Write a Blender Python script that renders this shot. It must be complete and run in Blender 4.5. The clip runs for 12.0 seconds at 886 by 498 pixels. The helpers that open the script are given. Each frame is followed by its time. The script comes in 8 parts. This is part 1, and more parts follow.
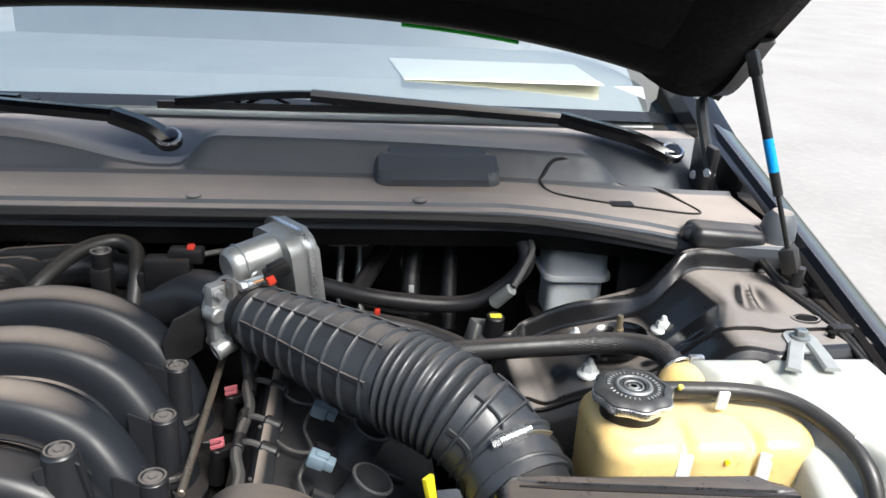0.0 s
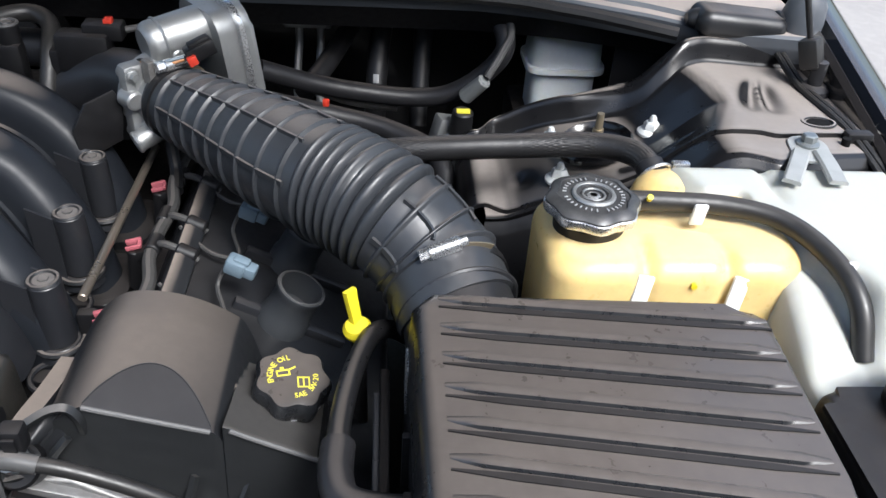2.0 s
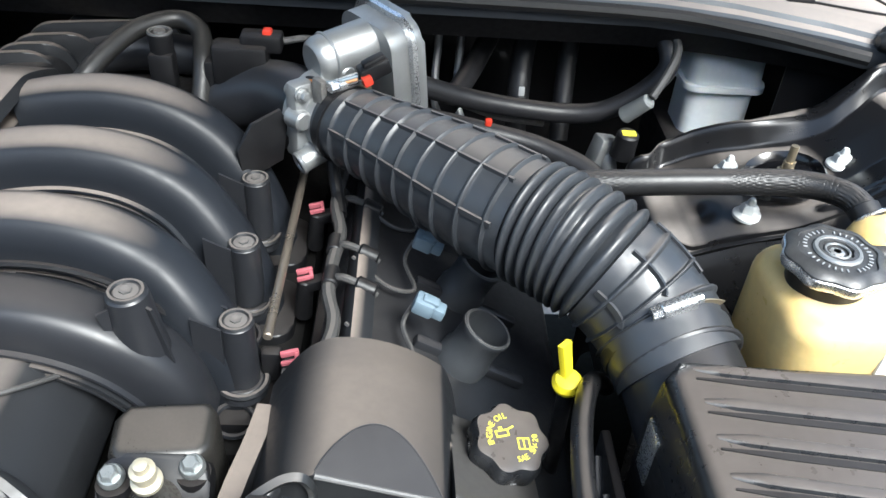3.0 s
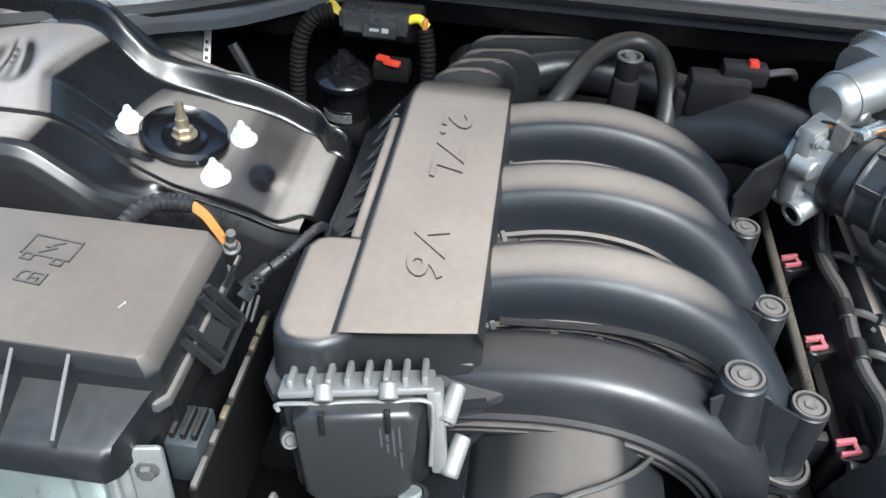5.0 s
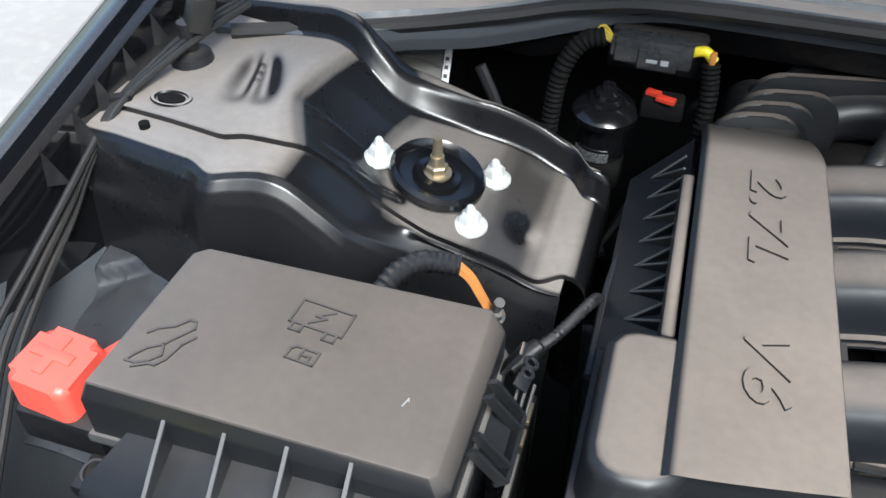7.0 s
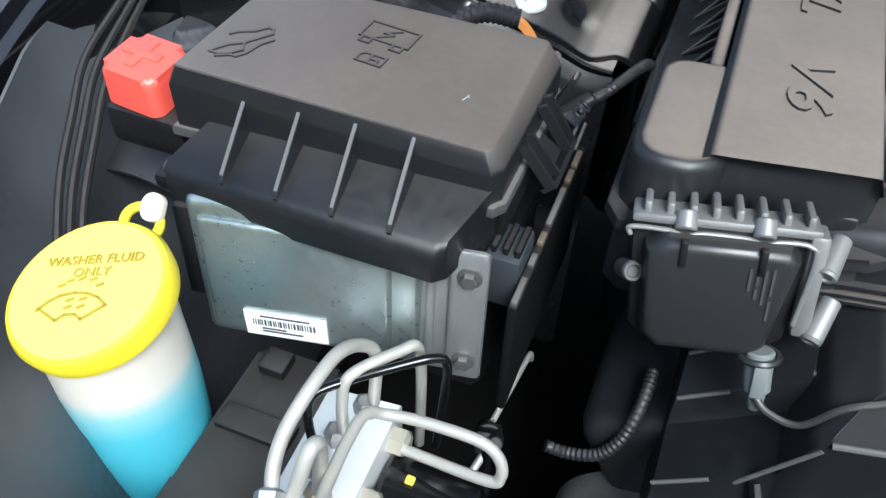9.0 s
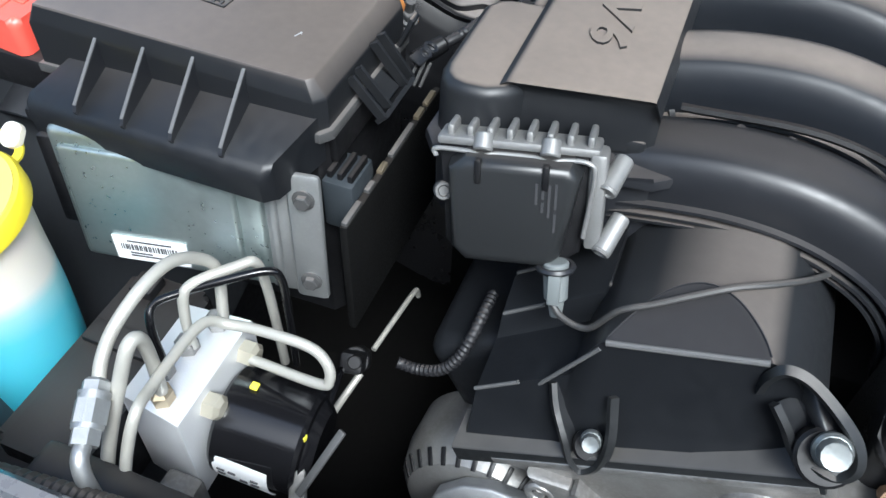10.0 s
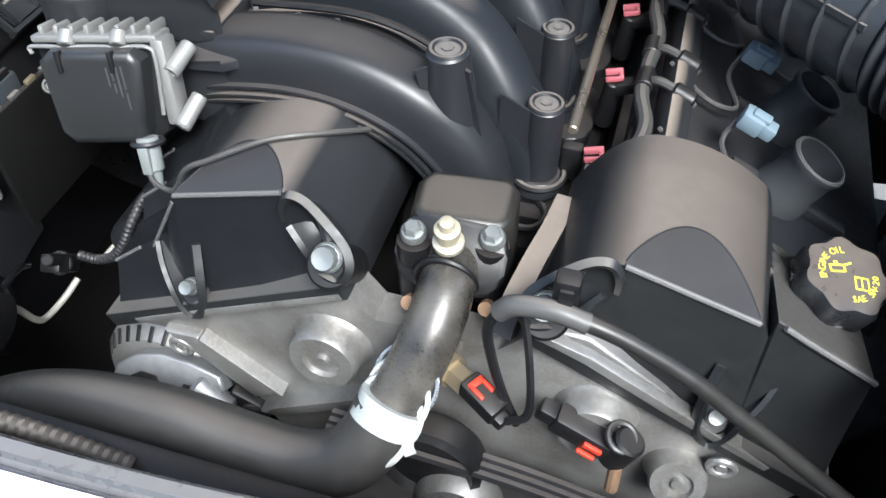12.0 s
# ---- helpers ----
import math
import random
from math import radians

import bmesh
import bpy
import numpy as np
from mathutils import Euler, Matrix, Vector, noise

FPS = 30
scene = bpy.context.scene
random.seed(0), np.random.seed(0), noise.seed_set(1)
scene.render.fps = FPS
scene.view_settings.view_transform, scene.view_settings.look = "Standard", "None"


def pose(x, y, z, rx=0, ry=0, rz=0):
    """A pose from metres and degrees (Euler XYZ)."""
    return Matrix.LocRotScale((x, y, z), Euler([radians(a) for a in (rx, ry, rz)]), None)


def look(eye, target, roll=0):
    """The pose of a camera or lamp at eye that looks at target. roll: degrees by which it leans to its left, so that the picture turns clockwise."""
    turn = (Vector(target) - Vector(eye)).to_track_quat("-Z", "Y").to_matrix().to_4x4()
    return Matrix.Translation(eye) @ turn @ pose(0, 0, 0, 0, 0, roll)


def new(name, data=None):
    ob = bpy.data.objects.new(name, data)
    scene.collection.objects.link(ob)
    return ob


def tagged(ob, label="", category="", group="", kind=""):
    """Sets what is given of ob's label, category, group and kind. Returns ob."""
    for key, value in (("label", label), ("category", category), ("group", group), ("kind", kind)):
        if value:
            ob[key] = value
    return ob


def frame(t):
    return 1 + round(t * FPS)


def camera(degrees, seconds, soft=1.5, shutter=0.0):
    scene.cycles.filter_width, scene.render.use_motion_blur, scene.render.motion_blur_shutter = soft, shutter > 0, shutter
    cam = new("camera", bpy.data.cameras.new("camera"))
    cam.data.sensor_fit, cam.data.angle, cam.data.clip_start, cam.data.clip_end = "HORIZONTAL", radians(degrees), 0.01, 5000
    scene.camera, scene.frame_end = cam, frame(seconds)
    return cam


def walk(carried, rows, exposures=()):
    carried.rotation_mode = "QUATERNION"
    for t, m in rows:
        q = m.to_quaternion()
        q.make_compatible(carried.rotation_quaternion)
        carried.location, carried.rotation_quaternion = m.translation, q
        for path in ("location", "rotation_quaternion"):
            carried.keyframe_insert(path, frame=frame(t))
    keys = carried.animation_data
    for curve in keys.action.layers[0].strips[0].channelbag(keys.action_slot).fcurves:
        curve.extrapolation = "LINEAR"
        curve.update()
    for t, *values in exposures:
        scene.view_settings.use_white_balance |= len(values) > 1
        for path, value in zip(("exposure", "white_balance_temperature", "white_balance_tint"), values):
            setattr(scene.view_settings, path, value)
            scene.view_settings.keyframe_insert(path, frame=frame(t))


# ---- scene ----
cam = camera(57.3, 12.0)
METRES, EYE, TILT, LEAN, TURN = 1.55, 1.40, -22.0, -2.9, -5.7
SIDE, BACK = 0.24, -0.92
ROWS = [
    (0.0, 0.0, 0.0, 0.0, 0.0, 0.0, -0.0),
    (0.5, 0.0276, 0.0419, -0.0215, 0.21, -0.47, -0.12),
    (1.0, 0.0449, 0.0665, -0.0398, 0.04, -5.4, -0.59),
    (1.5, 0.0587, 0.0794, -0.0289, 0.61, -10.63, -1.04),
    (2.0, 0.0564, 0.0832, -0.0133, 2.34, -13.82, -1.32),
    (2.5, 0.018, 0.0918, 0.0, 2.7, -14.98, -2.04),
    (3.0, -0.0527, 0.1148, 0.0146, 3.91, -15.74, -2.55),
    (5.0, -0.2985, 0.1338, 0.0312, 12.2, -17.94, -4.91),
    (5.5, -0.3364, 0.1454, 0.0401, 15.07, -18.57, -5.82),
    (6.0, -0.3648, 0.1674, 0.0445, 18.21, -19.31, -6.49),
    (6.5, -0.3829, 0.1789, 0.0512, 20.6, -20.0, -6.69),
    (7.0, -0.4007, 0.1821, 0.0474, 21.83, -20.47, -6.94),
    (7.5, -0.412, 0.1688, 0.0175, 23.32, -21.17, -7.49),
    (9.5, -0.3384, 0.129, -0.0377, 26.02, -25.54, -8.68),
    (10.0, -0.2904, 0.1285, -0.0324, 25.9, -26.11, -8.63),
    (10.5, -0.2378, 0.1272, -0.031, 25.19, -26.43, -8.54),
    (11.0, -0.1861, 0.1274, -0.0347, 24.4, -26.12, -7.97),
    (11.5, -0.1379, 0.1247, -0.0361, 23.44, -26.18, -7.04),
    (12.0, -0.0951, 0.1235, -0.0372, 21.8, -26.09, -5.53),
]
walk(cam, [(t, pose(SIDE, BACK, EYE, TILT, LEAN, TURN) @ pose(METRES * x, METRES * y, METRES * z, 90 + pitch, roll, yaw)) for t, x, y, z, yaw, pitch, roll in ROWS],
     [(0.0, 0.90, 6150, 6), (1.0, 0.68, 6050, 8), (2.0, 0.72, 5850, 8), (2.5, 0.96, 5800, 7), (3.0, 1.4, 5800, 3), (5.0, 1.43, 5650, 1), (5.5, 1.24, 5620, 3), (6.0, 1.13, 5680, 4), (7.0, 0.95, 5750, 3), (9.5, 0.70, 5500, 3), (10.5, 1.2, 5650, 4), (11.0, 1.47, 5750, 4), (12.0, 1.36, 5830, 5)])

# ---- world, sun, exposure ----
SUN_UP, SUN_SIDE = radians(52), radians(145)
world = bpy.data.worlds.new("sky")
scene.world = world
world.use_nodes = True
wn = world.node_tree.nodes
sky = wn.new("ShaderNodeTexSky")
sky.sky_type, sky.sun_disc = "NISHITA", False
sky.sun_elevation, sky.sun_rotation = SUN_UP, SUN_SIDE
sky.air_density, sky.dust_density, sky.ozone_density = 1.3, 6.0, 1.5
wn["Background"].inputs["Strength"].default_value = 0.165
world.node_tree.links.new(sky.outputs[0], wn["Background"].inputs["Color"])
sun = new("sun", bpy.data.lights.new("sun", "SUN"))
sun.data.energy, sun.data.angle, sun.data.color = 3.0, radians(24), (1.0, 0.965, 0.93)
sun_from = Vector((math.sin(SUN_SIDE) * math.cos(SUN_UP), math.cos(SUN_SIDE) * math.cos(SUN_UP), math.sin(SUN_UP)))
sun.matrix_world = look(sun_from * 20, (0, 0, 0))


# ---- materials ----
def material(name, base, rough=0.5, metal=0.0, coat=0.0, dust_sheen=0.0, grain=0.0, grain_scale=900.0, stain=0.0, stain_scale=9.0,
             stain_colour=None, lie=(0.88, 0.985), wash=(0.43, 0.37, 0.325), subsurface=0.0, transmit=0.0, spec=0.5, rough_var=0.1, wave=0.0, wave_scale=15.0, turned=False):
    """A surface with a base colour, stains at two scales, dust and painted sheen on what faces up, and a fine grain."""
    m = bpy.data.materials.new(name)
    m.use_nodes = True
    t = m.node_tree
    n, link = t.nodes, t.links.new
    p = n["Principled BSDF"]
    p.inputs["Metallic"].default_value = metal
    p.inputs["Coat Weight"].default_value = coat
    p.inputs["Coat Roughness"].default_value = 0.08
    p.inputs["Specular IOR Level"].default_value = spec
    if subsurface:
        p.inputs["Subsurface Weight"].default_value = subsurface
        p.inputs["Subsurface Radius"].default_value = (0.02, 0.015, 0.008)
        p.inputs["Subsurface Scale"].default_value = 0.6
    if transmit:
        p.inputs["Transmission Weight"].default_value = transmit
    place = n.new("ShaderNodeTexCoord").outputs["Object"]

    def noise_of(scale, detail=4.0):
        x = n.new("ShaderNodeTexNoise")
        x.inputs["Scale"].default_value, x.inputs["Detail"].default_value = scale, detail
        link(place, x.inputs["Vector"])
        return x.outputs["Fac"]

    def spread(value, low, high, to_low, to_high):
        x = n.new("ShaderNodeMapRange")
        for key, v in zip(("From Min", "From Max", "To Min", "To Max"), (low, high, to_low, to_high)):
            x.inputs[key].default_value = v
        link(value, x.inputs["Value"])
        return x.outputs["Result"]

    def maths(kind, a, b):
        x = n.new("ShaderNodeMath")
        x.operation = kind
        for i, v in enumerate((a, b)):
            if isinstance(v, float):
                x.inputs[i].default_value = v
            else:
                link(v, x.inputs[i])
        return x.outputs[0]

    def mixed(fac, a, b):
        x = n.new("ShaderNodeMix")
        x.data_type = "RGBA"
        link(fac, x.inputs["Factor"])
        for key, v in (("A", a), ("B", b)):
            socket = [s for s in x.inputs if s.name == key and s.type == "RGBA"][0]
            if isinstance(v, tuple):
                socket.default_value = (*v, 1)
            else:
                link(v, socket)
        return [s for s in x.outputs if s.type == "RGBA"][0]

    broad = noise_of(stain_scale, 6.0)
    fine = noise_of(stain_scale * 14, 5.0)
    other = stain_colour or tuple(c * 0.6 for c in base)
    colour = mixed(spread(broad, 0.35, 0.7, 0.0, max(stain, 0.15)), base, other)
    colour = mixed(spread(fine, 0.45, 0.75, 0.0, max(stain * 0.6, 0.08)), colour, tuple(min(1, c * 1.35) for c in base))
    rough_now = spread(fine, 0.3, 0.7, max(0.02, rough - rough_var), min(1.0, rough + rough_var))
    rough_now = maths("ADD", rough_now, spread(noise_of(17.0, 2.0), 0.35, 0.65, -0.02, 0.03))
    # up-facing parts turn paler: dust, plus reflected light put into the colour
    if dust_sheen:
        up = n.new("ShaderNodeSeparateXYZ")
        link(n.new("ShaderNodeNewGeometry").outputs["Normal"], up.inputs[0])
        lying = spread(up.outputs["Z"], lie[0], lie[1], 0.0, 1.0)
        cover = maths("MULTIPLY", lying, spread(broad, 0.25, 0.7, dust_sheen * 0.72, dust_sheen * 1.03))
        cover = maths("MULTIPLY", cover, spread(fine, 0.3, 0.7, 0.86, 1.0))
        colour = mixed(cover, colour, wash)
        rough_now = maths("ADD", rough_now, maths("MULTIPLY", cover, 0.25))
    link(colour, p.inputs["Base Color"])
    link(rough_now, p.inputs["Roughness"])
    if grain or wave:
        bump = n.new("ShaderNodeBump")
        bump.inputs["Strength"].default_value, bump.inputs["Distance"].default_value = 1.0, 0.001
        height = spread(noise_of(grain_scale, 2.0), 0.0, 1.0, 0.0, grain)
        if wave:
            height = maths("ADD", height, spread(noise_of(wave_scale, 3.0), 0.0, 1.0, 0.0, wave))
        link(height, bump.inputs["Height"])
        link(bump.outputs[0], p.inputs["Normal"])
    return m


PLASTIC = material("black_plastic", (0.016, 0.017, 0.020), 0.38, spec=0.45, dust_sheen=0.08, grain=0.03, grain_scale=2500, stain=0.2, rough_var=0.04)
# brown on its tops is part dust, part reflection painted into the colour
COVER = material("dust_sheen_black_cover", (0.014, 0.015, 0.017), 0.40, spec=0.45, dust_sheen=0.47, lie=(0.88, 0.99), wash=(0.45, 0.375, 0.315), grain=0.03, grain_scale=2500, stain=0.2, rough_var=0.03)
LID_COVER = material("dusty_ribbed_lid", (0.014, 0.015, 0.017), 0.29, spec=0.6, dust_sheen=0.20, lie=(0.80, 0.985), wash=(0.45, 0.375, 0.32), grain=0.03, grain_scale=2500, stain=0.3, rough_var=0.06)
# besides dust, carries the lid's sheen and its sunlit slope as colour
LID_DUST_SHEEN = material("dust_sheen_fuse_lid", (0.013, 0.014, 0.016), 0.36, spec=0.55, dust_sheen=0.27, lie=(0.38, 0.72), wash=(0.45, 0.375, 0.32), grain=0.03, grain_scale=2500, stain=0.25, rough_var=0.03)
SINK = material("matt_cast_sink", (0.25, 0.25, 0.245), 0.45, metal=0.5, stain=0.35, stain_scale=30, grain=0.08, grain_scale=1500)
SHELF = material("shaded_lid_shelf", (0.010, 0.011, 0.013), 0.40, spec=0.4, dust_sheen=0.06, grain=0.03, grain_scale=2500, stain=0.3)
# light caught by up-facing faces is put into the colour as a pale tone
LEDGE = material("pale_topped_ledge", (0.014, 0.015, 0.016), 0.42, spec=0.5, dust_sheen=0.27, lie=(0.80, 0.93), wash=(0.42, 0.39, 0.36), stain=0.3)
WELL = material("grey_coil_plastic", (0.034, 0.037, 0.041), 0.42, dust_sheen=0.12, stain=0.4, stain_scale=30)
EMBOSS = material("worn_raised_print", (0.02, 0.021, 0.023), 0.45, dust_sheen=0.2, stain=0.4)
# brighter and dimmer copies of one plastic, dust and reflected light in the colour
DOME = material("dust_sheen_domed_cover", (0.014, 0.015, 0.017), 0.40, spec=0.42, dust_sheen=0.27, lie=(0.64, 1.0), wash=(0.45, 0.375, 0.315), grain=0.03, grain_scale=2500, stain=0.25, rough_var=0.04)
HALF_DUST_SHEEN = material("light_dust_sheen_cover", (0.016, 0.017, 0.019), 0.37, spec=0.5, dust_sheen=0.27, lie=(0.86, 0.985), grain=0.03, grain_scale=2500, stain=0.2, rough_var=0.03)
# runner tops: reflected brown light painted in together with dust
RUNNER = material("moulded_black_nylon", (0.012, 0.014, 0.018), 0.45, spec=0.36, dust_sheen=0.45, lie=(0.82, 0.995), wash=(0.45, 0.38, 0.325), rough_var=0.04, grain=0.02, grain_scale=2500, stain=0.3)
BLACK = material("dull_black_plastic", (0.007, 0.007, 0.008), 0.46, spec=0.40, dust_sheen=0.05, stain=0.3)
DEEP = material("grimy_black", (0.005, 0.005, 0.005), 0.75, spec=0.12, dust_sheen=0.01, stain=0.4)
RUBBER = material("black_rubber", (0.016, 0.016, 0.018), 0.45, spec=0.42, dust_sheen=0.10, grain=0.04, grain_scale=2000, stain=0.3)
HOSE = material("grey_black_hose", (0.020, 0.0195, 0.019), 0.42, dust_sheen=0.08, stain=0.4)
DUCT = material("ribbed_duct_rubber", (0.028, 0.031, 0.036), 0.42, spec=0.6, dust_sheen=0.22, grain=0.02, grain_scale=2500, stain=0.3)
BRAID = material("braided_sleeve", (0.016, 0.016, 0.017), 0.42, dust_sheen=0.12, stain=0.3, stain_scale=40, grain=0.1, grain_scale=1500)
# pale tone on its flats stands in for sky reflected by the gloss paint
PAINT = material("black_car_paint", (0.007, 0.007, 0.008), 0.30, spec=0.50, coat=0.10, dust_sheen=0.66, lie=(0.89, 1.0), stain=0.1, wash=(0.45, 0.40, 0.36), rough_var=0.03)
PAINT_OUT = material("black_body_paint", (0.006, 0.006, 0.007), 0.12, spec=0.5, coat=1.0, dust_sheen=0.16, lie=(0.85, 1.0), rough_var=0.03)
PAPER = material("white_paper", (0.93, 0.93, 0.92), 0.6)
PAINT_IN = material("dull_inner_paint", (0.008, 0.008, 0.009), 0.4, coat=0.3, dust_sheen=0.2, stain=0.4)
ALU = material("cast_aluminium", (0.40, 0.41, 0.41), 0.44, metal=0.75, dust_sheen=0.06, grain=0.16, grain_scale=1500, stain=0.4, stain_scale=30)
ALU_ARM = material("grey_cast_arm", (0.36, 0.37, 0.38), 0.45, metal=0.7, stain=0.5, stain_scale=60, stain_colour=(0.16, 0.16, 0.16), grain=0.15, grain_scale=1200)
ALU_DIRTY = material("dirty_cast_aluminium", (0.30, 0.30, 0.295), 0.42, metal=0.65, dust_sheen=0.10, grain=0.16, grain_scale=1300, stain=0.6, stain_scale=22, stain_colour=(0.10, 0.085, 0.07))
ALU_MILLED = material("milled_aluminium", (0.68, 0.69, 0.70), 0.42, metal=0.5, grain=0.1, stain=0.1)
PLATE = material("brushed_plate", (0.44, 0.50, 0.49), 0.36, metal=0.85, stain=0.35, stain_scale=14, stain_colour=(0.22, 0.30, 0.30))
STEEL = material("bright_zinc", (0.72, 0.73, 0.75), 0.28, metal=0.9, stain=0.25, stain_scale=60)
NUT = material("pale_zinc_nut", (0.30, 0.32, 0.32), 0.38, metal=0.75, stain=0.25, stain_scale=60)
WHITE_NUT = material("white_zinc_nut", (0.66, 0.68, 0.67), 0.5, metal=0.25, stain=0.25, stain_scale=60)
BRASS = material("dull_brass", (0.44, 0.37, 0.26), 0.4, metal=0.8, stain=0.3, stain_scale=60)
RUSTY = material("rusty_steel", (0.30, 0.20, 0.13), 0.6, metal=0.5, stain=0.6, stain_scale=60, stain_colour=(0.16, 0.07, 0.03))
BRONZE = material("olive_rail", (0.40, 0.345, 0.285), 0.34, metal=0.85, stain=0.05, stain_scale=3)
LOOM = material("dark_loom_tape", (0.045, 0.044, 0.043), 0.5, dust_sheen=0.12, stain=0.5, stain_scale=60)
LINE = material("painted_brake_line", (0.42, 0.41, 0.37), 0.42, metal=0.3, stain=0.25, stain_scale=40)
YELLOW = material("yellowed_tank_plastic", (0.70, 0.53, 0.23), 0.36, subsurface=0.35, stain=0.45, stain_scale=8, stain_colour=(0.64, 0.42, 0.13), wash=(0.72, 0.62, 0.45), dust_sheen=0.3)
WHITE_TANK = material("milky_tank_plastic", (0.42, 0.43, 0.40), 0.40, subsurface=0.3, stain=0.25, stain_colour=(0.46, 0.47, 0.42))
FROST = material("frosted_reservoir", (0.64, 0.68, 0.70), 0.4, subsurface=0.3, stain=0.3, stain_colour=(0.42, 0.46, 0.5))
BOTTLE_TOP = material("empty_bottle_plastic", (0.70, 0.66, 0.56), 0.36, subsurface=0.25, stain=0.15)
YELLOW_CAP = material("yellow_cap", (0.72, 0.60, 0.02), 0.4, stain=0.1, dust_sheen=0.04, wash=(0.9, 0.85, 0.5))
YELLOW_FACE = material("pale_yellow_cap_face", (0.60, 0.51, 0.13), 0.4, stain=0.1)
YELLOW_INK = material("yellow_ink", (0.80, 0.72, 0.06), 0.5)
DARK_YELLOW = material("olive_raised_print", (0.38, 0.28, 0.02), 0.5)
RED = material("red_plastic", (0.80, 0.10, 0.07), 0.40, dust_sheen=0.06, stain=0.15, stain_colour=(0.66, 0.07, 0.05))
RED_CLIP = material("red_lock_clip", (0.52, 0.04, 0.02), 0.4)
PINK = material("pink_clip", (0.36, 0.10, 0.12), 0.45)
ORANGE = material("orange_terminal", (0.46, 0.19, 0.05), 0.45, stain=0.3, stain_scale=60)
BLUE_GREY = material("blue_grey_connector", (0.14, 0.19, 0.23), 0.45)
GREY_CONN = material("grey_connector", (0.20, 0.21, 0.21), 0.45)
SLEEVE_BLUE = material("blue_label", (0.01, 0.28, 0.72), 0.35)
LABEL = material("white_label", (0.80, 0.81, 0.82), 0.45, stain=0.1)
INK = material("dark_print", (0.05, 0.05, 0.055), 0.5)
# painted highlight for thin strips laid along moulded edges
EDGE_HIGHLIGHT = material("grey_edge_highlight", (0.10, 0.10, 0.10), 0.5, dust_sheen=0.3)
MOULD_INK = material("moulded_dark_print", (0.045, 0.045, 0.048), 0.5)
GREY_INK = material("pale_grey_print", (0.33, 0.34, 0.35), 0.5)
COWL = material("weathered_cowl_plastic", (0.085, 0.094, 0.108), 0.46, dust_sheen=0.80, grain=0.04, grain_scale=2000, stain=0.35, wash=(0.44, 0.375, 0.325))
SILVER = material("silver_paint", (0.80, 0.81, 0.82), 0.45, stain=0.1)
WIPER = material("satin_black_paint", (0.012, 0.012, 0.013), 0.35, dust_sheen=0.15)
GREEN = material("green_tinted_edge", (0.04, 0.70, 0.05), 0.4)
TAPE = material("white_wrap_tape", (0.40, 0.41, 0.40), 0.5, stain=0.8, stain_scale=55, stain_colour=(0.22, 0.26, 0.27))
GREY_TAPE = material("grey_loom_tape", (0.06, 0.06, 0.06), 0.5, dust_sheen=0.18, stain=0.5, stain_scale=60)
FILTER = material("pleated_filter_mesh", (0.15, 0.15, 0.14), 0.7, stain=0.3, stain_scale=50)
GROUND = material("pale_worn_asphalt", (0.30, 0.285, 0.27), 0.85, stain=0.6, stain_scale=1.2, stain_colour=(0.22, 0.205, 0.19), grain=1.5, grain_scale=160)
GLOSS_BLACK = material("glossy_black_enamel", (0.006, 0.006, 0.007), 0.16, spec=0.5, rough_var=0.0)
SEAL = material("rubber_seal", (0.015, 0.015, 0.016), 0.5, dust_sheen=0.2)


def glass_material():
    m = bpy.data.materials.new("windscreen_glass")
    m.use_nodes = True
    t = m.node_tree
    gloss, clear, mix = (t.nodes.new("ShaderNodeBsdf" + k) for k in ("Glossy", "Transparent")), None, t.nodes.new("ShaderNodeMixShader")
    gloss, clear = list(gloss)
    gloss.inputs["Roughness"].default_value = 0.03
    gloss.inputs["Color"].default_value = (0.97, 0.965, 0.80, 1)
    clear.inputs["Color"].default_value = (0.95, 0.98, 0.96, 1)
    mix.inputs[0].default_value = 0.58
    t.links.new(clear.outputs[0], mix.inputs[1])
    t.links.new(gloss.outputs[0], mix.inputs[2])
    t.links.new(mix.outputs[0], t.nodes["Material Output"].inputs["Surface"])
    return m


GLASS = glass_material()


# ---- building helpers ----
def thing(name, label, category, at=(0, 0, 0), group="", kind=""):
    ob = new(name)
    ob.empty_display_size = 0.02
    ob.location = at
    return tagged(ob, label, category, group, kind)


def part(name, bm, mat, parent=None, label="", smooth=35.0):
    """One mesh object out of a bmesh in world metres, under a thing."""
    bmesh.ops.recalc_face_normals(bm, faces=bm.faces)
    me = bpy.data.meshes.new(name)
    bm.to_mesh(me)
    bm.free()
    me.materials.append(mat)
    if smooth:
        me.polygons.foreach_set("use_smooth", [True] * len(me.polygons))
        me.set_sharp_from_angle(angle=radians(smooth))
    ob = new(name, me)
    if parent is not None:
        top = Vector((0, 0, 0))
        p = parent
        while p is not None:
            top += p.location
            p = p.parent
        ob.parent = parent
        ob.location = -top
    if label:
        ob["label"] = label
    return ob


def solo(name, bm, mat, label, category, group="", kind="", smooth=35.0):
    return tagged(part(name, bm, mat, None, "", smooth), label, category, group, kind)


def joined(*bms):
    out = bmesh.new()
    for b in bms:
        me = bpy.data.meshes.new("tmp")
        b.to_mesh(me)
        b.free()
        out.from_mesh(me)
        bpy.data.meshes.remove(me)
    return out


def turned(bm, m):
    bmesh.ops.transform(bm, matrix=m, verts=bm.verts)
    return bm


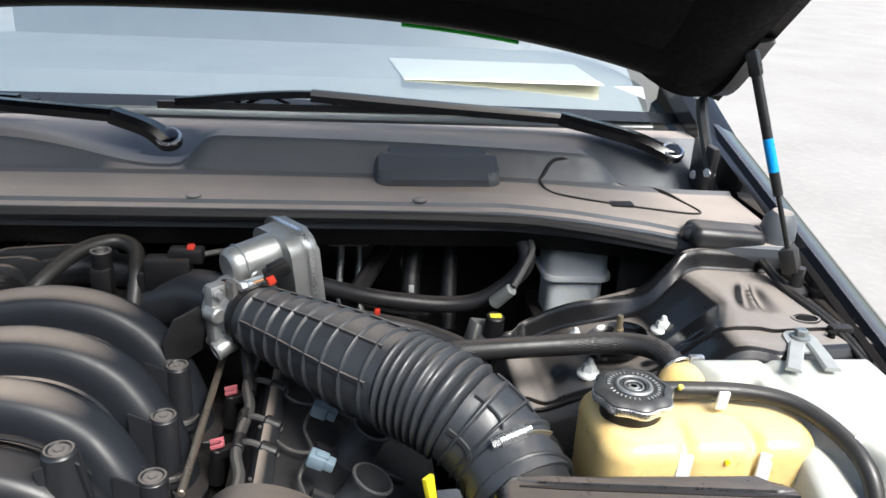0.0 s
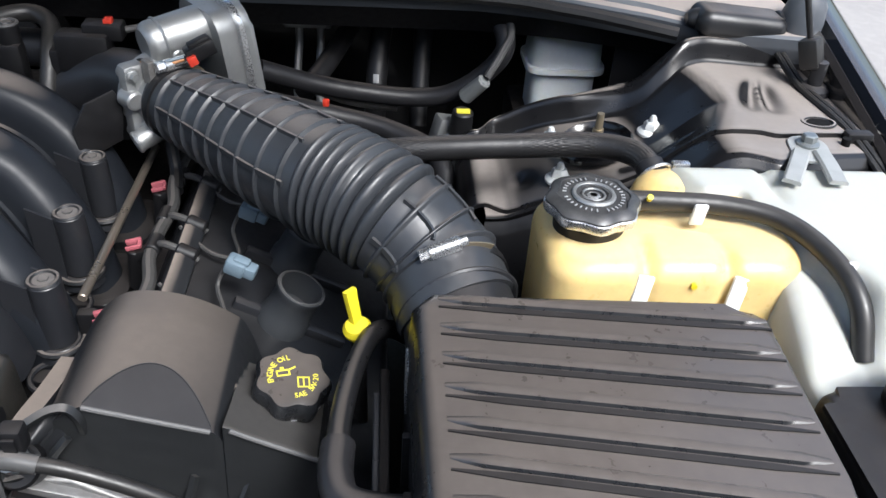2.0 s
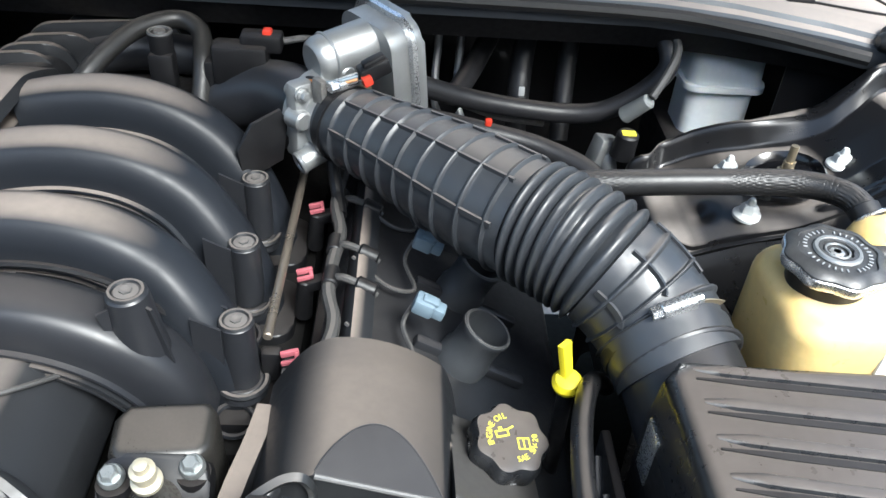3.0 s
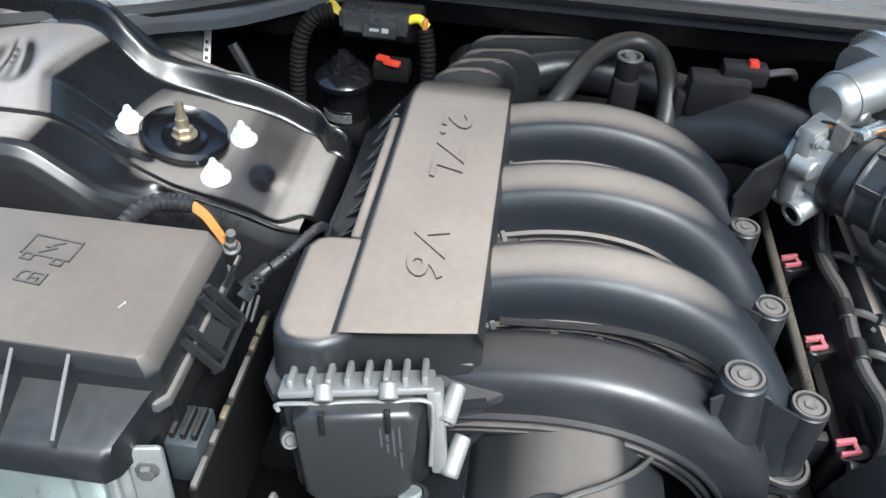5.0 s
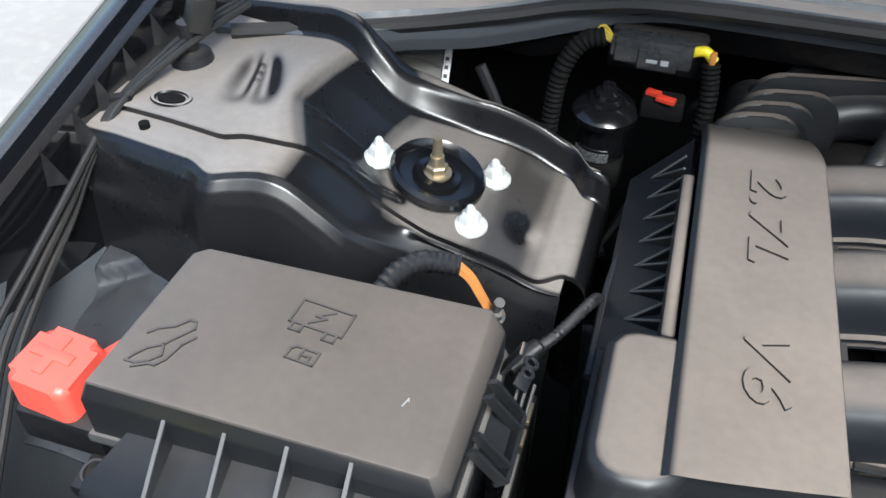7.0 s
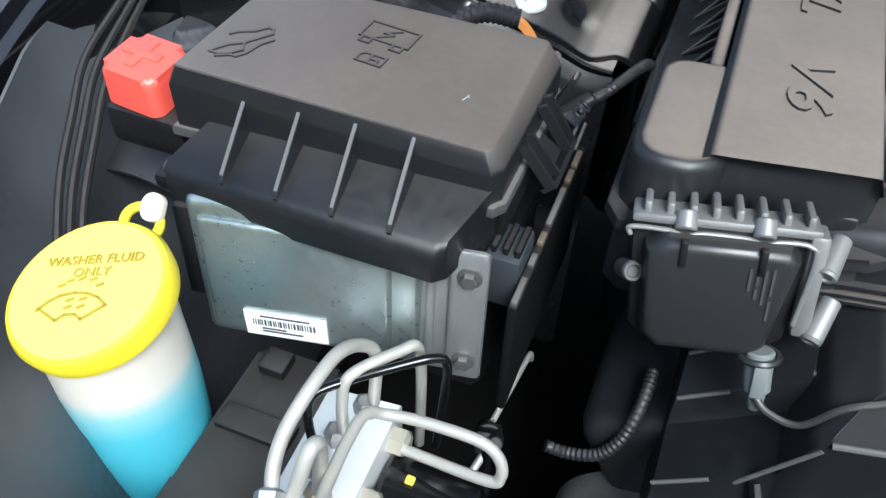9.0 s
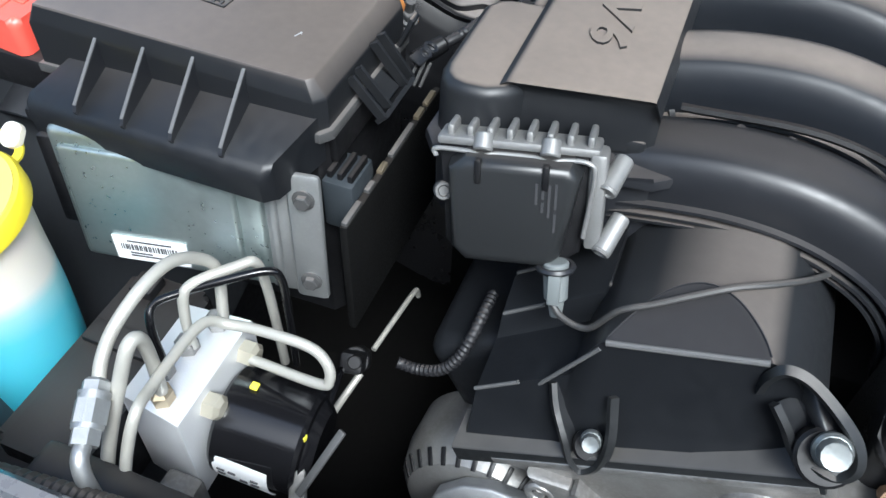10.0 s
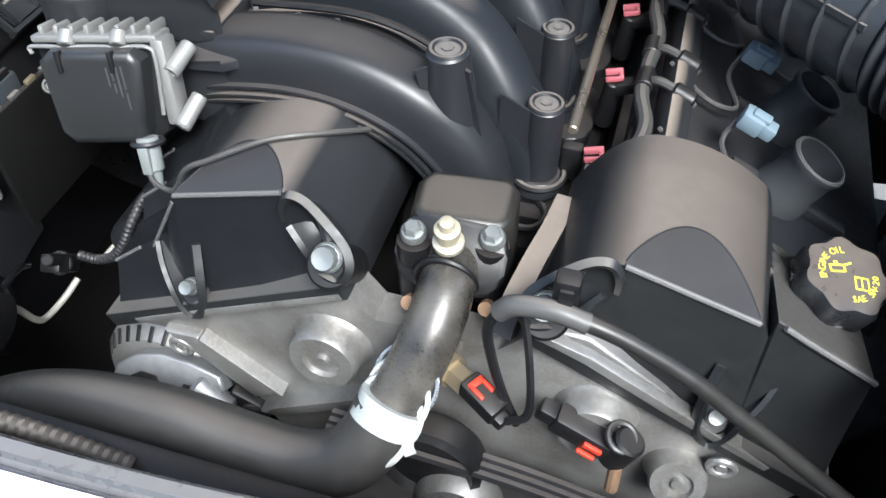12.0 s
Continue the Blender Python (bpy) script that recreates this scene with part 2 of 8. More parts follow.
def box(lo, hi, bevel=0.002, seg=2):
    bm = bmesh.new()
    lo, hi = Vector(lo), Vector(hi)
    bmesh.ops.create_cube(bm, size=1.0, matrix=Matrix.LocRotScale((lo + hi) / 2, None, hi - lo))
    if bevel:
        bmesh.ops.bevel(bm, geom=list(bm.edges), offset=bevel, segments=seg, affect="EDGES", profile=0.5)
    return bm


def prism(outline, z0, z1, bevel=0.002, shrink=0.0, seg=2):
    """A plate of that outline (x, y) from z0 to z1; shrink draws the top in towards the middle."""
    bm = bmesh.new()
    cx, cy = (sum(p[i] for p in outline) / len(outline) for i in (0, 1))
    low = [bm.verts.new((x, y, z0)) for x, y in outline]
    high = [bm.verts.new((cx + (x - cx) * (1 - shrink), cy + (y - cy) * (1 - shrink), z1)) for x, y in outline]
    bm.faces.new(low[::-1])
    top = bm.faces.new(high)
    for i in range(len(outline)):
        j = (i + 1) % len(outline)
        bm.faces.new((low[i], low[j], high[j], high[i]))
    if bevel:
        bmesh.ops.bevel(bm, geom=list(top.edges), offset=bevel, segments=seg, affect="EDGES", profile=0.5)
    return bm


def rounded(x0, y0, x1, y1, r, seg=5):
    pts = []
    for cx, cy, a0 in ((x1 - r, y1 - r, 0), (x0 + r, y1 - r, 90), (x0 + r, y0 + r, 180), (x1 - r, y0 + r, 270)):
        for i in range(seg + 1):
            a = radians(a0 + 90 * i / seg)
            pts.append((cx + r * math.cos(a), cy + r * math.sin(a)))
    return pts


def frame_on(p, axis, up=(0, 0, 1)):
    z = Vector(axis).normalized()
    x = Vector(up).cross(z)
    if x.length < 1e-4:
        x = Vector((1, 0, 0)).cross(z)
    x.normalize()
    y = z.cross(x)
    m = Matrix((x, y, z)).transposed().to_4x4()
    m.translation = p
    return m


def spun(profile, p=(0, 0, 0), axis=(0, 0, 1), seg=24, lobes=0, lobe=0.0):
    """A body of revolution: profile of (radius, height) along the axis from p. lobes: waves round its rim."""
    bm = bmesh.new()
    rings = []
    for r, h in profile:
        ring = []
        for i in range(seg):
            a = 2 * math.pi * i / seg
            k = r * (1 + lobe * math.cos(lobes * a)) if lobes else r
            ring.append(bm.verts.new((k * math.cos(a), k * math.sin(a), h)))
        rings.append(ring)
    for a, b in zip(rings, rings[1:]):
        for i in range(seg):
            j = (i + 1) % seg
            bm.faces.new((a[i], a[j], b[j], b[i]))
    bm.faces.new(rings[0][::-1])
    bm.faces.new(rings[-1])
    return turned(bm, frame_on(p, axis))


def cyl(p0, p1, r, r1=None, seg=20, bevel=0.0):
    p0, p1 = Vector(p0), Vector(p1)
    h = (p1 - p0).length
    r1 = r if r1 is None else r1
    prof = [(r, 0), (r1, h)] if not bevel else [(r - bevel, 0), (r, bevel), (r1, h - bevel), (r1 - bevel, h)]
    return spun(prof, p0, p1 - p0, seg)


def smooth_path(points, steps=8):
    pts = [Vector(p) for p in points]
    if len(pts) == 2:
        return [pts[0].lerp(pts[1], i / steps) for i in range(steps + 1)]
    ext = [2 * pts[0] - pts[1], *pts, 2 * pts[-1] - pts[-2]]
    out = []
    for a, b, c, d in zip(ext, ext[1:], ext[2:], ext[3:]):
        for i in range(steps):
            t = i / steps
            out.append(0.5 * ((2 * b) + (c - a) * t + (2 * a - 5 * b + 4 * c - d) * t * t + (3 * b - a - 3 * c + d) * t ** 3))
    out.append(pts[-1])
    return out


def sweep(path, section, closed_ends=True, up=(0, 0, 1)):
    """Sweeps section(i, s) -> [(a, b), ...] along the path; a lies across, b along 'up'."""
    bm = bmesh.new()
    rings, s = [], 0.0
    n = len(path)
    prev = None
    for i, p in enumerate(path):
        d = (path[min(i + 1, n - 1)] - path[max(i - 1, 0)]).normalized()
        if prev is None:
            x = d.cross(Vector(up))
            if x.length < 0.05:
                x = d.cross(Vector((0, 1, 0)))
            x.normalize()
        else:
            x = (prev - d * prev.dot(d)).normalized()
        prev = x
        y = x.cross(d)
        if i:
            s += (p - path[i - 1]).length
        rings.append([bm.verts.new(p + x * a + y * b) for a, b in section(i, s)])
    for a, b in zip(rings, rings[1:]):
        for i in range(len(a)):
            j = (i + 1) % len(a)
            bm.faces.new((a[i], a[j], b[j], b[i]))
    if closed_ends:
        bm.faces.new(rings[0][::-1])
        bm.faces.new(rings[-1])
    return bm


def circle(r, seg):
    return [(r * math.cos(2 * math.pi * k / seg), r * math.sin(2 * math.pi * k / seg)) for k in range(seg)]


def tube(points, r, seg=12, steps=8, r_end=None):
    path = smooth_path(points, steps)
    r_end = r if r_end is None else r_end
    n = len(path) - 1
    return sweep(path, lambda i, s: circle(r + (r_end - r) * i / n, seg))


def conduit(points, r, pitch=0.004, seg=10):
    """Corrugated loom tube."""
    path = smooth_path(points, 40)
    even, run = [path[0]], 0.0
    for a, b in zip(path, path[1:]):
        run += (b - a).length
        if run >= pitch / 2:
            even.append(b)
            run = 0.0
    return sweep(even, lambda i, s: circle(r if i % 2 else r * 0.84, seg))


def sheet(f, nu, nv, thick=0.002):
    """A pressed panel: f(u, v) -> point, u and v from 0 to 1, with a thickness downwards."""
    bm = bmesh.new()
    g = [[bm.verts.new(f(i / nu, j / nv)) for j in range(nv + 1)] for i in range(nu + 1)]
    for i in range(nu):
        for j in range(nv):
            bm.faces.new((g[i][j], g[i + 1][j], g[i + 1][j + 1], g[i][j + 1]))
    if thick:
        bm.normal_update()
        bmesh.ops.solidify(bm, geom=list(bm.faces), thickness=thick)
    return bm


def ring_torus(p, axis, big, small, seg=24, ss=8):
    bm = bmesh.new()
    rows = [[bm.verts.new(((big + small * math.cos(b)) * math.cos(a), (big + small * math.cos(b)) * math.sin(a), small * math.sin(b)))
             for b in (2 * math.pi * j / ss for j in range(ss))] for a in (2 * math.pi * i / seg for i in range(seg))]
    for i in range(seg):
        for j in range(ss):
            bm.faces.new((rows[i][j], rows[(i + 1) % seg][j], rows[(i + 1) % seg][(j + 1) % ss], rows[i][(j + 1) % ss]))
    return turned(bm, frame_on(p, axis))


def hex_head(p, axis, r, h, flange=1.35):
    prof = [(r * flange, 0), (r * flange, h * 0.22), (r * 1.02, h * 0.34)]
    a = spun(prof, p, axis, 20)
    b = spun([(r, h * 0.3), (r, h * 0.9), (r * 0.86, h)], p, axis, 6)
    return joined(a, b)


def writing(body, size, m, depth=0.0006, shear=0.0, spacing=1.0, bold=0.0):
    """Raised letters in the built-in font, laid by the pose m (x along the line, z out of it)."""
    cu = bpy.data.curves.new("letters", "FONT")
    cu.body, cu.size, cu.extrude, cu.shear, cu.space_character = body, size, depth, shear, spacing
    cu.offset = bold
    cu.align_x, cu.align_y, cu.resolution_u = "CENTER", "CENTER", 3
    ob = new("letters", cu)
    me = bpy.data.meshes.new_from_object(ob.evaluated_get(bpy.context.evaluated_depsgraph_get()))
    bpy.data.objects.remove(ob)
    bpy.data.curves.remove(cu)
    bm = bmesh.new()
    bm.from_mesh(me)
    bpy.data.meshes.remove(me)
    return turned(bm, m)


def ease(a, b, x):
    t = max(0.0, min(1.0, (x - a) / (b - a)))
    return t * t * (3 - 2 * t)


def lerp_table(table, x):
    for (x0, y0), (x1, y1) in zip(table, table[1:]):
        if x <= x1:
            t = max(0.0, min(1.0, (x - x0) / (x1 - x0)))
            return y0 + (y1 - y0) * t
    return table[-1][1]


CX = 0.034      # middle of the body
EX = 0.0125     # middle of the engine

# ---- ground and car body ----
def ground_at(u, v):
    x, y = (u - 0.5) * 160, (v - 0.5) * 160
    return Vector((x, y, 0.012 * noise.noise((x * 0.4, y * 0.4, 0))))


solo("ground", sheet(ground_at, 60, 60, 0), GROUND, "pale sun-bleached asphalt of a parking area", "ground", kind="structure")

# unseen wall, added to block low sky and sunlit ground ahead of the car
solo("light_screen_wall", box((-9, -4.3, 0), (9, -4.0, 3.4), 0), material("grey_screen_wall", (0.16, 0.16, 0.16), 0.85, stain=0.4, stain_scale=2), "unseen grey wall added to keep low front light off the bay", "wall", kind="structure")
body = thing("car_body", "black painted car body round an open engine bay", "car body", (CX, 0.1, 0.0))


def fender_z(y):
    return 1.0 + 0.24 * y


def fender_s(y):
    return 0.822 - 0.11 * ease(-0.25, -0.75, y)


FENDER = ((-0.045, -0.20), (-0.034, -0.06), (-0.024, -0.052), (-0.02, -0.004), (-0.012, 0.0), (-0.006, -0.012), (0.0, -0.012), (0.004, 0.0),
          (0.012, 0.0), (0.04, -0.012), (0.075, -0.045), (0.10, -0.11), (0.112, -0.25), (0.10, -0.60))


def fender(side):
    def at(u, v):
        y = 0.62 - 1.30 * v
        k = u * (len(FENDER) - 1)
        i = min(int(k), len(FENDER) - 2)
        a, b = FENDER[i], FENDER[i + 1]
        ds, dz = (a[q] + (b[q] - a[q]) * (k - i) for q in (0, 1))
        return Vector((CX + side * (fender_s(y) + ds + (0.025 if side < 0 else 0.0)), y, fender_z(y) + dz))
    return sheet(at, 39, 40, 0)


for side in (-1, 1):
    part("fender", fender(side), PAINT_OUT, body, "glossy black fender with a pinched inner edge")

def gusset(x, y, z, out):
    """A folded dart pressed into the foot of a fender wall."""
    bm = bmesh.new()
    a, b, c, d = (bm.verts.new(p) for p in ((x, y - 0.011, z - 0.014), (x, y + 0.009, z - 0.016), (x - 0.002 * out, y - 0.003, z + 0.016), (x + 0.013 * out, y + 0.002, z - 0.017)))
    for f in ((a, c, d), (c, b, d), (a, d, b), (a, b, c)):
        bm.faces.new(f)
    bmesh.ops.recalc_face_normals(bm, faces=bm.faces)
    return bm


for side in (-1, 1):
    for y, z in ((0.010, 0.982), (-0.037, 0.972), (-0.080, 0.966), (-0.115, 0.956), (-0.160, 0.944)):
        part("gusset", gusset(-0.7915 if side < 0 else 2 * CX + 0.7915, y, z, -side), PAINT_IN, body, "", smooth=5.0)

TOWER_Z = ((0.44, 0.868), (0.50, 0.896), (0.56, 0.913), (0.590, 0.923), (0.615, 0.943), (0.645, 0.965), (0.67, 0.970), (0.75, 0.963), (0.82, 0.957))
# a strut tower: step line, rear crease and front fold along its width, s away from the car's middle
STEP = ((0.40, -0.090), (0.463, -0.089), (0.495, -0.096), (0.529, -0.098), (0.559, -0.092), (0.585, -0.089), (0.608, -0.090), (0.631, -0.096), (0.648, -0.102), (0.684, -0.101), (0.696, -0.108), (0.710, -0.104), (0.755, -0.093), (0.795, -0.085), (0.83, -0.08))
CREASE = ((0.40, 0.050), (0.44, 0.058), (0.473, 0.060), (0.51, 0.052), (0.552, 0.044), (0.592, 0.033), (0.607, 0.030), (0.632, 0.038), (0.654, 0.052), (0.675, 0.062), (0.727, 0.066), (0.83, 0.075))
FOLD = ((0.40, -0.104), (0.50, -0.112), (0.545, -0.122), (0.585, -0.143), (0.602, -0.145), (0.628, -0.146), (0.654, -0.149), (0.674, -0.156), (0.686, -0.163), (0.696, -0.158), (0.710, -0.148), (0.75, -0.138), (0.795, -0.127), (0.84, -0.121))


def soft_table(table, s, w=0.007):
    return 0.5 * lerp_table(table, s) + 0.25 * (lerp_table(table, s - w) + lerp_table(table, s + w))


def floor_z(s, y):
    """Height of the pressed floor of a tower; its rise bows outwards in the middle."""
    bow = lerp_table(((-0.11, -0.022), (-0.075, -0.004), (-0.035, 0.016), (0.01, 0.008), (0.05, -0.004)), y)
    z = soft_table(TOWER_Z, s - bow * ease(0.55, 0.60, s) * (1 - ease(0.66, 0.70, s)), 0.012)
    b = (y + 0.014) / 0.038
    a = (s - 0.716 - 0.010 * b) / (0.020 - 0.006 * max(-1.0, min(1.0, b)))
    z -= 0.009 * math.exp(-(abs(a) ** 3.0 + b ** 4)) * (1 - 0.55 * math.exp(-(a / 0.30) ** 2))
    z += 0.0035 * math.exp(-((y + 0.080 + 0.10 * (s - 0.59)) / 0.004) ** 2) * ease(0.555, 0.565, s) * (1 - ease(0.60, 0.615, s))
    z -= 0.004 * math.exp(-((s - 0.459) / 0.010) ** 2 - ((y + 0.042) / 0.013) ** 2)
    return z


def along(line, v):
    k = v * (len(line) - 1)
    i = min(int(k), len(line) - 2)
    return tuple(line[i][q] + (line[i + 1][q] - line[i][q]) * (k - i) for q in (0, 1))


def tower_at(u, v, side):
    s = 0.418 + 0.412 * max(0.0, (u - 0.10) / 0.90)
    down = max(0.0, (0.10 - u) / 0.10)
    step, crease = soft_table(STEP, s), soft_table(CREASE, s)
    turn = 1 - ease(0.418, 0.450, s)
    crease -= 0.022 * turn ** 2
    step += 0.016 * turn ** 2
    if 0.04 < v < 0.66:
        y = step + (crease - step) * (v - 0.04) / 0.62
        z = floor_z(s, y)
    elif v <= 0.04:
        y, z = step - 0.0004, floor_z(s, step) - 0.0055 * (0.04 - v) / 0.04
    else:
        base = floor_z(s, crease)
        tall = lerp_table(((0.40, 0.026), (0.52, 0.030), (0.60, 0.022), (0.65, 0.026), (0.83, 0.024)), s)
        wide = lerp_table(((0.40, 0.010), (0.53, 0.012), (0.585, 0.026), (0.62, 0.022), (0.67, 0.012), (0.83, 0.012)), s)
        y, z = along(((0.0, 0.0), (0.25, 0.10), (0.50, 0.42), (0.75, 0.80), (1.0, 0.97), (1.25, 1.0), (1.5, 0.96), (1.72, 0.78), (1.85, 0.45), (2.0, -1.2), (2.1, -5.0), (2.3, -11.0)), (v - 0.66) / 0.34)
        y, z = crease + y * wide, base + z * tall
    rounded_end = 0.020 * (1 - math.cos(min(1.0, down / 0.35) * math.pi / 2)) + 0.30 * max(0.0, down - 0.35)
    s -= 0.020 * math.sin(min(1.0, down / 0.35) * math.pi / 2) + 0.02 * max(0.0, down - 0.35)
    z += 0.010 * ease(0.58, 0.66, s) if side > 0 else 0.0
    return Vector((CX + side * s, y - (0.012 if side > 0 else 0.0), z - rounded_end))


def apron_at(u, v, side):
    s = 0.418 + 0.412 * u
    step, fold = soft_table(STEP, s), soft_table(FOLD, s, 0.005)
    base = floor_z(s, step)
    fall = 1 - ease(0.50, 0.60, s)
    base -= 0.045 * fall * ease(0.12, 0.6, v)
    y, z = along(((step + 0.02, -0.006), (step + 0.004, -0.0055), (step - 0.004, -0.0055), (fold + 0.020, -0.0055), (fold + 0.012, -0.0065), (fold + 0.006, -0.0095), (fold, -0.017), (fold - 0.005, -0.027), (fold - 0.010, -0.040), (fold - 0.016, -0.058), (fold - 0.024, -0.10), (fold - 0.034, -0.28)), v)
    z += 0.010 * ease(0.58, 0.66, s) if side > 0 else 0.0
    return Vector((CX + side * s, y - (0.012 if side > 0 else 0.0), base + z))


def ledge_at(u, v):
    """Moulded ledge at the foot of the left-hand inner fender, with a bent groove."""
    x, y = -0.800 + 0.165 * u, -0.125 - 0.20 * v
    d = abs(v - 0.20 - 0.35 * max(0.0, 0.34 - u) / 0.34 - 0.10 * u)
    return Vector((x, y, 0.862 - 0.035 * v - 0.012 * ease(0.30, 0.36, v + 0.4 * u) - 0.004 * math.exp(-(d / 0.08) ** 2) - 0.15 * max(0.0, 0.20 - u) - 0.004 * math.sin(9 * u)))


LINER = ((-0.14, 0.80), (-0.22, 0.79), (-0.31, 0.775), (-0.40, 0.735), (-0.49, 0.670), (-0.58, 0.60), (-0.66, 0.56))


def liner(side):
    def at(u, v):
        y = -0.14 - 0.52 * u
        s = lerp_table([(-a, b) for a, b in LINER], -y)
        z = 0.93 - 0.5 * v
        s += 0.045 * (1 - ease(0.0, 0.22, v)) - 0.10 * ease(0.12, 1.0, v)
        return Vector((CX + side * s, y, z - 0.05 * u))
    return sheet(at, 26, 24, 0.003)


part("splash_ledge", sheet(ledge_at, 50, 50, 0.003), material("ledge_plastic", (0.022, 0.025, 0.030), 0.36, dust_sheen=0.05, stain=0.35), body, "moulded grey ledge beside the fuse box")
for side in (-1, 1):
    part("strut_tower", sheet(lambda u, v, side=side: tower_at(u, v, side), 140, 110, 0), PAINT, body, "pressed steel strut tower in glossy black paint")
    part("inner_fender", sheet(lambda u, v, side=side: apron_at(u, v, side), 90, 66, 0), PAINT, body, "pressed black inner fender panel")
    part("wheel_liner", liner(side), material("liner_plastic", (0.07, 0.076, 0.085), 0.45, dust_sheen=0.12, stain=0.35), body, "smooth dark grey splash liner")
    x, my, mz = CX + side * 0.541, -0.038, 0.914
    cup = spun([(0.042, 0.000), (0.042, 0.006), (0.039, 0.010), (0.035, 0.006), (0.033, 0.002), (0.022, 0.001), (0.020, 0.005), (0.014, 0.006), (0.012, 0.003), (0.003, 0.003)],
               (x, my, mz), (-side * 0.25, 0, 1), 48)
    part("shock_mount", cup, GLOSS_BLACK, body, "round black rubber shock absorber mount")
    part("shock_stud", joined(cyl((x, my, mz + 0.002), (x, my, mz + 0.022), 0.0065, 0.006, 16), cyl((x, my, mz + 0.022), (x, my, mz + 0.040), 0.0045, 0.004, 12),
                              hex_head((x, my, mz + 0.003), (0, 0, 1), 0.0095, 0.010)), BRASS, body, "threaded yellowed stud and nut")
    for dx, y, z in ((0.606, -0.020, 0.922), (0.499, 0.003, 0.893), (0.496, -0.078, 0.893)) if side > 0 else ((0.592, -0.040, 0.922), (0.499, 0.0, 0.893), (0.502, -0.071, 0.895)):
        p = Vector((CX + side * dx, y, z))
        part("flange_nut", joined(spun([(0.0150, 0), (0.0150, 0.003), (0.0115, 0.006)], p, (0, 0, 1), 24), spun([(0.0098, 0.004), (0.0094, 0.012), (0.0070, 0.015)], p, (0, 0, 1), 6),
                                  spun([(0.0045, 0.013), (0.0042, 0.019), (0.0025, 0.022)], p, (0, 0, 1), 12)), WHITE_NUT, body, "pale zinc flange nut on a stud")
    hx, hy = CX + side * (0.756 if side > 0 else 0.768), -0.085 if side > 0 else -0.067
    hz = floor_z(abs(hx - CX), hy) + (0.010 if side > 0 else 0.0)
    part("drain_hole_rim", turned(ring_torus((0, 0, 0.001), (0, 0, 1), 0.0125, 0.0018, 28, 6), pose(hx, hy, hz) @ Matrix.Diagonal((1.35, 0.9, 1, 1))), PAINT, body)
    part("drain_hole", turned(cyl((0, 0, -0.002), (0, 0, 0.0018), 0.0095, seg=24), pose(hx, hy, hz) @ Matrix.Diagonal((1.35, 0.8, 1, 1))), DEEP, body, "dark oval drain hole")
    part("small_hole", cyl((CX + side * 0.772, -0.118 if side > 0 else -0.104, 0.93), (CX + side * 0.772, -0.118 if side > 0 else -0.104, 0.973 if side > 0 else 0.9605), 0.0045), DEEP, body, "small round hole")

# firewall, floor and engine mass keep the bay closed
part("firewall", sheet(lambda u, v: Vector((CX + (u - 0.5) * 1.6, 0.40 - 0.04 * math.cos((u - 0.5) * 5) + 0.02 * noise.noise((u * 9, v * 6, 3)), 0.35 + 0.68 * v)), 40, 18, 0.004), PAINT_IN, body, "dark firewall with insulation")
for side, y in ((1, 0.15), (-1, 0.29)):
    part("side_bulkhead", sheet(lambda u, v, side=side, y=y: Vector((CX + side * (0.60 + 0.26 * u), y - 0.05 * u, 0.45 + (0.54 if side > 0 else 0.50) * v)), 6, 6, 0.004), PAINT_IN, body, "dark panel behind the strut tower")
part("undertray", box((CX - 0.78, -0.66, 0.28), (CX + 0.78, 0.42, 0.30), 0.003), DEEP, body, "grimy black undertray")


def support_at(u, v):
    x = -0.80 + 1.66 * u
    mid = (x - CX) / 0.8
    y = -0.594 + 0.020 * math.exp(-((x - 0.15) / 0.17) ** 2) - 0.06 * max(0, abs(mid) - 0.7)
    prof = ((0.0, -0.14), (0.0, -0.03), (-0.004, -0.006), (-0.008, 0.0), (-0.016, 0.001), (-0.018, -0.003), (-0.022, -0.003), (-0.024, 0.001), (-0.032, 0.001))
    k = v * (len(prof) - 1)
    i = min(int(k), len(prof) - 2)
    dy, dz = (prof[i][q] + (prof[i + 1][q] - prof[i][q]) * (k - i) for q in (0, 1))
    return Vector((x, y + dy, 0.862 - 0.02 * mid * mid + dz))


part("radiator_support", sheet(support_at, 60, 24, 0), material("grey_crossmember", (0.10, 0.105, 0.115), 0.3, coat=0.6, dust_sheen=0.15), body, "satin dark grey radiator crossmember with a folded lip")
part("front_panel", sheet(lambda u, v: Vector((-0.80 + 1.66 * u, -0.622 + 0.020 * math.exp(-((-0.95 + 1.66 * u) / 0.17) ** 2) - 0.24 * v, 0.866 - 0.02 * ((-0.8 + 1.66 * u - CX) / 0.8) ** 2 - 0.07 * v * v)), 40, 10, 0.003), SILVER, body, "bright silver front panel over the grille")
part("radiator_hose_loom", conduit([(-0.62, -0.598, 0.79), (-0.46, -0.590, 0.818), (-0.36, -0.586, 0.832), (-0.27, -0.585, 0.834), (-0.20, -0.581, 0.827), (-0.14, -0.576, 0.803)], 0.0080, 0.004), material("dusty_brown_loom", (0.050, 0.043, 0.037), 0.6, dust_sheen=0.25), body, "dusty brown corrugated loom tube along the crossmember")
part("radiator_top", box((-0.5, -0.585, 0.45), (0.6, -0.555, 0.80), 0.006), BLACK, body, "black radiator tank and fan shroud")

# ---- windscreen, dash and cowl ----
WIND_Y, WIND_Z = 0.43, 1.075


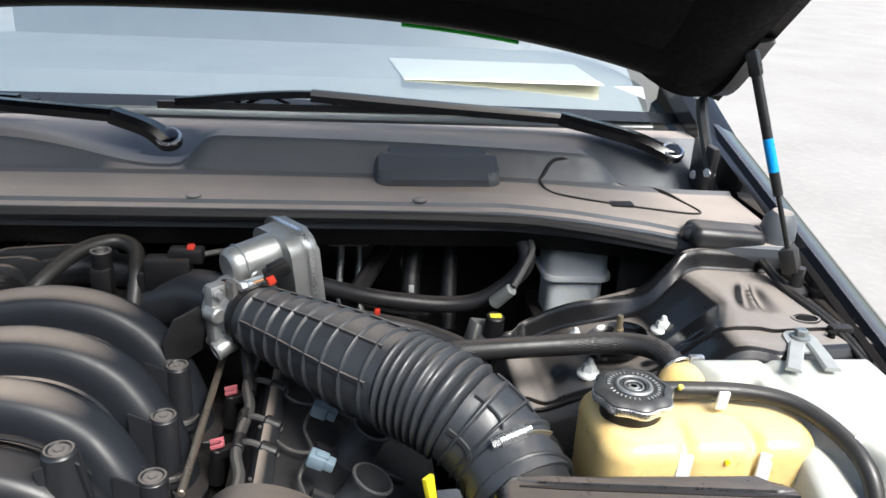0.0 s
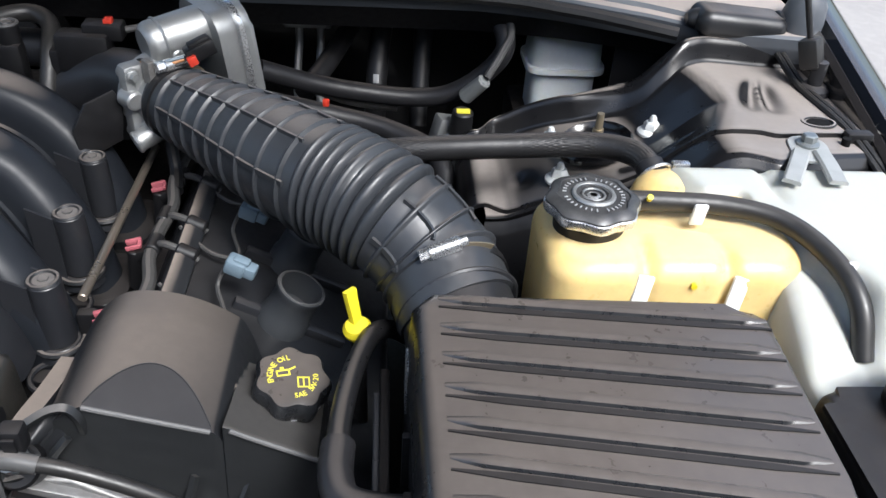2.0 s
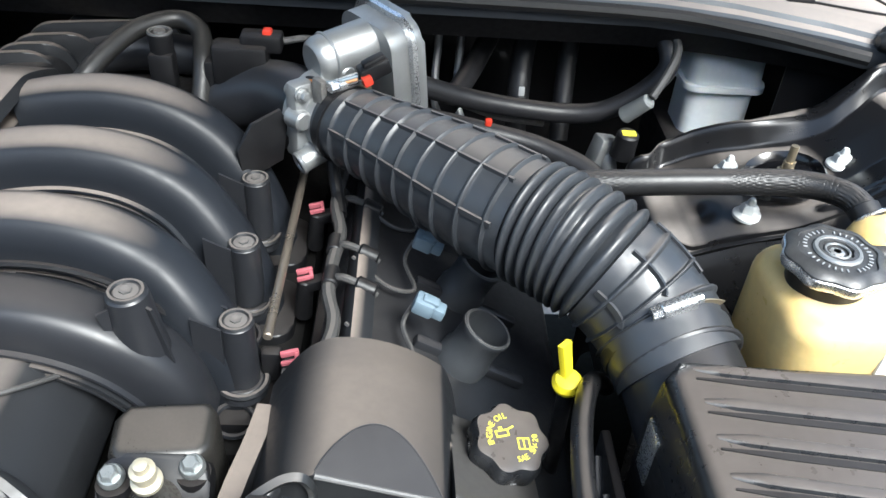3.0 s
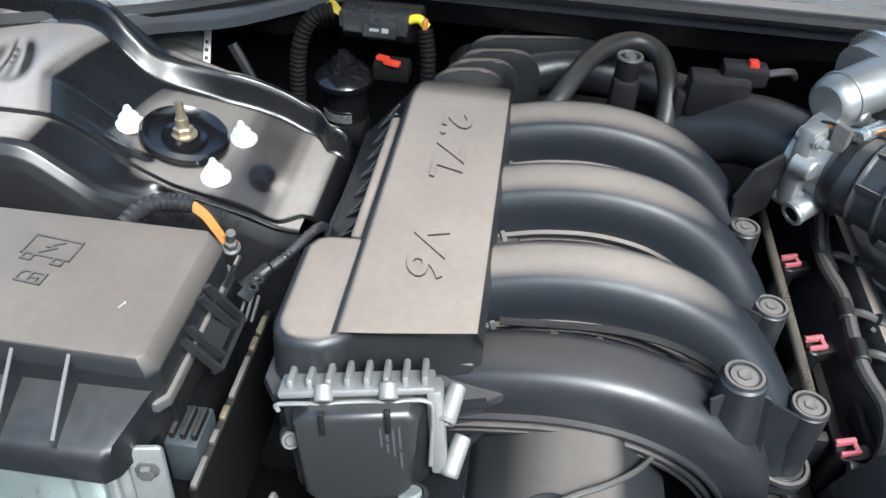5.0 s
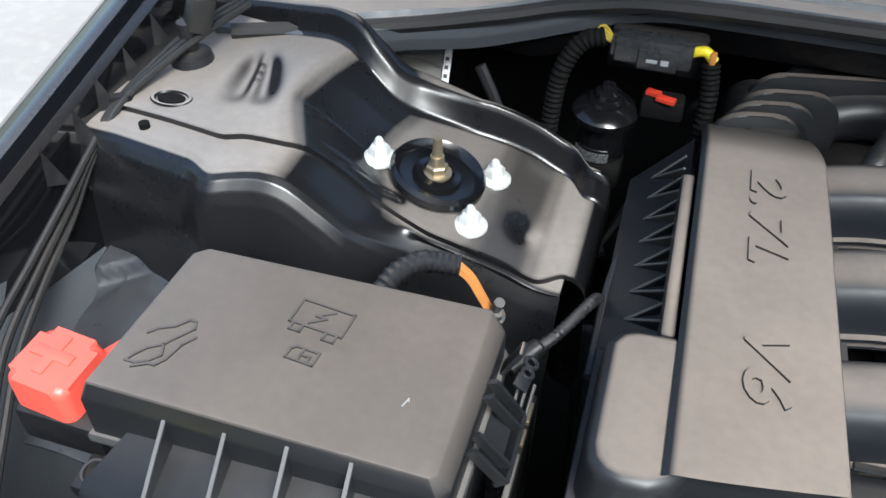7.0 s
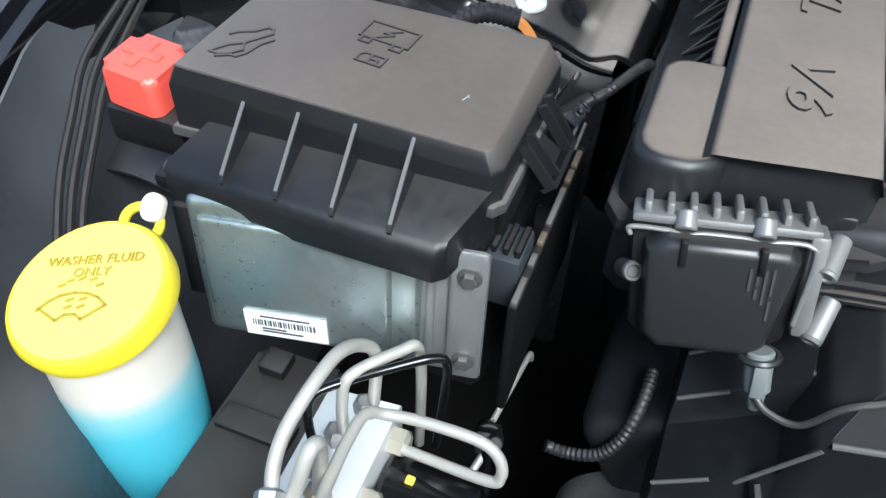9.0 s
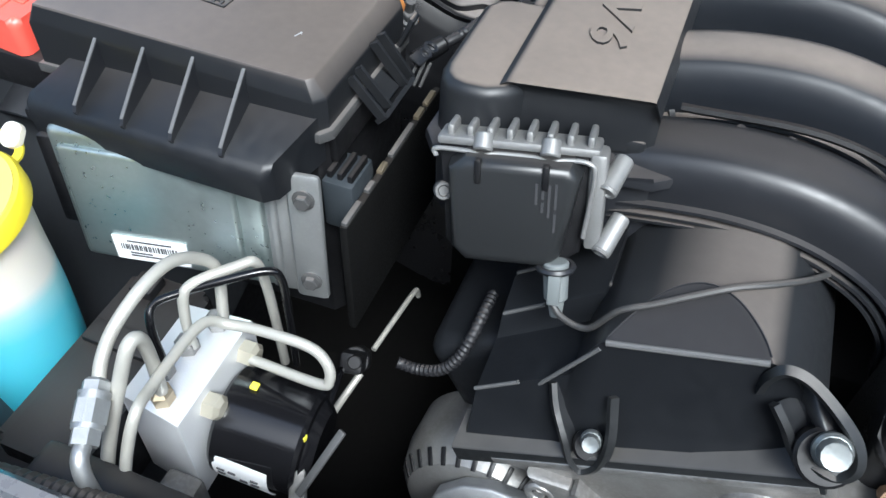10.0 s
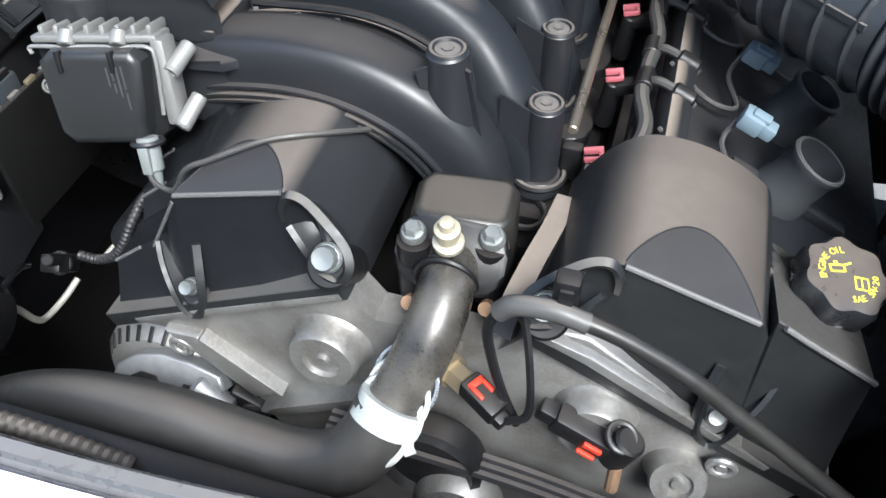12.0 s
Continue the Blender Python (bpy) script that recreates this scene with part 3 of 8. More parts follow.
def screen_at(u, v):
    x = (u - 0.5) * 1.62
    return Vector((CX + x * (1 - 0.16 * v), WIND_Y + 0.80 * v - 0.16 * (x / 0.76) ** 2 * (1 - v) * -0.4 + 0.03 * (1 - (x / 0.76) ** 2), WIND_Z + 0.46 * v + 0.012 * (1 - (x / 0.76) ** 2)))


glass = part("windscreen", sheet(screen_at, 24, 14, 0), GLASS, body, "sloping windscreen reflecting the pale sky")
part("dashboard", sheet(lambda u, v: Vector((CX + (u - 0.5) * 1.50, 0.49 + 0.66 * v, 1.070 + 0.060 * ease(0, 0.14, v) - 0.16 * ease(0.75, 1, v))), 20, 16, 0.01), material("dash_vinyl", (0.42, 0.43, 0.44), 0.6, grain=0.6, stain=0.3), body, "dark grey vinyl dashboard top")
part("cabin_back", sheet(lambda u, v: Vector((CX + (u - 0.5) * 1.46, 1.5, 0.7 + 0.9 * v)), 4, 4, 0.01), material("cabin_trim", (0.40, 0.40, 0.39), 0.8, stain=0.3), body, "pale grey cabin seats and trim")
part("roof", sheet(lambda u, v: Vector((CX + (u - 0.5) * 1.2, 1.22 + 1.2 * v, 1.525 + 0.03 * math.sin(math.pi * v))), 8, 8, 0.02), PAINT, body, "black roof panel")
for side in (-1, 1):
    a, b = Vector((CX + side * 0.835, 0.36, 1.05)), Vector((CX + side * 0.70, 1.24, 1.53))
    part("windscreen_pillar", sweep(smooth_path([a, b], 8), lambda i, s: [(-0.03, -0.02), (0.03, -0.02), (0.035, 0.012), (0.01, 0.02), (-0.03, 0.015)]), GLOSS_BLACK, body, "black windscreen pillar")
part("frit_band", sheet(lambda u, v: screen_at(u, 0.030 * v) + Vector((0, -0.003, 0.005)), 24, 6, 0), material("black_frit", (0.02, 0.022, 0.025), 0.12, stain=0.1), body, "black enamel band along the glass edge")
solo("paper_sheet", sheet(lambda u, v: Vector((0.33 + 0.37 * u + 0.05 * v * (1 - u) * -0.4, 0.545 + 0.23 * v, 1.1345)), 12, 4, 0.001), PAPER, "white paper sheet lying on the dashboard", "paper")

COWL_FRONT = ((0.0, 0.150), (0.42, 0.150), (0.52, 0.135), (0.62, 0.105), (0.70, 0.068), (0.80, 0.055))


def cowl_drop(x):
    """The cowl's edge sinks towards the car's right-hand end."""
    return 0.040 * ease(0.36, 0.57, CX - x)


def cowl_at(u, v):
    x = -0.76 + 1.588 * u
    s = abs(x - CX)
    f = lerp_table(COWL_FRONT, s)
    end = ease(0.56, 0.66, s)
    wall_y, top = 0.262 + 0.012 * (1 - (s / 0.6) ** 2), 1.089 - 0.02 * (s / 0.7) ** 2 - 0.058 * end
    for pivot in (-0.045,):
        a = (x - pivot) / 0.055
        top -= 0.045 * math.exp(-a ** 4) if x > pivot else 0.045 * math.exp(-(a / 2.6) ** 2)
    z0 = 1.022 - 0.012 * ease(0.4, 0.75, s) - cowl_drop(x)
    prof = ((f + 0.006, z0 - 0.030), (f, z0 - 0.016), (f - 0.002, z0 - 0.003), (f + 0.003, z0), (f + 0.018, z0 + 0.001), (f + 0.022, z0 + 0.006), (f + 0.05, z0 + 0.012), (wall_y - 0.020, z0 + 0.015),
            (wall_y - 0.010, z0 + 0.020), (wall_y + 0.008, top - 0.004), (wall_y + 0.012, top), (wall_y + 0.07, top - 0.006), (0.40, 1.074), (0.452, 1.074))
    k = v * (len(prof) - 1)
    i = min(int(k), len(prof) - 2)
    y, z = (prof[i][q] + (prof[i + 1][q] - prof[i][q]) * (k - i) for q in (0, 1))
    return Vector((x, y, z))


cowl = thing("cowl_cover", "weathered dark grey plastic cowl cover below the windscreen", "cowl cover", (CX, 0.2, 1.0))
part("panel", sheet(cowl_at, 120, 78, 0), COWL, cowl)
part("front_seal", tube([(-0.74, 0.052, 0.966), (-0.6, 0.105, 0.970), (-0.5, 0.130, 0.985), (-0.42, 0.143, 1.002), (-0.32, 0.143, 1.014), (0.0, 0.143, 1.016), (0.42, 0.143, 1.014), (0.56, 0.118, 1.010), (0.68, 0.07, 1.004)], 0.008, 8, 8), SEAL, cowl, "rubber bonnet seal along the front edge")
part("fascia", sheet(lambda u, v: Vector((-0.66 + 1.36 * u, lerp_table(COWL_FRONT, abs(-0.66 + 1.36 * u - CX)) + 0.004 + 0.03 * v, 1.004 - (0.045 - 0.027 * ease(-0.46, -0.54, -0.66 + 1.36 * u)) * v - cowl_drop(-0.66 + 1.36 * u))), 50, 4, 0.003), BLACK, cowl, "black rail below the cowl edge")
part("raised_box", turned(prism(rounded(-0.100, -0.026, 0.100, 0.05, 0.020), -0.03, 0.024, 0.016, 0.10, 6), pose(0.367, 0.248, 1.038, 30, 0, 2)), COWL, cowl, "moulded box bulge")
for x, y in ((0.02, 0.180), (0.335, 0.176)):
    part("push_clip", turned(spun([(0.011, 0), (0.011, 0.001), (0.009, 0.002)], seg=20), pose(x, y, 1.0295)), COWL, cowl, "round push-in clip")
def cowl_z(x, y):
    """Height of the cowl panel at a place on its flat part."""
    u = (x + 0.76) / 1.588
    rows = [cowl_at(u, k / 104) for k in range(20, 80)]
    return min(rows, key=lambda p: abs(p.y - y)).z


LID = [(0.525, 0.255), (0.56, 0.270), (0.66, 0.270), (0.71, 0.245), (0.735, 0.20), (0.742, 0.15), (0.66, 0.165), (0.56, 0.195), (0.53, 0.22)]
part("access_lid", sweep(smooth_path([(x, y, cowl_z(x, y) + 0.0012) for x, y in LID + LID[:1]], 6), lambda i, s: [(-0.001, -0.004), (0.001, -0.004), (0.001, 0.0016), (-0.001, 0.0016)]), SEAL, cowl, "thin outline of an access lid")
part("lid_latch", box((0.615, 0.166, 1.018), (0.650, 0.186, 1.031), 0.003), BLACK, cowl, "small black lid latch")
part("drain_spout", turned(joined(box((-0.058, -0.022, -0.018), (0.052, 0.030, 0.014), 0.014, 5), cyl((-0.066, 0.004, -0.004), (-0.040, 0.004, -0.002), 0.010, 0.016, 18, 0.004), ring_torus((0.046, 0.004, -0.003), (1, 0, 0), 0.016, 0.004, 20, 8)), pose(0.757, 0.084, 1.016, 0, 5, 2)), HALF_DUST_SHEEN, cowl, "moulded drain spout at the end")
part("corner_block", spun([(0.026, -0.05), (0.025, 0.0), (0.022, 0.018), (0.014, 0.029), (0.004, 0.032)], (0.829, 0.085, 1.024), (0.05, -0.1, 1), 24), COWL, cowl, "grey rubber corner block")


def wiper(pivot, joint, blade0, blade1, label, curve=0.0):
    w = thing("wiper_arm", label, "wiper", pivot, "windscreen wipers")
    p, j = Vector(pivot), Vector(joint)
    path = smooth_path([p + Vector((0, 0, 0.004)), p.lerp(j, 0.35) + Vector((0, 0, 0.010)), j], 8)
    part("arm_head", sweep(path, lambda i, s: [(a * (1.0 - 0.25 * i / 16), b) for a, b in ((-0.018, -0.010), (0.018, -0.010), (0.020, 0.002), (0.013, 0.011), (-0.013, 0.011), (-0.020, 0.002))]), GLOSS_BLACK, w)
    end = Vector(blade0).lerp(Vector(blade1), 0.5)
    part("arm_rod", sweep(smooth_path([j, j.lerp(end, 0.5) + Vector((0, 0, 0.006)), end + Vector((0, 0, 0.014))], 8), lambda i, s: [(-0.011, -0.008), (0.011, -0.008), (0.013, 0.003), (0.007, 0.010), (-0.007, 0.010), (-0.013, 0.003)]), GLOSS_BLACK, w)
    q = p + Vector((0, -0.004, 0.008))
    part("pivot_ring", ring_torus(q + Vector((0, -0.003, 0.007)), (0, -0.45, 0.9), 0.0165, 0.0026, 36, 8), STEEL, w, "bright pivot ring")
    part("pivot_cap", spun([(0.019, -0.004), (0.0195, 0.004), (0.0165, 0.008), (0.012, 0.0095), (0.004, 0.0095)], q, (0, -0.45, 0.9), 36), GLOSS_BLACK, w, "round pivot cap")
    b0, b1 = Vector(blade0), Vector(blade1)
    part("blade_rubber", sweep([b0.lerp(b1, k / 10) for k in range(11)], lambda i, s: [(-0.002, -0.012), (0.002, -0.012), (0.005, 0.0), (-0.005, 0.0)]), RUBBER, w)
    part("blade_frame", sweep(smooth_path([b0.lerp(b1, 0.06), b0.lerp(b1, 0.5) + Vector((0, 0, 0.016)), b0.lerp(b1, 0.94)], 8), lambda i, s: [(-0.008, -0.005), (0.008, -0.005), (0.007, 0.006), (-0.007, 0.006)]), GLOSS_BLACK, w)
    for k in (0.2, 0.36, 0.64, 0.8):
        c = b0.lerp(b1, k)
        part("blade_link", tube([c - (b1 - b0) * 0.07, c + Vector((0, 0, 0.010)), c + (b1 - b0) * 0.07], 0.003, 6, 5), GLOSS_BLACK, w)
    return w


wiper((0.768, 0.352, 1.052), (0.585, 0.400, 1.103), (-0.08, 0.440, 1.105), (0.42, 0.415, 1.112), "satin black wiper arm parked along the windscreen base")
wiper((-0.030, 0.285, 1.072), (-0.112, 0.300, 1.112), (-0.75, 0.43, 1.085), (-0.25, 0.40, 1.112), "satin black wiper arm with a bright round pivot cap")

# ---- bonnet, hinges and gas struts ----
hood = thing("bonnet", "black bonnet propped open, its dark underside showing", "bonnet", (CX, 0.33, 1.13))
HOOD_UP = radians(38)


def hood_at(x, v, off=0.0):
    m = (x - CX) / 0.80
    z = 1.150 + 0.118 * (1 - abs(m) ** 2.6)
    return Vector((x, 0.335 - v * math.cos(HOOD_UP) - off * math.sin(HOOD_UP), z + v * math.sin(HOOD_UP) - off * math.cos(HOOD_UP)))


part("skin", sheet(lambda u, v: hood_at(CX + (u - 0.5) * (1.585 - 0.04 * v), 1.12 * v), 40, 20, 0.006), PAINT, hood, "glossy black outer skin")
part("insulation_pad", sheet(lambda u, v: hood_at(CX + (u - 0.5) * 1.30, 0.10 + 0.95 * v, 0.022 + 0.006 * math.sin(u * 40) * math.sin(v * 30)), 40, 30, 0.008), DEEP, hood, "black insulation pad")
for side in (-1, 1):
    part("inner_frame", sheet(lambda u, v, side=side: hood_at(CX + side * (0.635 + 0.13 * u), 0.02 + 1.08 * v, 0.012 + 0.022 * math.sin(math.pi * u)), 10, 20, 0.004), DEEP, hood, "folded inner frame rail")
part("rear_frame", sheet(lambda u, v: hood_at(CX + (u - 0.5) * 1.50, 0.008 + 0.10 * v, 0.010 + 0.02 * math.sin(math.pi * v)), 40, 8, 0.004), DEEP, hood, "folded rear frame rail")
part("green_edge", tube([hood_at(0.31 + 0.03 * k, -0.003, 0.006) for k in range(7)], 0.0035, 8, 3), GREEN, hood, "bright green strip on the rear edge")
for side in (-1, 1):
    c = Vector((CX + side * 0.775, 0.30, 1.06))
    h = part("hinge", turned(box((-0.006, -0.03, -0.05), (0.006, 0.05, 0.03), 0.003), Matrix.Translation(c)), PAINT_IN, hood, "black steel hinge with bright bolts")
    part("link", tube([c + Vector((0, -0.02, -0.01)), c + Vector((-side * 0.005, 0.03, 0.06)), c + Vector((-side * 0.01, 0.05, 0.12))], 0.010, 8), PAINT_IN, h)
    part("upper_arm", sweep(smooth_path([c + Vector((-side * 0.01, 0.05, 0.11)), c + Vector((0, -0.02, 0.12)), c + Vector((0, -0.12, 0.21))], 6), lambda i, s: [(-0.012, -0.004), (0.012, -0.004), (0.012, 0.004), (-0.012, 0.004)]), PAINT_IN, h)
    for q in ((0, -0.02, -0.012), (0, 0.03, -0.03), (-side * 0.01, 0.045, 0.10)):
        part("hinge_bolt", hex_head(c + Vector(q), (-side, -0.5, 0.2), 0.008, 0.010), STEEL, h)
    base = Vector((CX + side * 0.787, 0.0, 0.975 if side > 0 else 0.968))
    top = Vector((CX + side * 0.706, 0.08, 1.268))
    g = thing("gas_strut", "black gas strut with a blue sleeve holding the bonnet", "gas strut", base, "gas struts")
    d = (top - base).normalized()
    L = (top - base).length
    part("foot", joined(spun([(0.020, 0), (0.018, 0.008), (0.012, 0.012)], base - Vector((0, 0, 0.008)), (0, 0, 1), 20), cyl(base, base + Vector((0, 0, 0.03)), 0.008)), RUBBER, g, "rubber foot boss")
    part("ball_socket", turned(box((-0.011, -0.011, -0.014), (0.011, 0.011, 0.02), 0.004), frame_on(base + d * 0.035, d)), HOSE, g, "grey plastic ball socket")
    part("rod", cyl(base + d * 0.05, base + d * L * 0.42, 0.0034), WIPER, g, "polished dark rod")
    part("cylinder", cyl(base + d * L * 0.40, base + d * (L - 0.03), 0.0066, seg=24, bevel=0.001), WIPER, g, "black cylinder")
    part("sleeve", cyl(base + d * L * 0.50, base + d * L * 0.64, 0.0069, seg=24), SLEEVE_BLUE, g, "blue label sleeve")
    part("top_socket", turned(box((-0.008, -0.008, -0.018), (0.008, 0.008, 0.016), 0.004), frame_on(top - d * 0.015, d)), WIPER, g)

# front wheels carry the body
for side in (-1, 1):
    wx = CX + side * 0.80
    tyre = part("wheel", turned(spun([(0.20, -0.09), (0.27, -0.095), (0.30, -0.085), (0.312, -0.06), (0.312, 0.06), (0.30, 0.085), (0.27, 0.095), (0.20, 0.09)], (0, 0, 0), (1, 0, 0), 48), Matrix.Translation((wx, 0.02, 0.312))), RUBBER, body, "black rubber tyre")
    part("rim", turned(spun([(0.198, -0.06), (0.20, 0.07), (0.19, 0.075), (0.05, 0.05), (0.02, 0.05)], (0, 0, 0), (side, 0, 0), 40), Matrix.Translation((wx, 0.02, 0.312))), SILVER, tyre, "silver wheel rim")

# ---- engine: block, timing cover, cam covers ----
engine = thing("engine_block", "grimy engine block and dull cast timing cover", "engine", (EX, -0.15, 0.4))
part("block", joined(box((EX - 0.17, -0.39, 0.34), (EX + 0.17, 0.22, 0.70), 0.02), box((EX - 0.08, -0.30, 0.68), (EX + 0.08, 0.22, 0.775), 0.02)), DEEP, engine, "black grimy block")
for side in (-1, 1):
    slab = box((-0.125, -0.36, -0.10), (0.125, 0.20, 0.0), 0.018, 3)
    part("valve_cover", turned(slab, pose(EX + side * 0.232, 0, 0.790, 0, side * 27, 0)), SHELF, engine, "black tilted valve cover")
    for k in range(5):
        rib = box((-0.020, -0.006, 0.0), (0.10, 0.006, 0.012), 0.003)
        part("cover_rib", turned(rib, pose(EX + side * 0.20, -0.30 + 0.085 * k + 0.02, 0.803, 0, side * 27, 180 if side < 0 else 0)), PLASTIC, engine)
    rail = box((-0.012, -0.30, -0.01), (0.012, 0.18, 0.018), 0.006)
    part("cover_ridge", turned(rail, pose(EX + side * 0.130, 0.05, 0.836, 0, side * 27, 0)), COVER, engine, "raised dusty ridge")

PLATE_OUT = [(-0.257, 0.718), (-0.195, 0.757), (-0.055, 0.828), (-0.035, 0.80), (0.060, 0.80), (0.080, 0.838), (0.118, 0.838), (0.173, 0.800), (0.25, 0.736), (0.287, 0.716), (0.26, 0.66), (0.20, 0.60), (0.16, 0.42), (-0.10, 0.42), (-0.13, 0.60), (-0.150, 0.652), (-0.198, 0.712), (-0.221, 0.728)]
plate = prism([(x, z) for x, z in PLATE_OUT], 0, 0.03, 0.004)
part("timing_cover", turned(plate, Matrix(((1, 0, 0, 0), (0, 0, -1, -0.395), (0, 1, 0, 0), (0, 0, 0, 1)))), ALU_DIRTY, engine, "dull cast aluminium timing cover")
for x, z, r, lean in ((-0.0695, 0.766, 0.027, 0.12), (0.132, 0.760, 0.026, 0.12), (0.199, 0.712, 0.021, 0.45)):
    part("boss", spun([(r * 1.25, 0), (r * 1.08, 0.008), (r, 0.012), (r, 0.024), (r * 0.92, 0.028), (r * 0.55, 0.028), (r * 0.50, 0.024), (r * 0.24, 0.024), (r * 0.2, 0.028), (r * 0.08, 0.028)], (x, -0.422, z), (0, -1, lean), 36), ALU_DIRTY, engine, "round cast boss")
UPRIGHT = Matrix(((1, 0, 0, 0), (0, 0, -1, -0.421), (0, 1, 0, 0), (0, 0, 0, 1)))
part("cast_rib", turned(prism([(-0.219, 0.733), (-0.150, 0.662), (-0.125, 0.680), (-0.188, 0.735)], 0, 0.014, 0.004), UPRIGHT), ALU_DIRTY, engine, "broad flat cast rib")
part("cast_rib", turned(prism([(-0.186, 0.7355), (-0.1225, 0.681), (-0.1195, 0.6835), (-0.183, 0.7385)], 0, 0.017, 0.001), UPRIGHT), ALU_DIRTY, engine)
part("cast_rib", turned(prism([(-0.012, 0.800), (0.006, 0.800), (-0.012, 0.752), (-0.018, 0.756)], 0, 0.012, 0.003), UPRIGHT), ALU_DIRTY, engine)
part("cast_flange", turned(prism([(-0.145, 0.651), (-0.130, 0.664), (-0.052, 0.713), (-0.012, 0.738), (-0.008, 0.730), (-0.048, 0.704), (-0.128, 0.650)], 0, 0.020, 0.003), UPRIGHT), ALU_DIRTY, engine, "slanting cast flange ledge")
part("rim_bead", turned(prism([(0.083, 0.842), (0.120, 0.829), (0.178, 0.796), (0.255, 0.752), (0.252, 0.746), (0.174, 0.789), (0.117, 0.822), (0.082, 0.835)], 0, 0.012, 0.002), UPRIGHT), ALU_DIRTY, engine, "raised cast rim")
part("rim_bead", turned(prism([(-0.246, 0.737), (-0.190, 0.766), (-0.056, 0.834), (-0.053, 0.828), (-0.187, 0.760), (-0.243, 0.731)], 0, 0.012, 0.002), UPRIGHT), ALU_DIRTY, engine)
for x, z in ((-0.207, 0.716), (0.225, 0.74)):
    part("cover_bolt", joined(ring_torus((x, -0.434, z), (0, 1, 0), 0.0085, 0.003, 20, 8), hex_head((x, -0.430, z), (0, -1, 0.1), 0.0045, 0.006)), ALU_DIRTY, engine, "small bolt in a cast eye")
part("dark_socket", joined(ring_torus((-0.157, -0.436, 0.636), (0.3, -1, 0.3), 0.008, 0.004, 20, 8), turned(box((-0.022, -0.006, -0.010), (0.020, 0.006, 0.010), 0.003), pose(-0.160, -0.428, 0.640, 0, 30, 0))), BLACK, engine, "dark bolt socket")


def cover_surface(x, y, side):
    """Heights of a cam cover's dome, slanting facet and skirt; x is taken on the left-hand cover."""
    base = min(0.742 + 0.507 * (x + 0.262), 0.812)
    d = EX - x
    ridge = 0.891 - 0.30 * (d - 0.1133)
    dome = ridge + 0.0115 * (1 - ((d - 0.1596) / 0.0463) ** 2) - 11.6 * max(0.0, 0.122 - d) ** 2 - 130.0 * max(0.0, d - 0.205) ** 2 - 0.10 * max(0.0, y + 0.30)
    dome = dome if 0.050 < d < 0.232 else 0.0
    facet = 0.891 + 0.30 * (x + 0.1008) + 0.25 * (y + 0.402)
    step = lerp_table(((-0.402, 0.766), (-0.358, 0.770), (-0.350, 0.789), (-0.322, 0.804), (-0.310, 0.806), (-0.262, 0.808)), y) + 0.83 * (x + 0.274)
    if side > 0:
        step = 0.8655 + 0.52 * (x + 0.2074) - 0.30 * max(0.0, y + 0.400) - 1.6 * max(0.0, y + 0.300)
    step = min(step, (0.860 if side < 0 else 0.868) + 0.4 * (x + 0.272)) if x < -0.200 else 0.0
    return dome, facet, max(step, base)


def clipped(corners, gap):
    """The part of a polygon of (place, heights) where gap(heights) is not negative."""
    out = []
    for (p, h), (q, k) in zip(corners, corners[1:] + corners[:1]):
        g0, g1 = gap(h), gap(k)
        if g0 >= 0:
            out.append((p, h))
        if (g0 >= 0) != (g1 >= 0):
            s = g0 / (g0 - g1)
            out.append((p.lerp(q, s), tuple(u + (w - u) * s for u, w in zip(h, k))))
    return out


EARS = (
    (((-0.103, -0.405, 0.868), (-0.102, -0.407, 0.884), (-0.095, -0.407, 0.894), (-0.082, -0.409, 0.893), (-0.064, -0.417, 0.884), (-0.050, -0.424, 0.872), (-0.046, -0.432, 0.861), (-0.053, -0.435, 0.851), (-0.064, -0.434, 0.852), (-0.074, -0.424, 0.846), (-0.085, -0.420, 0.862), (-0.095, -0.415, 0.873)), (-0.061, -0.428, 0.866), 0.0098),
    (((-0.217, -0.406, 0.812), (-0.211, -0.416, 0.800), (-0.200, -0.428, 0.785), (-0.193, -0.432, 0.770), (-0.183, -0.433, 0.763), (-0.174, -0.432, 0.776), (-0.172, -0.428, 0.800), (-0.178, -0.412, 0.826)), (-0.183, -0.424, 0.790), 0.0066),
)


def crease(side):
    """The line along which the dome meets the slanting facet."""
    line = []
    for i in range(46):
        x = -0.222 + 0.172 * i / 45
        lo, hi = -0.402, -0.270
        dome, facet, low = cover_surface(x, lo, side)
        if facet > dome:
            continue
        for k in range(24):
            y = (lo + hi) / 2
            dome, facet, low = cover_surface(x, y, side)
            lo, hi = (y, hi) if facet < dome else (lo, y)
        if dome > low:
            line.append(Vector((x if side < 0 else 2 * EX - x, lo, dome)))
    return line


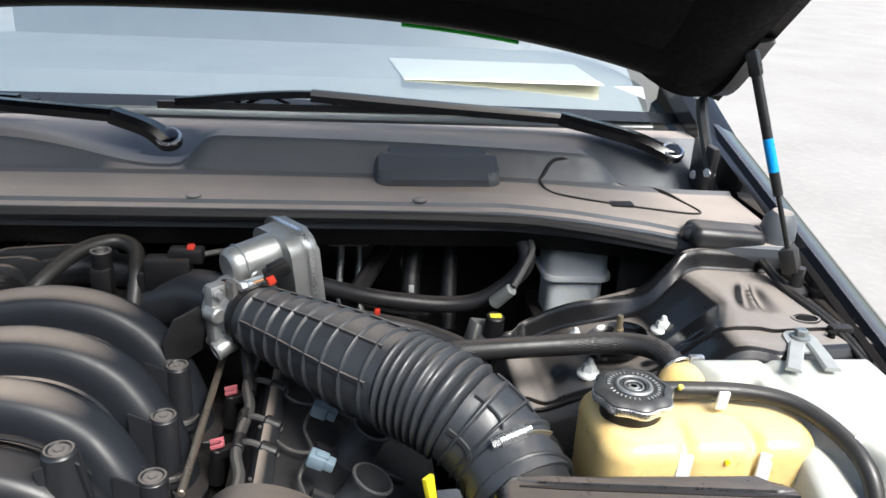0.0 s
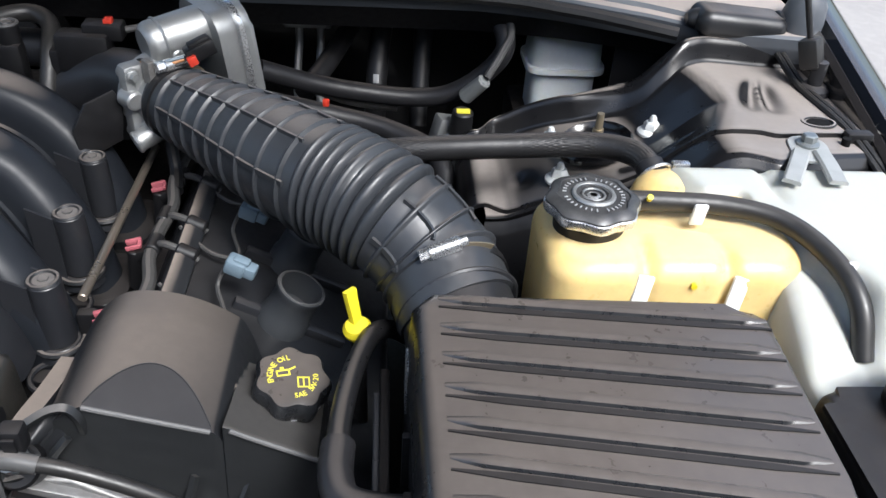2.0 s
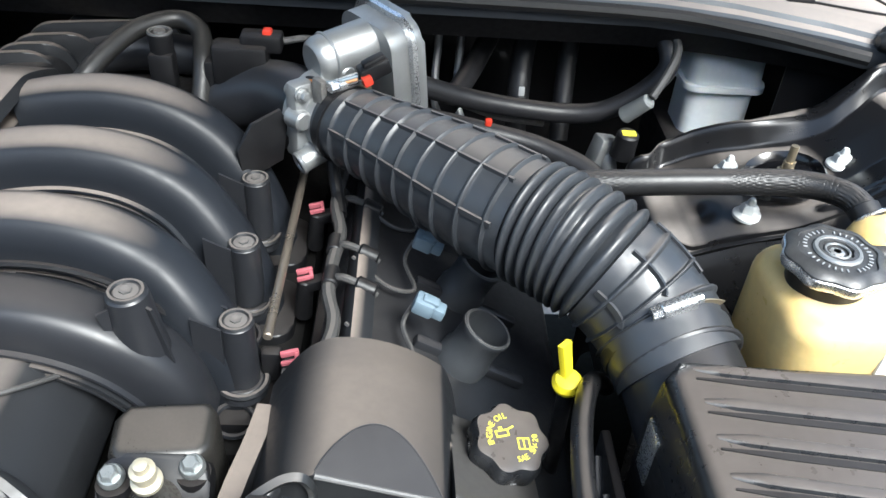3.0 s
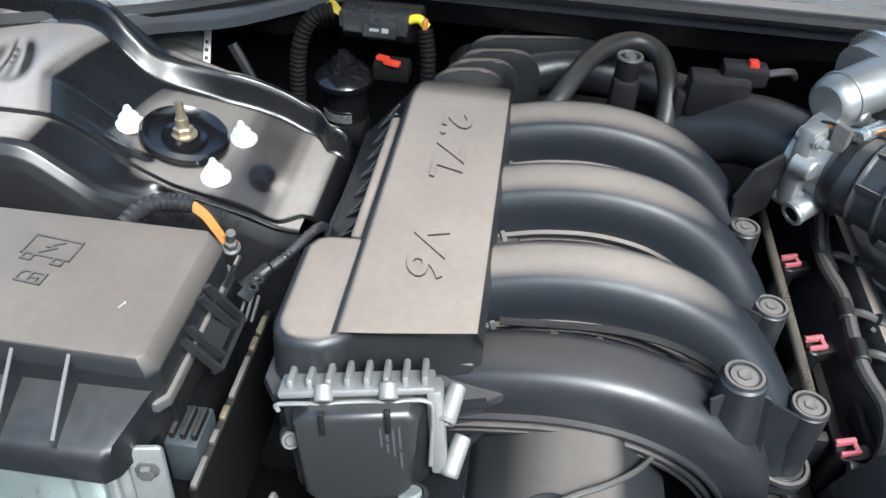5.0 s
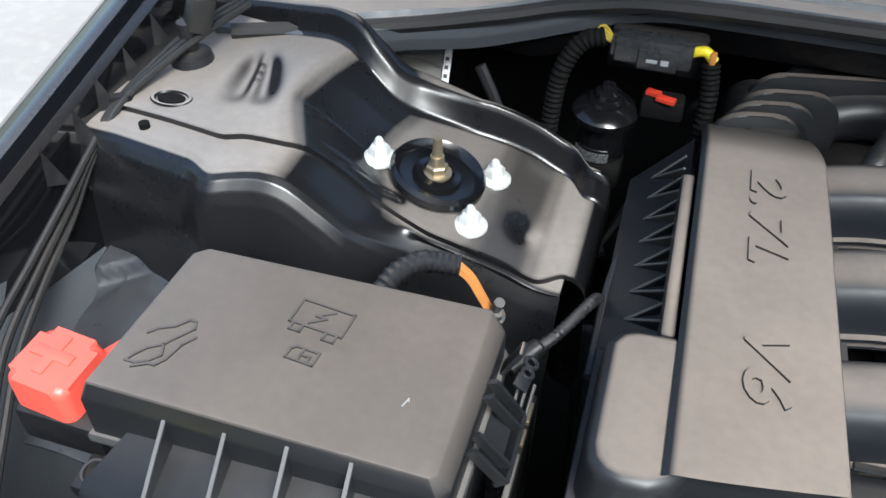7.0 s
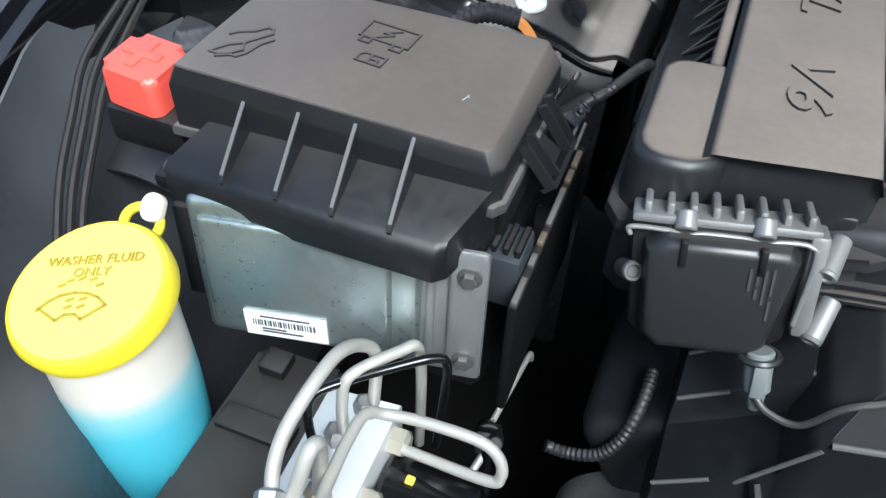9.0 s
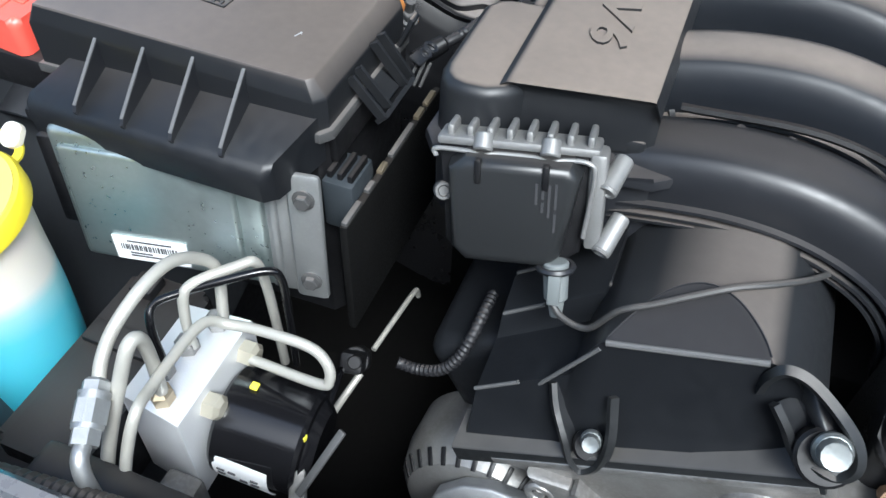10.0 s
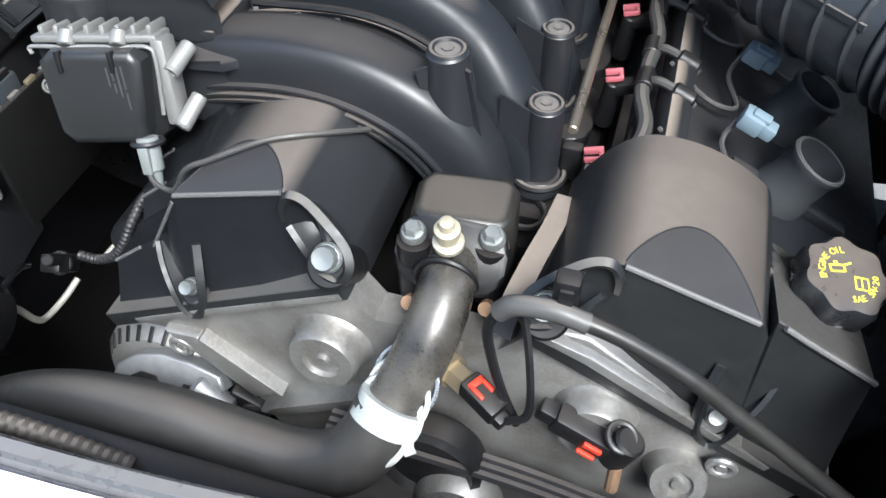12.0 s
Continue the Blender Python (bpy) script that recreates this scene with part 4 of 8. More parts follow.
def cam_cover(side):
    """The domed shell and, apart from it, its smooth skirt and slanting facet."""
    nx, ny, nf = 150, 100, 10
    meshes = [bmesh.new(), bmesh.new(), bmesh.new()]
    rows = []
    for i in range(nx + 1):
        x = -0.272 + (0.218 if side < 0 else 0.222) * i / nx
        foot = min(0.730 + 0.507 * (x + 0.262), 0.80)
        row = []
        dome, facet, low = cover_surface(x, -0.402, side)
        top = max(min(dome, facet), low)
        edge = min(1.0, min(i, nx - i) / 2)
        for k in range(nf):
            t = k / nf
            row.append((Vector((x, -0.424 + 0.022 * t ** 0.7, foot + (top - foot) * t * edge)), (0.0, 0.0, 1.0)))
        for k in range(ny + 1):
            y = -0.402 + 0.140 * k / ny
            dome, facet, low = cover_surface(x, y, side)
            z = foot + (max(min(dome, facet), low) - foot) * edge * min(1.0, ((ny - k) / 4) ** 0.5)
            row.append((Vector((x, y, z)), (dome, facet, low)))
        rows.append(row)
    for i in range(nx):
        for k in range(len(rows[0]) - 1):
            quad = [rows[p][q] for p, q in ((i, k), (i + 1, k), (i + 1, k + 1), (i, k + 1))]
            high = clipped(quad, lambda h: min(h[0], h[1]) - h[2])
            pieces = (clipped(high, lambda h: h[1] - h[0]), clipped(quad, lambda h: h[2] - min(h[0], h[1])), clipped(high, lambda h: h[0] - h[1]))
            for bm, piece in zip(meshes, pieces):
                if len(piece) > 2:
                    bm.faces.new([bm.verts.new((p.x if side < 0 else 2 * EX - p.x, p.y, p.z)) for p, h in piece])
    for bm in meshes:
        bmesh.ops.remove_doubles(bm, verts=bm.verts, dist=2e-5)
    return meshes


for side in (-1, 1):
    c = thing("cam_cover", "black plastic cam drive cover with a domed top, dust and faint painted sheen" if side < 0 else "black plastic cam drive cover beside the oil cap, dust and painted sheen", "engine cover", (EX + side * 0.17, -0.35, 0.75), "cam covers")
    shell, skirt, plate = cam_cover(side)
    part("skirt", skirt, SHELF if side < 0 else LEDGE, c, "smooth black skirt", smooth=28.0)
    # left shell takes the dimmer copy, its weaker reflection set by colour
    part("shell", shell, HALF_DUST_SHEEN if side < 0 else DOME, c, smooth=28.0)
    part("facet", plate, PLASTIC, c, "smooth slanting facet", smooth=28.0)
    part("crease", tube(crease(side), 0.0007, 6), PLASTIC, c, "soft crease between dome and facet")
    ends = crease(side)
    xs = [p.x if side < 0 else 2 * EX - p.x for p in (ends[0], ends[-1])]
    rim = [(x if side < 0 else 2 * EX - x, -0.4025, cover_surface(x, -0.402, side)[1]) for x in (xs[0] + (xs[1] - xs[0]) * k / 12 for k in range(13))]
    part("front_edge", tube(rim, 0.0021, 8), EDGE_HIGHLIGHT, c, "pale front edge, a painted highlight")
    if side < 0:
        for line in ([(-0.270, -0.4025, 0.7693), (-0.240, -0.4025, 0.7942)], [(-0.268, -0.350, 0.7940), (-0.240, -0.350, 0.8172)], [(-0.268, -0.322, 0.8090), (-0.245, -0.322, 0.8281)], [(-0.226, -0.4025, 0.800), (-0.208, -0.4025, 0.832), (-0.194, -0.4025, 0.857)]):
            part("front_edge", tube(line, 0.0015, 8), EDGE_HIGHLIGHT, c)
    if side > 0:
        part("front_edge", tube([(0.2310, -0.4035, 0.8665), (0.250, -0.4035, 0.8560), (0.2955, -0.4035, 0.8325)], 0.0021, 8), EDGE_HIGHLIGHT, c)
    foot = prism([(-0.270, 0.716), (-0.050, 0.828), (-0.056, 0.842), (-0.276, 0.730)], 0, 0.034, 0.002)
    m = Matrix(((1, 0, 0, 0), (0, 0, -1, -0.398), (0, 1, 0, 0), (0, 0, 0, 1)))
    if side > 0:
        m = Matrix(((-1, 0, 0, 2 * EX), (0, 0, -1, -0.398), (0, 1, 0, 0), (0, 0, 0, 1)))
    part("foot_flange", turned(foot, m), LEDGE, c, "foot flange with its lit top painted pale")
    for lip, seat, r in EARS:
        def mirrored(p, side=side):
            return Vector(p if side < 0 else (2 * EX - p[0], p[1], p[2]))

        path = smooth_path([mirrored(p) for p in lip], 8)
        p = mirrored(seat)
        n = len(path) - 1
        ear = part("bolt_ear", sweep(path, lambda i, s: [(-0.0022, -0.003), (0.0022, -0.003), (0.0018, 0.003), (-0.0018, 0.003)]), LEDGE, c, "moulded lip round the bolt")

        def trough(u, v, path=path, n=n, p=p):
            i = u * n
            q = path[min(int(i), n - 1)].lerp(path[min(int(i) + 1, n)], i - int(i)) if int(i) < n else path[n]
            return q.lerp(p + Vector((0, 0.006, -0.002)), v) + Vector((0, 0.014 * math.sin(math.pi * min(1, v * 1.2)), 0))

        part("ear_trough", sheet(trough, 40, 8, 0), HALF_DUST_SHEEN, ear)
        part("ear_boss", cyl(p + Vector((0, 0.030, -0.040)), p + Vector((0, -0.001, -0.007)), r * 1.5, r * 1.75, 24, 0.002), BLACK, ear)
        part("cover_bolt", joined(spun([(r * 1.1, 0), (r * 1.1, 0.003), (r * 0.95, 0.005)], p, (0, -0.75, 0.66), 28), spun([(r * 0.92, 0.004), (r * 0.9, 0.010), (r * 0.8, 0.012), (r * 0.3, 0.0115)], p, (0, -0.75, 0.66), 12)), NUT, c, "pale zinc bolt head")

# ---- intake manifold ----
intake = thing("intake_manifold", "black moulded intake manifold with three arched runners, tops pale with dust and painted sheen", "intake manifold", (-0.12, -0.1, 0.85))


def rotated_letters(body_text, size, x, y, z, mat, parent, shear, spacing=1.0, name="lettering", label=""):
    m = Matrix.Translation((x, y, z)) @ Matrix(((0, 1, 0, 0), (-1, 0, 0, 0), (0, 0, 1, 0), (0, 0, 0, 1)))
    return part(name, writing(body_text, size, m @ Matrix.Diagonal((1.55, 1, 1, 1)), 0.0020, shear, spacing, 0.0005), mat, parent, label)


def panel_at(u, v):
    front = -0.3065 + 0.016 * u ** 1.5
    x = -0.299 + 0.100 * u
    e = min(u, 1 - u)
    z = 0.9605 + 0.0015 * math.sin(math.pi * u) - (0.003 if u < 0.5 else 0.012) * (1 - ease(0, 0.07, e)) ** 2
    if v < 0.10:
        a = max(0.0, min(1.0, (v - 0.05) / 0.05)) * math.pi / 2
        return Vector((x, front + 0.008 * (1 - math.cos(math.pi / 2 - a)) - 0.004 * max(0.0, 0.05 - v) / 0.05 + 0.0, z - 0.008 * (1 - math.sin(a)) - 0.036 * max(0.0, 0.05 - v) / 0.05))
    t = (v - 0.10) / 0.90
    y = front + 0.008 + (0.087 - front) * t
    return Vector((x, y, z - 0.030 * max(0.0, (y - 0.012) / 0.083) ** 1.35))


part("lower_case", joined(prism([(-0.338, -0.312), (-0.326, -0.322), (-0.255, -0.322), (-0.235, -0.305), (-0.195, -0.300), (-0.186, -0.292), (-0.186, 0.07), (-0.30, 0.07), (-0.30, -0.19), (-0.338, -0.19)], 0.85, 0.905, 0.004)), PLASTIC, intake, "black lower plenum case")
part("weld_flange", prism([(-0.346, -0.312), (-0.336, -0.326), (-0.255, -0.328), (-0.230, -0.312), (-0.192, -0.307), (-0.180, -0.298), (-0.180, 0.075), (-0.306, 0.075), (-0.306, -0.185), (-0.346, -0.185)], 0.905, 0.913, 0.003), PLASTIC, intake, "welded seam flange")
part("plenum_shoulder", prism([(-0.342, -0.296), (-0.339, -0.307), (-0.331, -0.315), (-0.320, -0.318), (-0.304, -0.317), (-0.292, -0.310), (-0.284, -0.300), (-0.282, -0.29), (-0.282, -0.20), (-0.30, -0.196), (-0.325, -0.198), (-0.335, -0.203), (-0.342, -0.215)], 0.911, 0.9560, 0.009, 0.035, 5), COVER, intake, "lower shoulder of the plenum, pale with dust and painted sheen")
part("plenum_top", joined(sheet(panel_at, 40, 90, 0), box((-0.296, -0.290, 0.912), (-0.203, 0.085, 0.927), 0.004)), COVER, intake, "flat plenum top, pale with dust and painted sheen")
rotated_letters("2.7L", 0.037, -0.249, -0.068, 0.9618, COVER, intake, 0.22, 1.12, label="raised lettering 2.7L")
rotated_letters("V6", 0.037, -0.249, -0.212, 0.9618, COVER, intake, 0.22, 1.05, label="raised lettering V6")
part("side_slope", sheet(lambda u, v: Vector((-0.300 - 0.046 * u, -0.19 + 0.24 * v, 0.938 - 0.055 * u)), 4, 20, 0.004), PLASTIC, intake, "sloping side of the plenum")
part("side_rail", box((-0.310, -0.200, 0.930), (-0.300, -0.02, 0.953), 0.003), COVER, intake, "side rail, pale with dust and painted sheen")
for k in range(7):
    y = -0.149 + 0.0295 * k
    rib = bmesh.new()
    tip, low, high = Vector((-0.331, y, 0.908)), Vector((-0.3085, y - 0.031, 0.945)), Vector((-0.3085, y - 0.013, 0.945))
    for a, b in ((tip, low), (tip, high)):
        rib.faces.new([rib.verts.new(q) for q in (a, b, b + Vector((0, 0, -0.035)), a + Vector((0.006, 0, -0.012)))])
    bmesh.ops.solidify(rib, geom=list(rib.faces), thickness=0.0014)
    zig = part("zigzag_rib", rib, PLASTIC, intake)
    part("rib_edge", joined(cyl(tip, low, 0.0011, seg=6), cyl(tip, high, 0.0011, seg=6)), EDGE_HIGHLIGHT, zig)
part("slope_rim", tube([(-0.347, -0.19, 0.884), (-0.346, -0.08, 0.886), (-0.330, 0.04, 0.889)], 0.004, 8), PLASTIC, intake)


RUNNER_CUT = ((0.0335, -0.0195), (0.0335, -0.0168), (0.0290, -0.0160), (0.0292, -0.004), (0.0280, 0.006), (0.0245, 0.0150), (0.0190, 0.0200), (0.010, 0.0226), (0.0, 0.0232), (-0.010, 0.0226), (-0.019, 0.0198), (-0.0255, 0.013),
              (-0.0288, 0.003), (-0.0290, -0.016), (-0.0325, -0.0168), (-0.0325, -0.0195), (-0.0285, -0.0205), (-0.026, -0.028), (0.026, -0.028), (0.0290, -0.0205))


def bolt_head_ring(parent, p, r):
    """A recessed bolt in a column's rim."""
    p = Vector(p)
    part("column_rim", ring_torus(p, (0, 0, 1), r * 0.80, r * 0.14, 24, 6), HALF_DUST_SHEEN, parent, "dusty rim")
    part("column_bolt", joined(spun([(r * 0.60, -0.001), (r * 0.60, 0.0006), (r * 0.42, 0.0010)], p, (0, 0, 1), 18), spun([(r * 0.34, 0.0), (r * 0.32, 0.0022), (r * 0.12, 0.0012)], p, (0, 0, 1), 6)), GREY_TAPE, parent, "recessed grey bolt")


for k, (y0, y1) in enumerate(((0.010, -0.010), (-0.097, -0.121), (-0.205, -0.230))):
    path = smooth_path([(-0.205, y0, 0.930), (-0.16, y0 + 0.003, 0.938), (-0.11, y0 + 0.003, 0.940), (-0.06, y0, 0.930), (-0.018, y0 - 0.006, 0.905), (0.014, y1 + 0.004, 0.868), (0.034, y1, 0.820), (0.042, y1, 0.775)], 8)
    r = part("runner", sweep(path, lambda i, s: RUNNER_CUT), RUNNER, intake, "arched black intake runner", smooth=42.0)
    for a, b in ((0.0325, -0.0245), (-0.0320, -0.0245)):
        part("seam", sweep(path, lambda i, s, a=a, b=b: [(a - 0.004, b - 0.0012), (a + 0.001, b - 0.0012), (a + 0.001, b + 0.0012), (a - 0.004, b + 0.0012)]), HALF_DUST_SHEEN, r, "thin welded seam")
    part("clip_tab", sweep(smooth_path([(-0.196, y0 - 0.030, 0.918), (-0.188, y0 - 0.044, 0.905), (-0.182, y0 - 0.052, 0.896)], 4), lambda i, s: [(-0.002, -0.0012), (0.002, -0.0012), (0.002, 0.0012), (-0.002, 0.0012)]), HALF_DUST_SHEEN, r, "slanting moulded stay")
    part("base_flange", prism(rounded(0.012, y1 - 0.045, 0.078, y1 + 0.045, 0.02), 0.772, 0.786, 0.003), BLACK, intake, "runner foot flange")
for x, y, z, r in ((0.047, -0.243, 0.880, 0.0155), (0.036, -0.140, 0.882, 0.0155), (0.030, -0.035, 0.884, 0.0150)):
    b = part("bolt_column", joined(cyl((x, y, z - 0.07), (x, y, z), r, r * 0.95, 24, 0.002), cyl((x, y, z - 0.085), (x, y, z - 0.07), r * 1.4, r * 1.25, 24, 0.002)), PLASTIC, intake, "bolt column")
    bolt_head_ring(b, (x, y, z), r)
    for side in (-1, 1):
        web = sheet(lambda u, v, x=x, y=y, z=z, side=side: Vector((x - 0.010 - 0.024 * u, y + side * 0.0135, z - 0.070 * v + (0.012 * u) * (1 - v))), 3, 4, 0.0025)
        part("column_web", web, PLASTIC, b, "thin web to the runner")
    part("column_foot", ring_torus((x, y, z - 0.072), (0, 0, 1), r * 1.35, 0.003, 28, 6), HALF_DUST_SHEEN, b)
    part("foot_scallop", ring_torus((x - 0.004, y - 0.030, z - 0.090), (0.1, -0.1, 1), 0.017, 0.0028, 24, 6), PLASTIC, b)
col = part("front_column", joined(cyl((-0.018, -0.276, 0.862), (-0.023, -0.277, 0.938), 0.022, 0.0160, 28, 0.002)), PLASTIC, intake, "tall tapered bolt column")
bolt_head_ring(col, (-0.023, -0.277, 0.938), 0.0155)
for p0, p1 in (((-0.044, -0.289, 0.925), (-0.030, -0.290, 0.860)), ((-0.004, -0.287, 0.928), (0.008, -0.285, 0.860))):
    part("column_web", sheet(lambda u, v, p0=p0, p1=p1: Vector(p0).lerp(Vector(p1), v).lerp(Vector((-0.021, -0.280, 0.933 - 0.07 * v)), u), 3, 6, 0.0025), PLASTIC, col, "thin web beside the column")

low_path = smooth_path([(-0.25, -0.262, 0.885), (-0.20, -0.268, 0.903), (-0.14, -0.270, 0.912), (-0.085, -0.272, 0.907), (-0.035, -0.274, 0.885), (-0.002, -0.272, 0.845), (0.010, -0.268, 0.800)], 8)
low = part("lower_runner", sweep(low_path, lambda i, s: [(a * 1.05, b * 0.92) for a, b in RUNNER_CUT]), PLASTIC, intake, "lower front intake runner", smooth=42.0)
for b in (-0.0235, -0.0285):
    part("seam", sweep(low_path, lambda i, s, b=b: [(0.029, b - 0.0012), (0.0362, b - 0.0012), (0.0362, b + 0.0012), (0.029, b + 0.0012)]), HALF_DUST_SHEEN, low, "thin welded seam")
part("lower_web", box((-0.19, -0.262, 0.88), (-0.02, -0.20, 0.905), 0.01), BLACK, intake, "dark web between the runners")
for x in (-0.150, -0.118):
    part("web_post", cyl((x, -0.252, 0.905), (x, -0.252, 0.930), 0.003), PLASTIC, intake)
part("lower_web_rail", tube([(-0.19, -0.246, 0.930), (-0.10, -0.246, 0.934), (-0.04, -0.246, 0.915), (0.01, -0.244, 0.868)], 0.003, 6), BLACK, intake)
for x0, x1, y, z in ((-0.293, -0.205, 0.088, 0.946), (-0.282, -0.192, 0.108, 0.948), (-0.272, -0.172, 0.129, 0.950), (-0.262, -0.085, 0.158, 0.953), (-0.230, -0.060, 0.192, 0.955)):
    fin = prism(rounded(x0, 0.86, x1, z, 0.034, 8), 0, 0.0065, 0.002)
    part("rear_fin", turned(fin, Matrix.Translation((x0, y, 0)) @ Matrix.Rotation(radians(12), 4, "Z") @ Matrix.Translation((-x0, 0, 0)) @ Matrix(((1, 0, 0, 0), (0, 0, -1, 0.0065), (0, 1, 0, 0), (0, 0, 0, 1)))), DOME, intake, "rounded rear rib of the plenum")
part("rear_trunk", turned(joined(prism(rounded(-0.285, 0.86, -0.205, 0.934, 0.028, 8), -0.05, 0.05, 0.002)), Matrix(((1, 0, 0, 0.006), (0, 0, -1, 0.135), (0, 1, 0, 0), (0, 0, 0, 1)))), BLACK, intake, "ribbed rear trunk")
part("rear_tube", tube([(-0.21, 0.165, 0.905), (-0.15, 0.185, 0.915), (-0.08, 0.185, 0.912), (-0.01, 0.165, 0.905)], 0.024, 20), PLASTIC, intake, "cross tube behind the runners")
part("rear_body", joined(box((-0.25, 0.07, 0.84), (-0.02, 0.19, 0.888), 0.015, 3)), BLACK, intake)
part("throttle_neck", tube([(-0.02, 0.10, 0.90), (0.04, 0.075, 0.925), (0.10, 0.022, 0.931)], 0.036, 20), PLASTIC, intake, "neck towards the throttle")
part("side_plate", turned(prism([(-0.030, -0.034), (0.018, -0.030), (0.034, 0.010), (0.030, 0.028), (-0.004, 0.026), (-0.026, 0.004)], -0.002, 0.002, 0.0012), pose(0.034, -0.014, 0.913, 0, -12, 35) @ Matrix.Rotation(math.pi / 2, 4, "X")), BLACK, intake, "thin black bracket plate")

# crankcase vent hose over the runners
vent = thing("vent_hose", "black crankcase vent hose in an arch", "hose", (-0.10, 0.1, 0.9))
part("hose", tube([(-0.172, 0.035, 0.915), (-0.158, 0.055, 0.945), (-0.125, 0.115, 0.968), (-0.085, 0.150, 0.972), (-0.055, 0.140, 0.965), (-0.045, 0.100, 0.945), (-0.046, 0.070, 0.905)], 0.0105, 16), HOSE, vent)
part("holder", joined(box((-0.103, 0.090, 0.90), (-0.075, 0.112, 0.955), 0.005), cyl((-0.089, 0.105, 0.945), (-0.089, 0.105, 0.976), 0.0130, 0.0125, 20, 0.002)), BLACK, vent, "black clip post")
part("holder_cap", joined(ring_torus((-0.089, 0.105, 0.976), (0, 0, 1), 0.0118, 0.0022, 22, 6), spun([(0.007, 0), (0.006, 0.002), (0.002, 0.002)], (-0.089, 0.105, 0.976), (0, 0, 1), 8)), GREY_TAPE, vent, "grey ring on the clip post")
sensor = thing("map_sensor", "black sensor with a red lock clip", "sensor", (0.0, 0.09, 0.95))
part("body", joined(box((-0.03, 0.075, 0.93), (0.03, 0.105, 0.975), 0.005), box((-0.04, 0.08, 0.90), (-0.02, 0.10, 0.955), 0.004), box((0.0, 0.085, 0.965), (0.045, 0.110, 0.985), 0.004)), BLACK, sensor)
part("lock_clip", box((0.024, 0.090, 0.982), (0.034, 0.102, 0.990), 0.002), RED_CLIP, sensor, "red lock clip")
part("plug_wires", tube([(0.045, 0.10, 0.975), (0.07, 0.11, 0.975), (0.09, 0.15, 0.95)], 0.004, 8), GREY_TAPE, sensor)

# ---- throttle body and ribbed intake duct ----
A0, A1 = Vector((0.108, 0.016, 0.931)), Vector((0.400, -0.300, 0.935))
AX = (A1 - A0).normalized()
throttle = part("throttle_body", joined(spun([(0.046, -0.03), (0.046, -0.018), (0.036, -0.016), (0.037, 0.006), (0.033, 0.008), (0.033, 0.03)], A0, AX, 32), turned(box((-0.045, -0.04, -0.026), (0.045, 0.045, -0.006), 0.006), frame_on(A0, AX))), ALU, intake, "cast aluminium throttle body with its motor housing")
for q in ((-0.036, 0.034), (0.036, 0.034), (-0.036, -0.034), (0.036, -0.034)):
    c = frame_on(A0, AX) @ Vector((q[0], q[1], -0.006))
    part("mount_bolt", joined(cyl(c - AX * 0.02, c, 0.0085), hex_head(c, AX, 0.005, 0.008)), ALU, throttle)
part("nipple", joined(cyl((0.104, 0.004, 0.905), (0.074, -0.016, 0.893), 0.0125, 0.0118, 22, 0.001), ring_torus((0.074, -0.016, 0.893), (-0.8, -0.55, -0.3), 0.0102, 0.0028, 22, 8)), ALU, throttle, "open vacuum spigot")
part("nipple_bore", cyl((0.078, -0.0135, 0.8945), (0.0732, -0.0166, 0.8926), 0.0088, seg=20), DEEP, throttle)
for q, r in (((-0.040, 0.008), 0.012), ((0.018, 0.044), 0.010), ((-0.030, -0.030), 0.011)):
    c = frame_on(A0, AX) @ Vector((q[0], q[1], 0.002))
    part("cast_boss", cyl(c - AX * 0.022, c, r, r * 0.85, 16, 0.002), ALU, throttle)
part("idle_lever", turned(box((-0.004, -0.022, -0.010), (0.004, 0.018, 0.006), 0.002), frame_on(A0 + Vector((-0.012, -0.020, 0.034)), AX)), ALU_DIRTY, throttle, "dull stop lever")
part("motor_housing", joined(spun([(0.018, -0.003), (0.022, 0.0), (0.0245, 0.006), (0.0255, 0.07), (0.0255, 0.075)], (0.086, 0.032, 0.985), (0.80, 0.58, 0.12), 28), ring_torus((0.098, 0.0407, 0.9868), (0.80, 0.58, 0.12), 0.0253, 0.0016, 28, 6)), ALU, throttle, "smooth motor housing")
gm = frame_on((0.160, 0.088, 0.965), (0.78, 0.60, 0.12))
part("gear_case", turned(prism(rounded(-0.046, -0.062, 0.046, 0.056, 0.022, 6), -0.026, 0.0, 0.004), gm), ALU, throttle, "ribbed gear case")
part("gear_case_lid", turned(prism(rounded(-0.050, -0.066, 0.050, 0.060, 0.024, 6), 0.001, 0.014, 0.006), gm), ALU, throttle, "bright gear case lid")
part("gear_case_rim", turned(prism(rounded(-0.053, -0.069, 0.053, 0.063, 0.026, 6), -0.004, 0.002, 0.001), gm), STEEL, throttle)
part("plug", turned(joined(box((-0.016, -0.008, -0.009), (0.016, 0.010, 0.008), 0.003), box((-0.010, -0.005, 0.006), (0.014, 0.006, 0.012), 0.002)), pose(0.148, 0.008, 0.992, 0, -20, 25)), BLACK, throttle, "black plug")
part("plug_lock", turned(box((-0.005, -0.004, -0.005), (0.005, 0.004, 0.005), 0.0015), pose(0.142, -0.005, 0.985, 0, -20, 25)), RED_CLIP, throttle, "red plug lock")
for q, mat in ((0.0, ORANGE), (0.003, BLUE_GREY), (-0.003, BLACK)):
    part("plug_wire", tube([(0.132, 0.002, 0.983 + q), (0.108, -0.004, 0.978 + q), (0.085, 0.010, 0.975 - q), (0.068, 0.03, 0.962)], 0.0018, 6), mat, throttle)

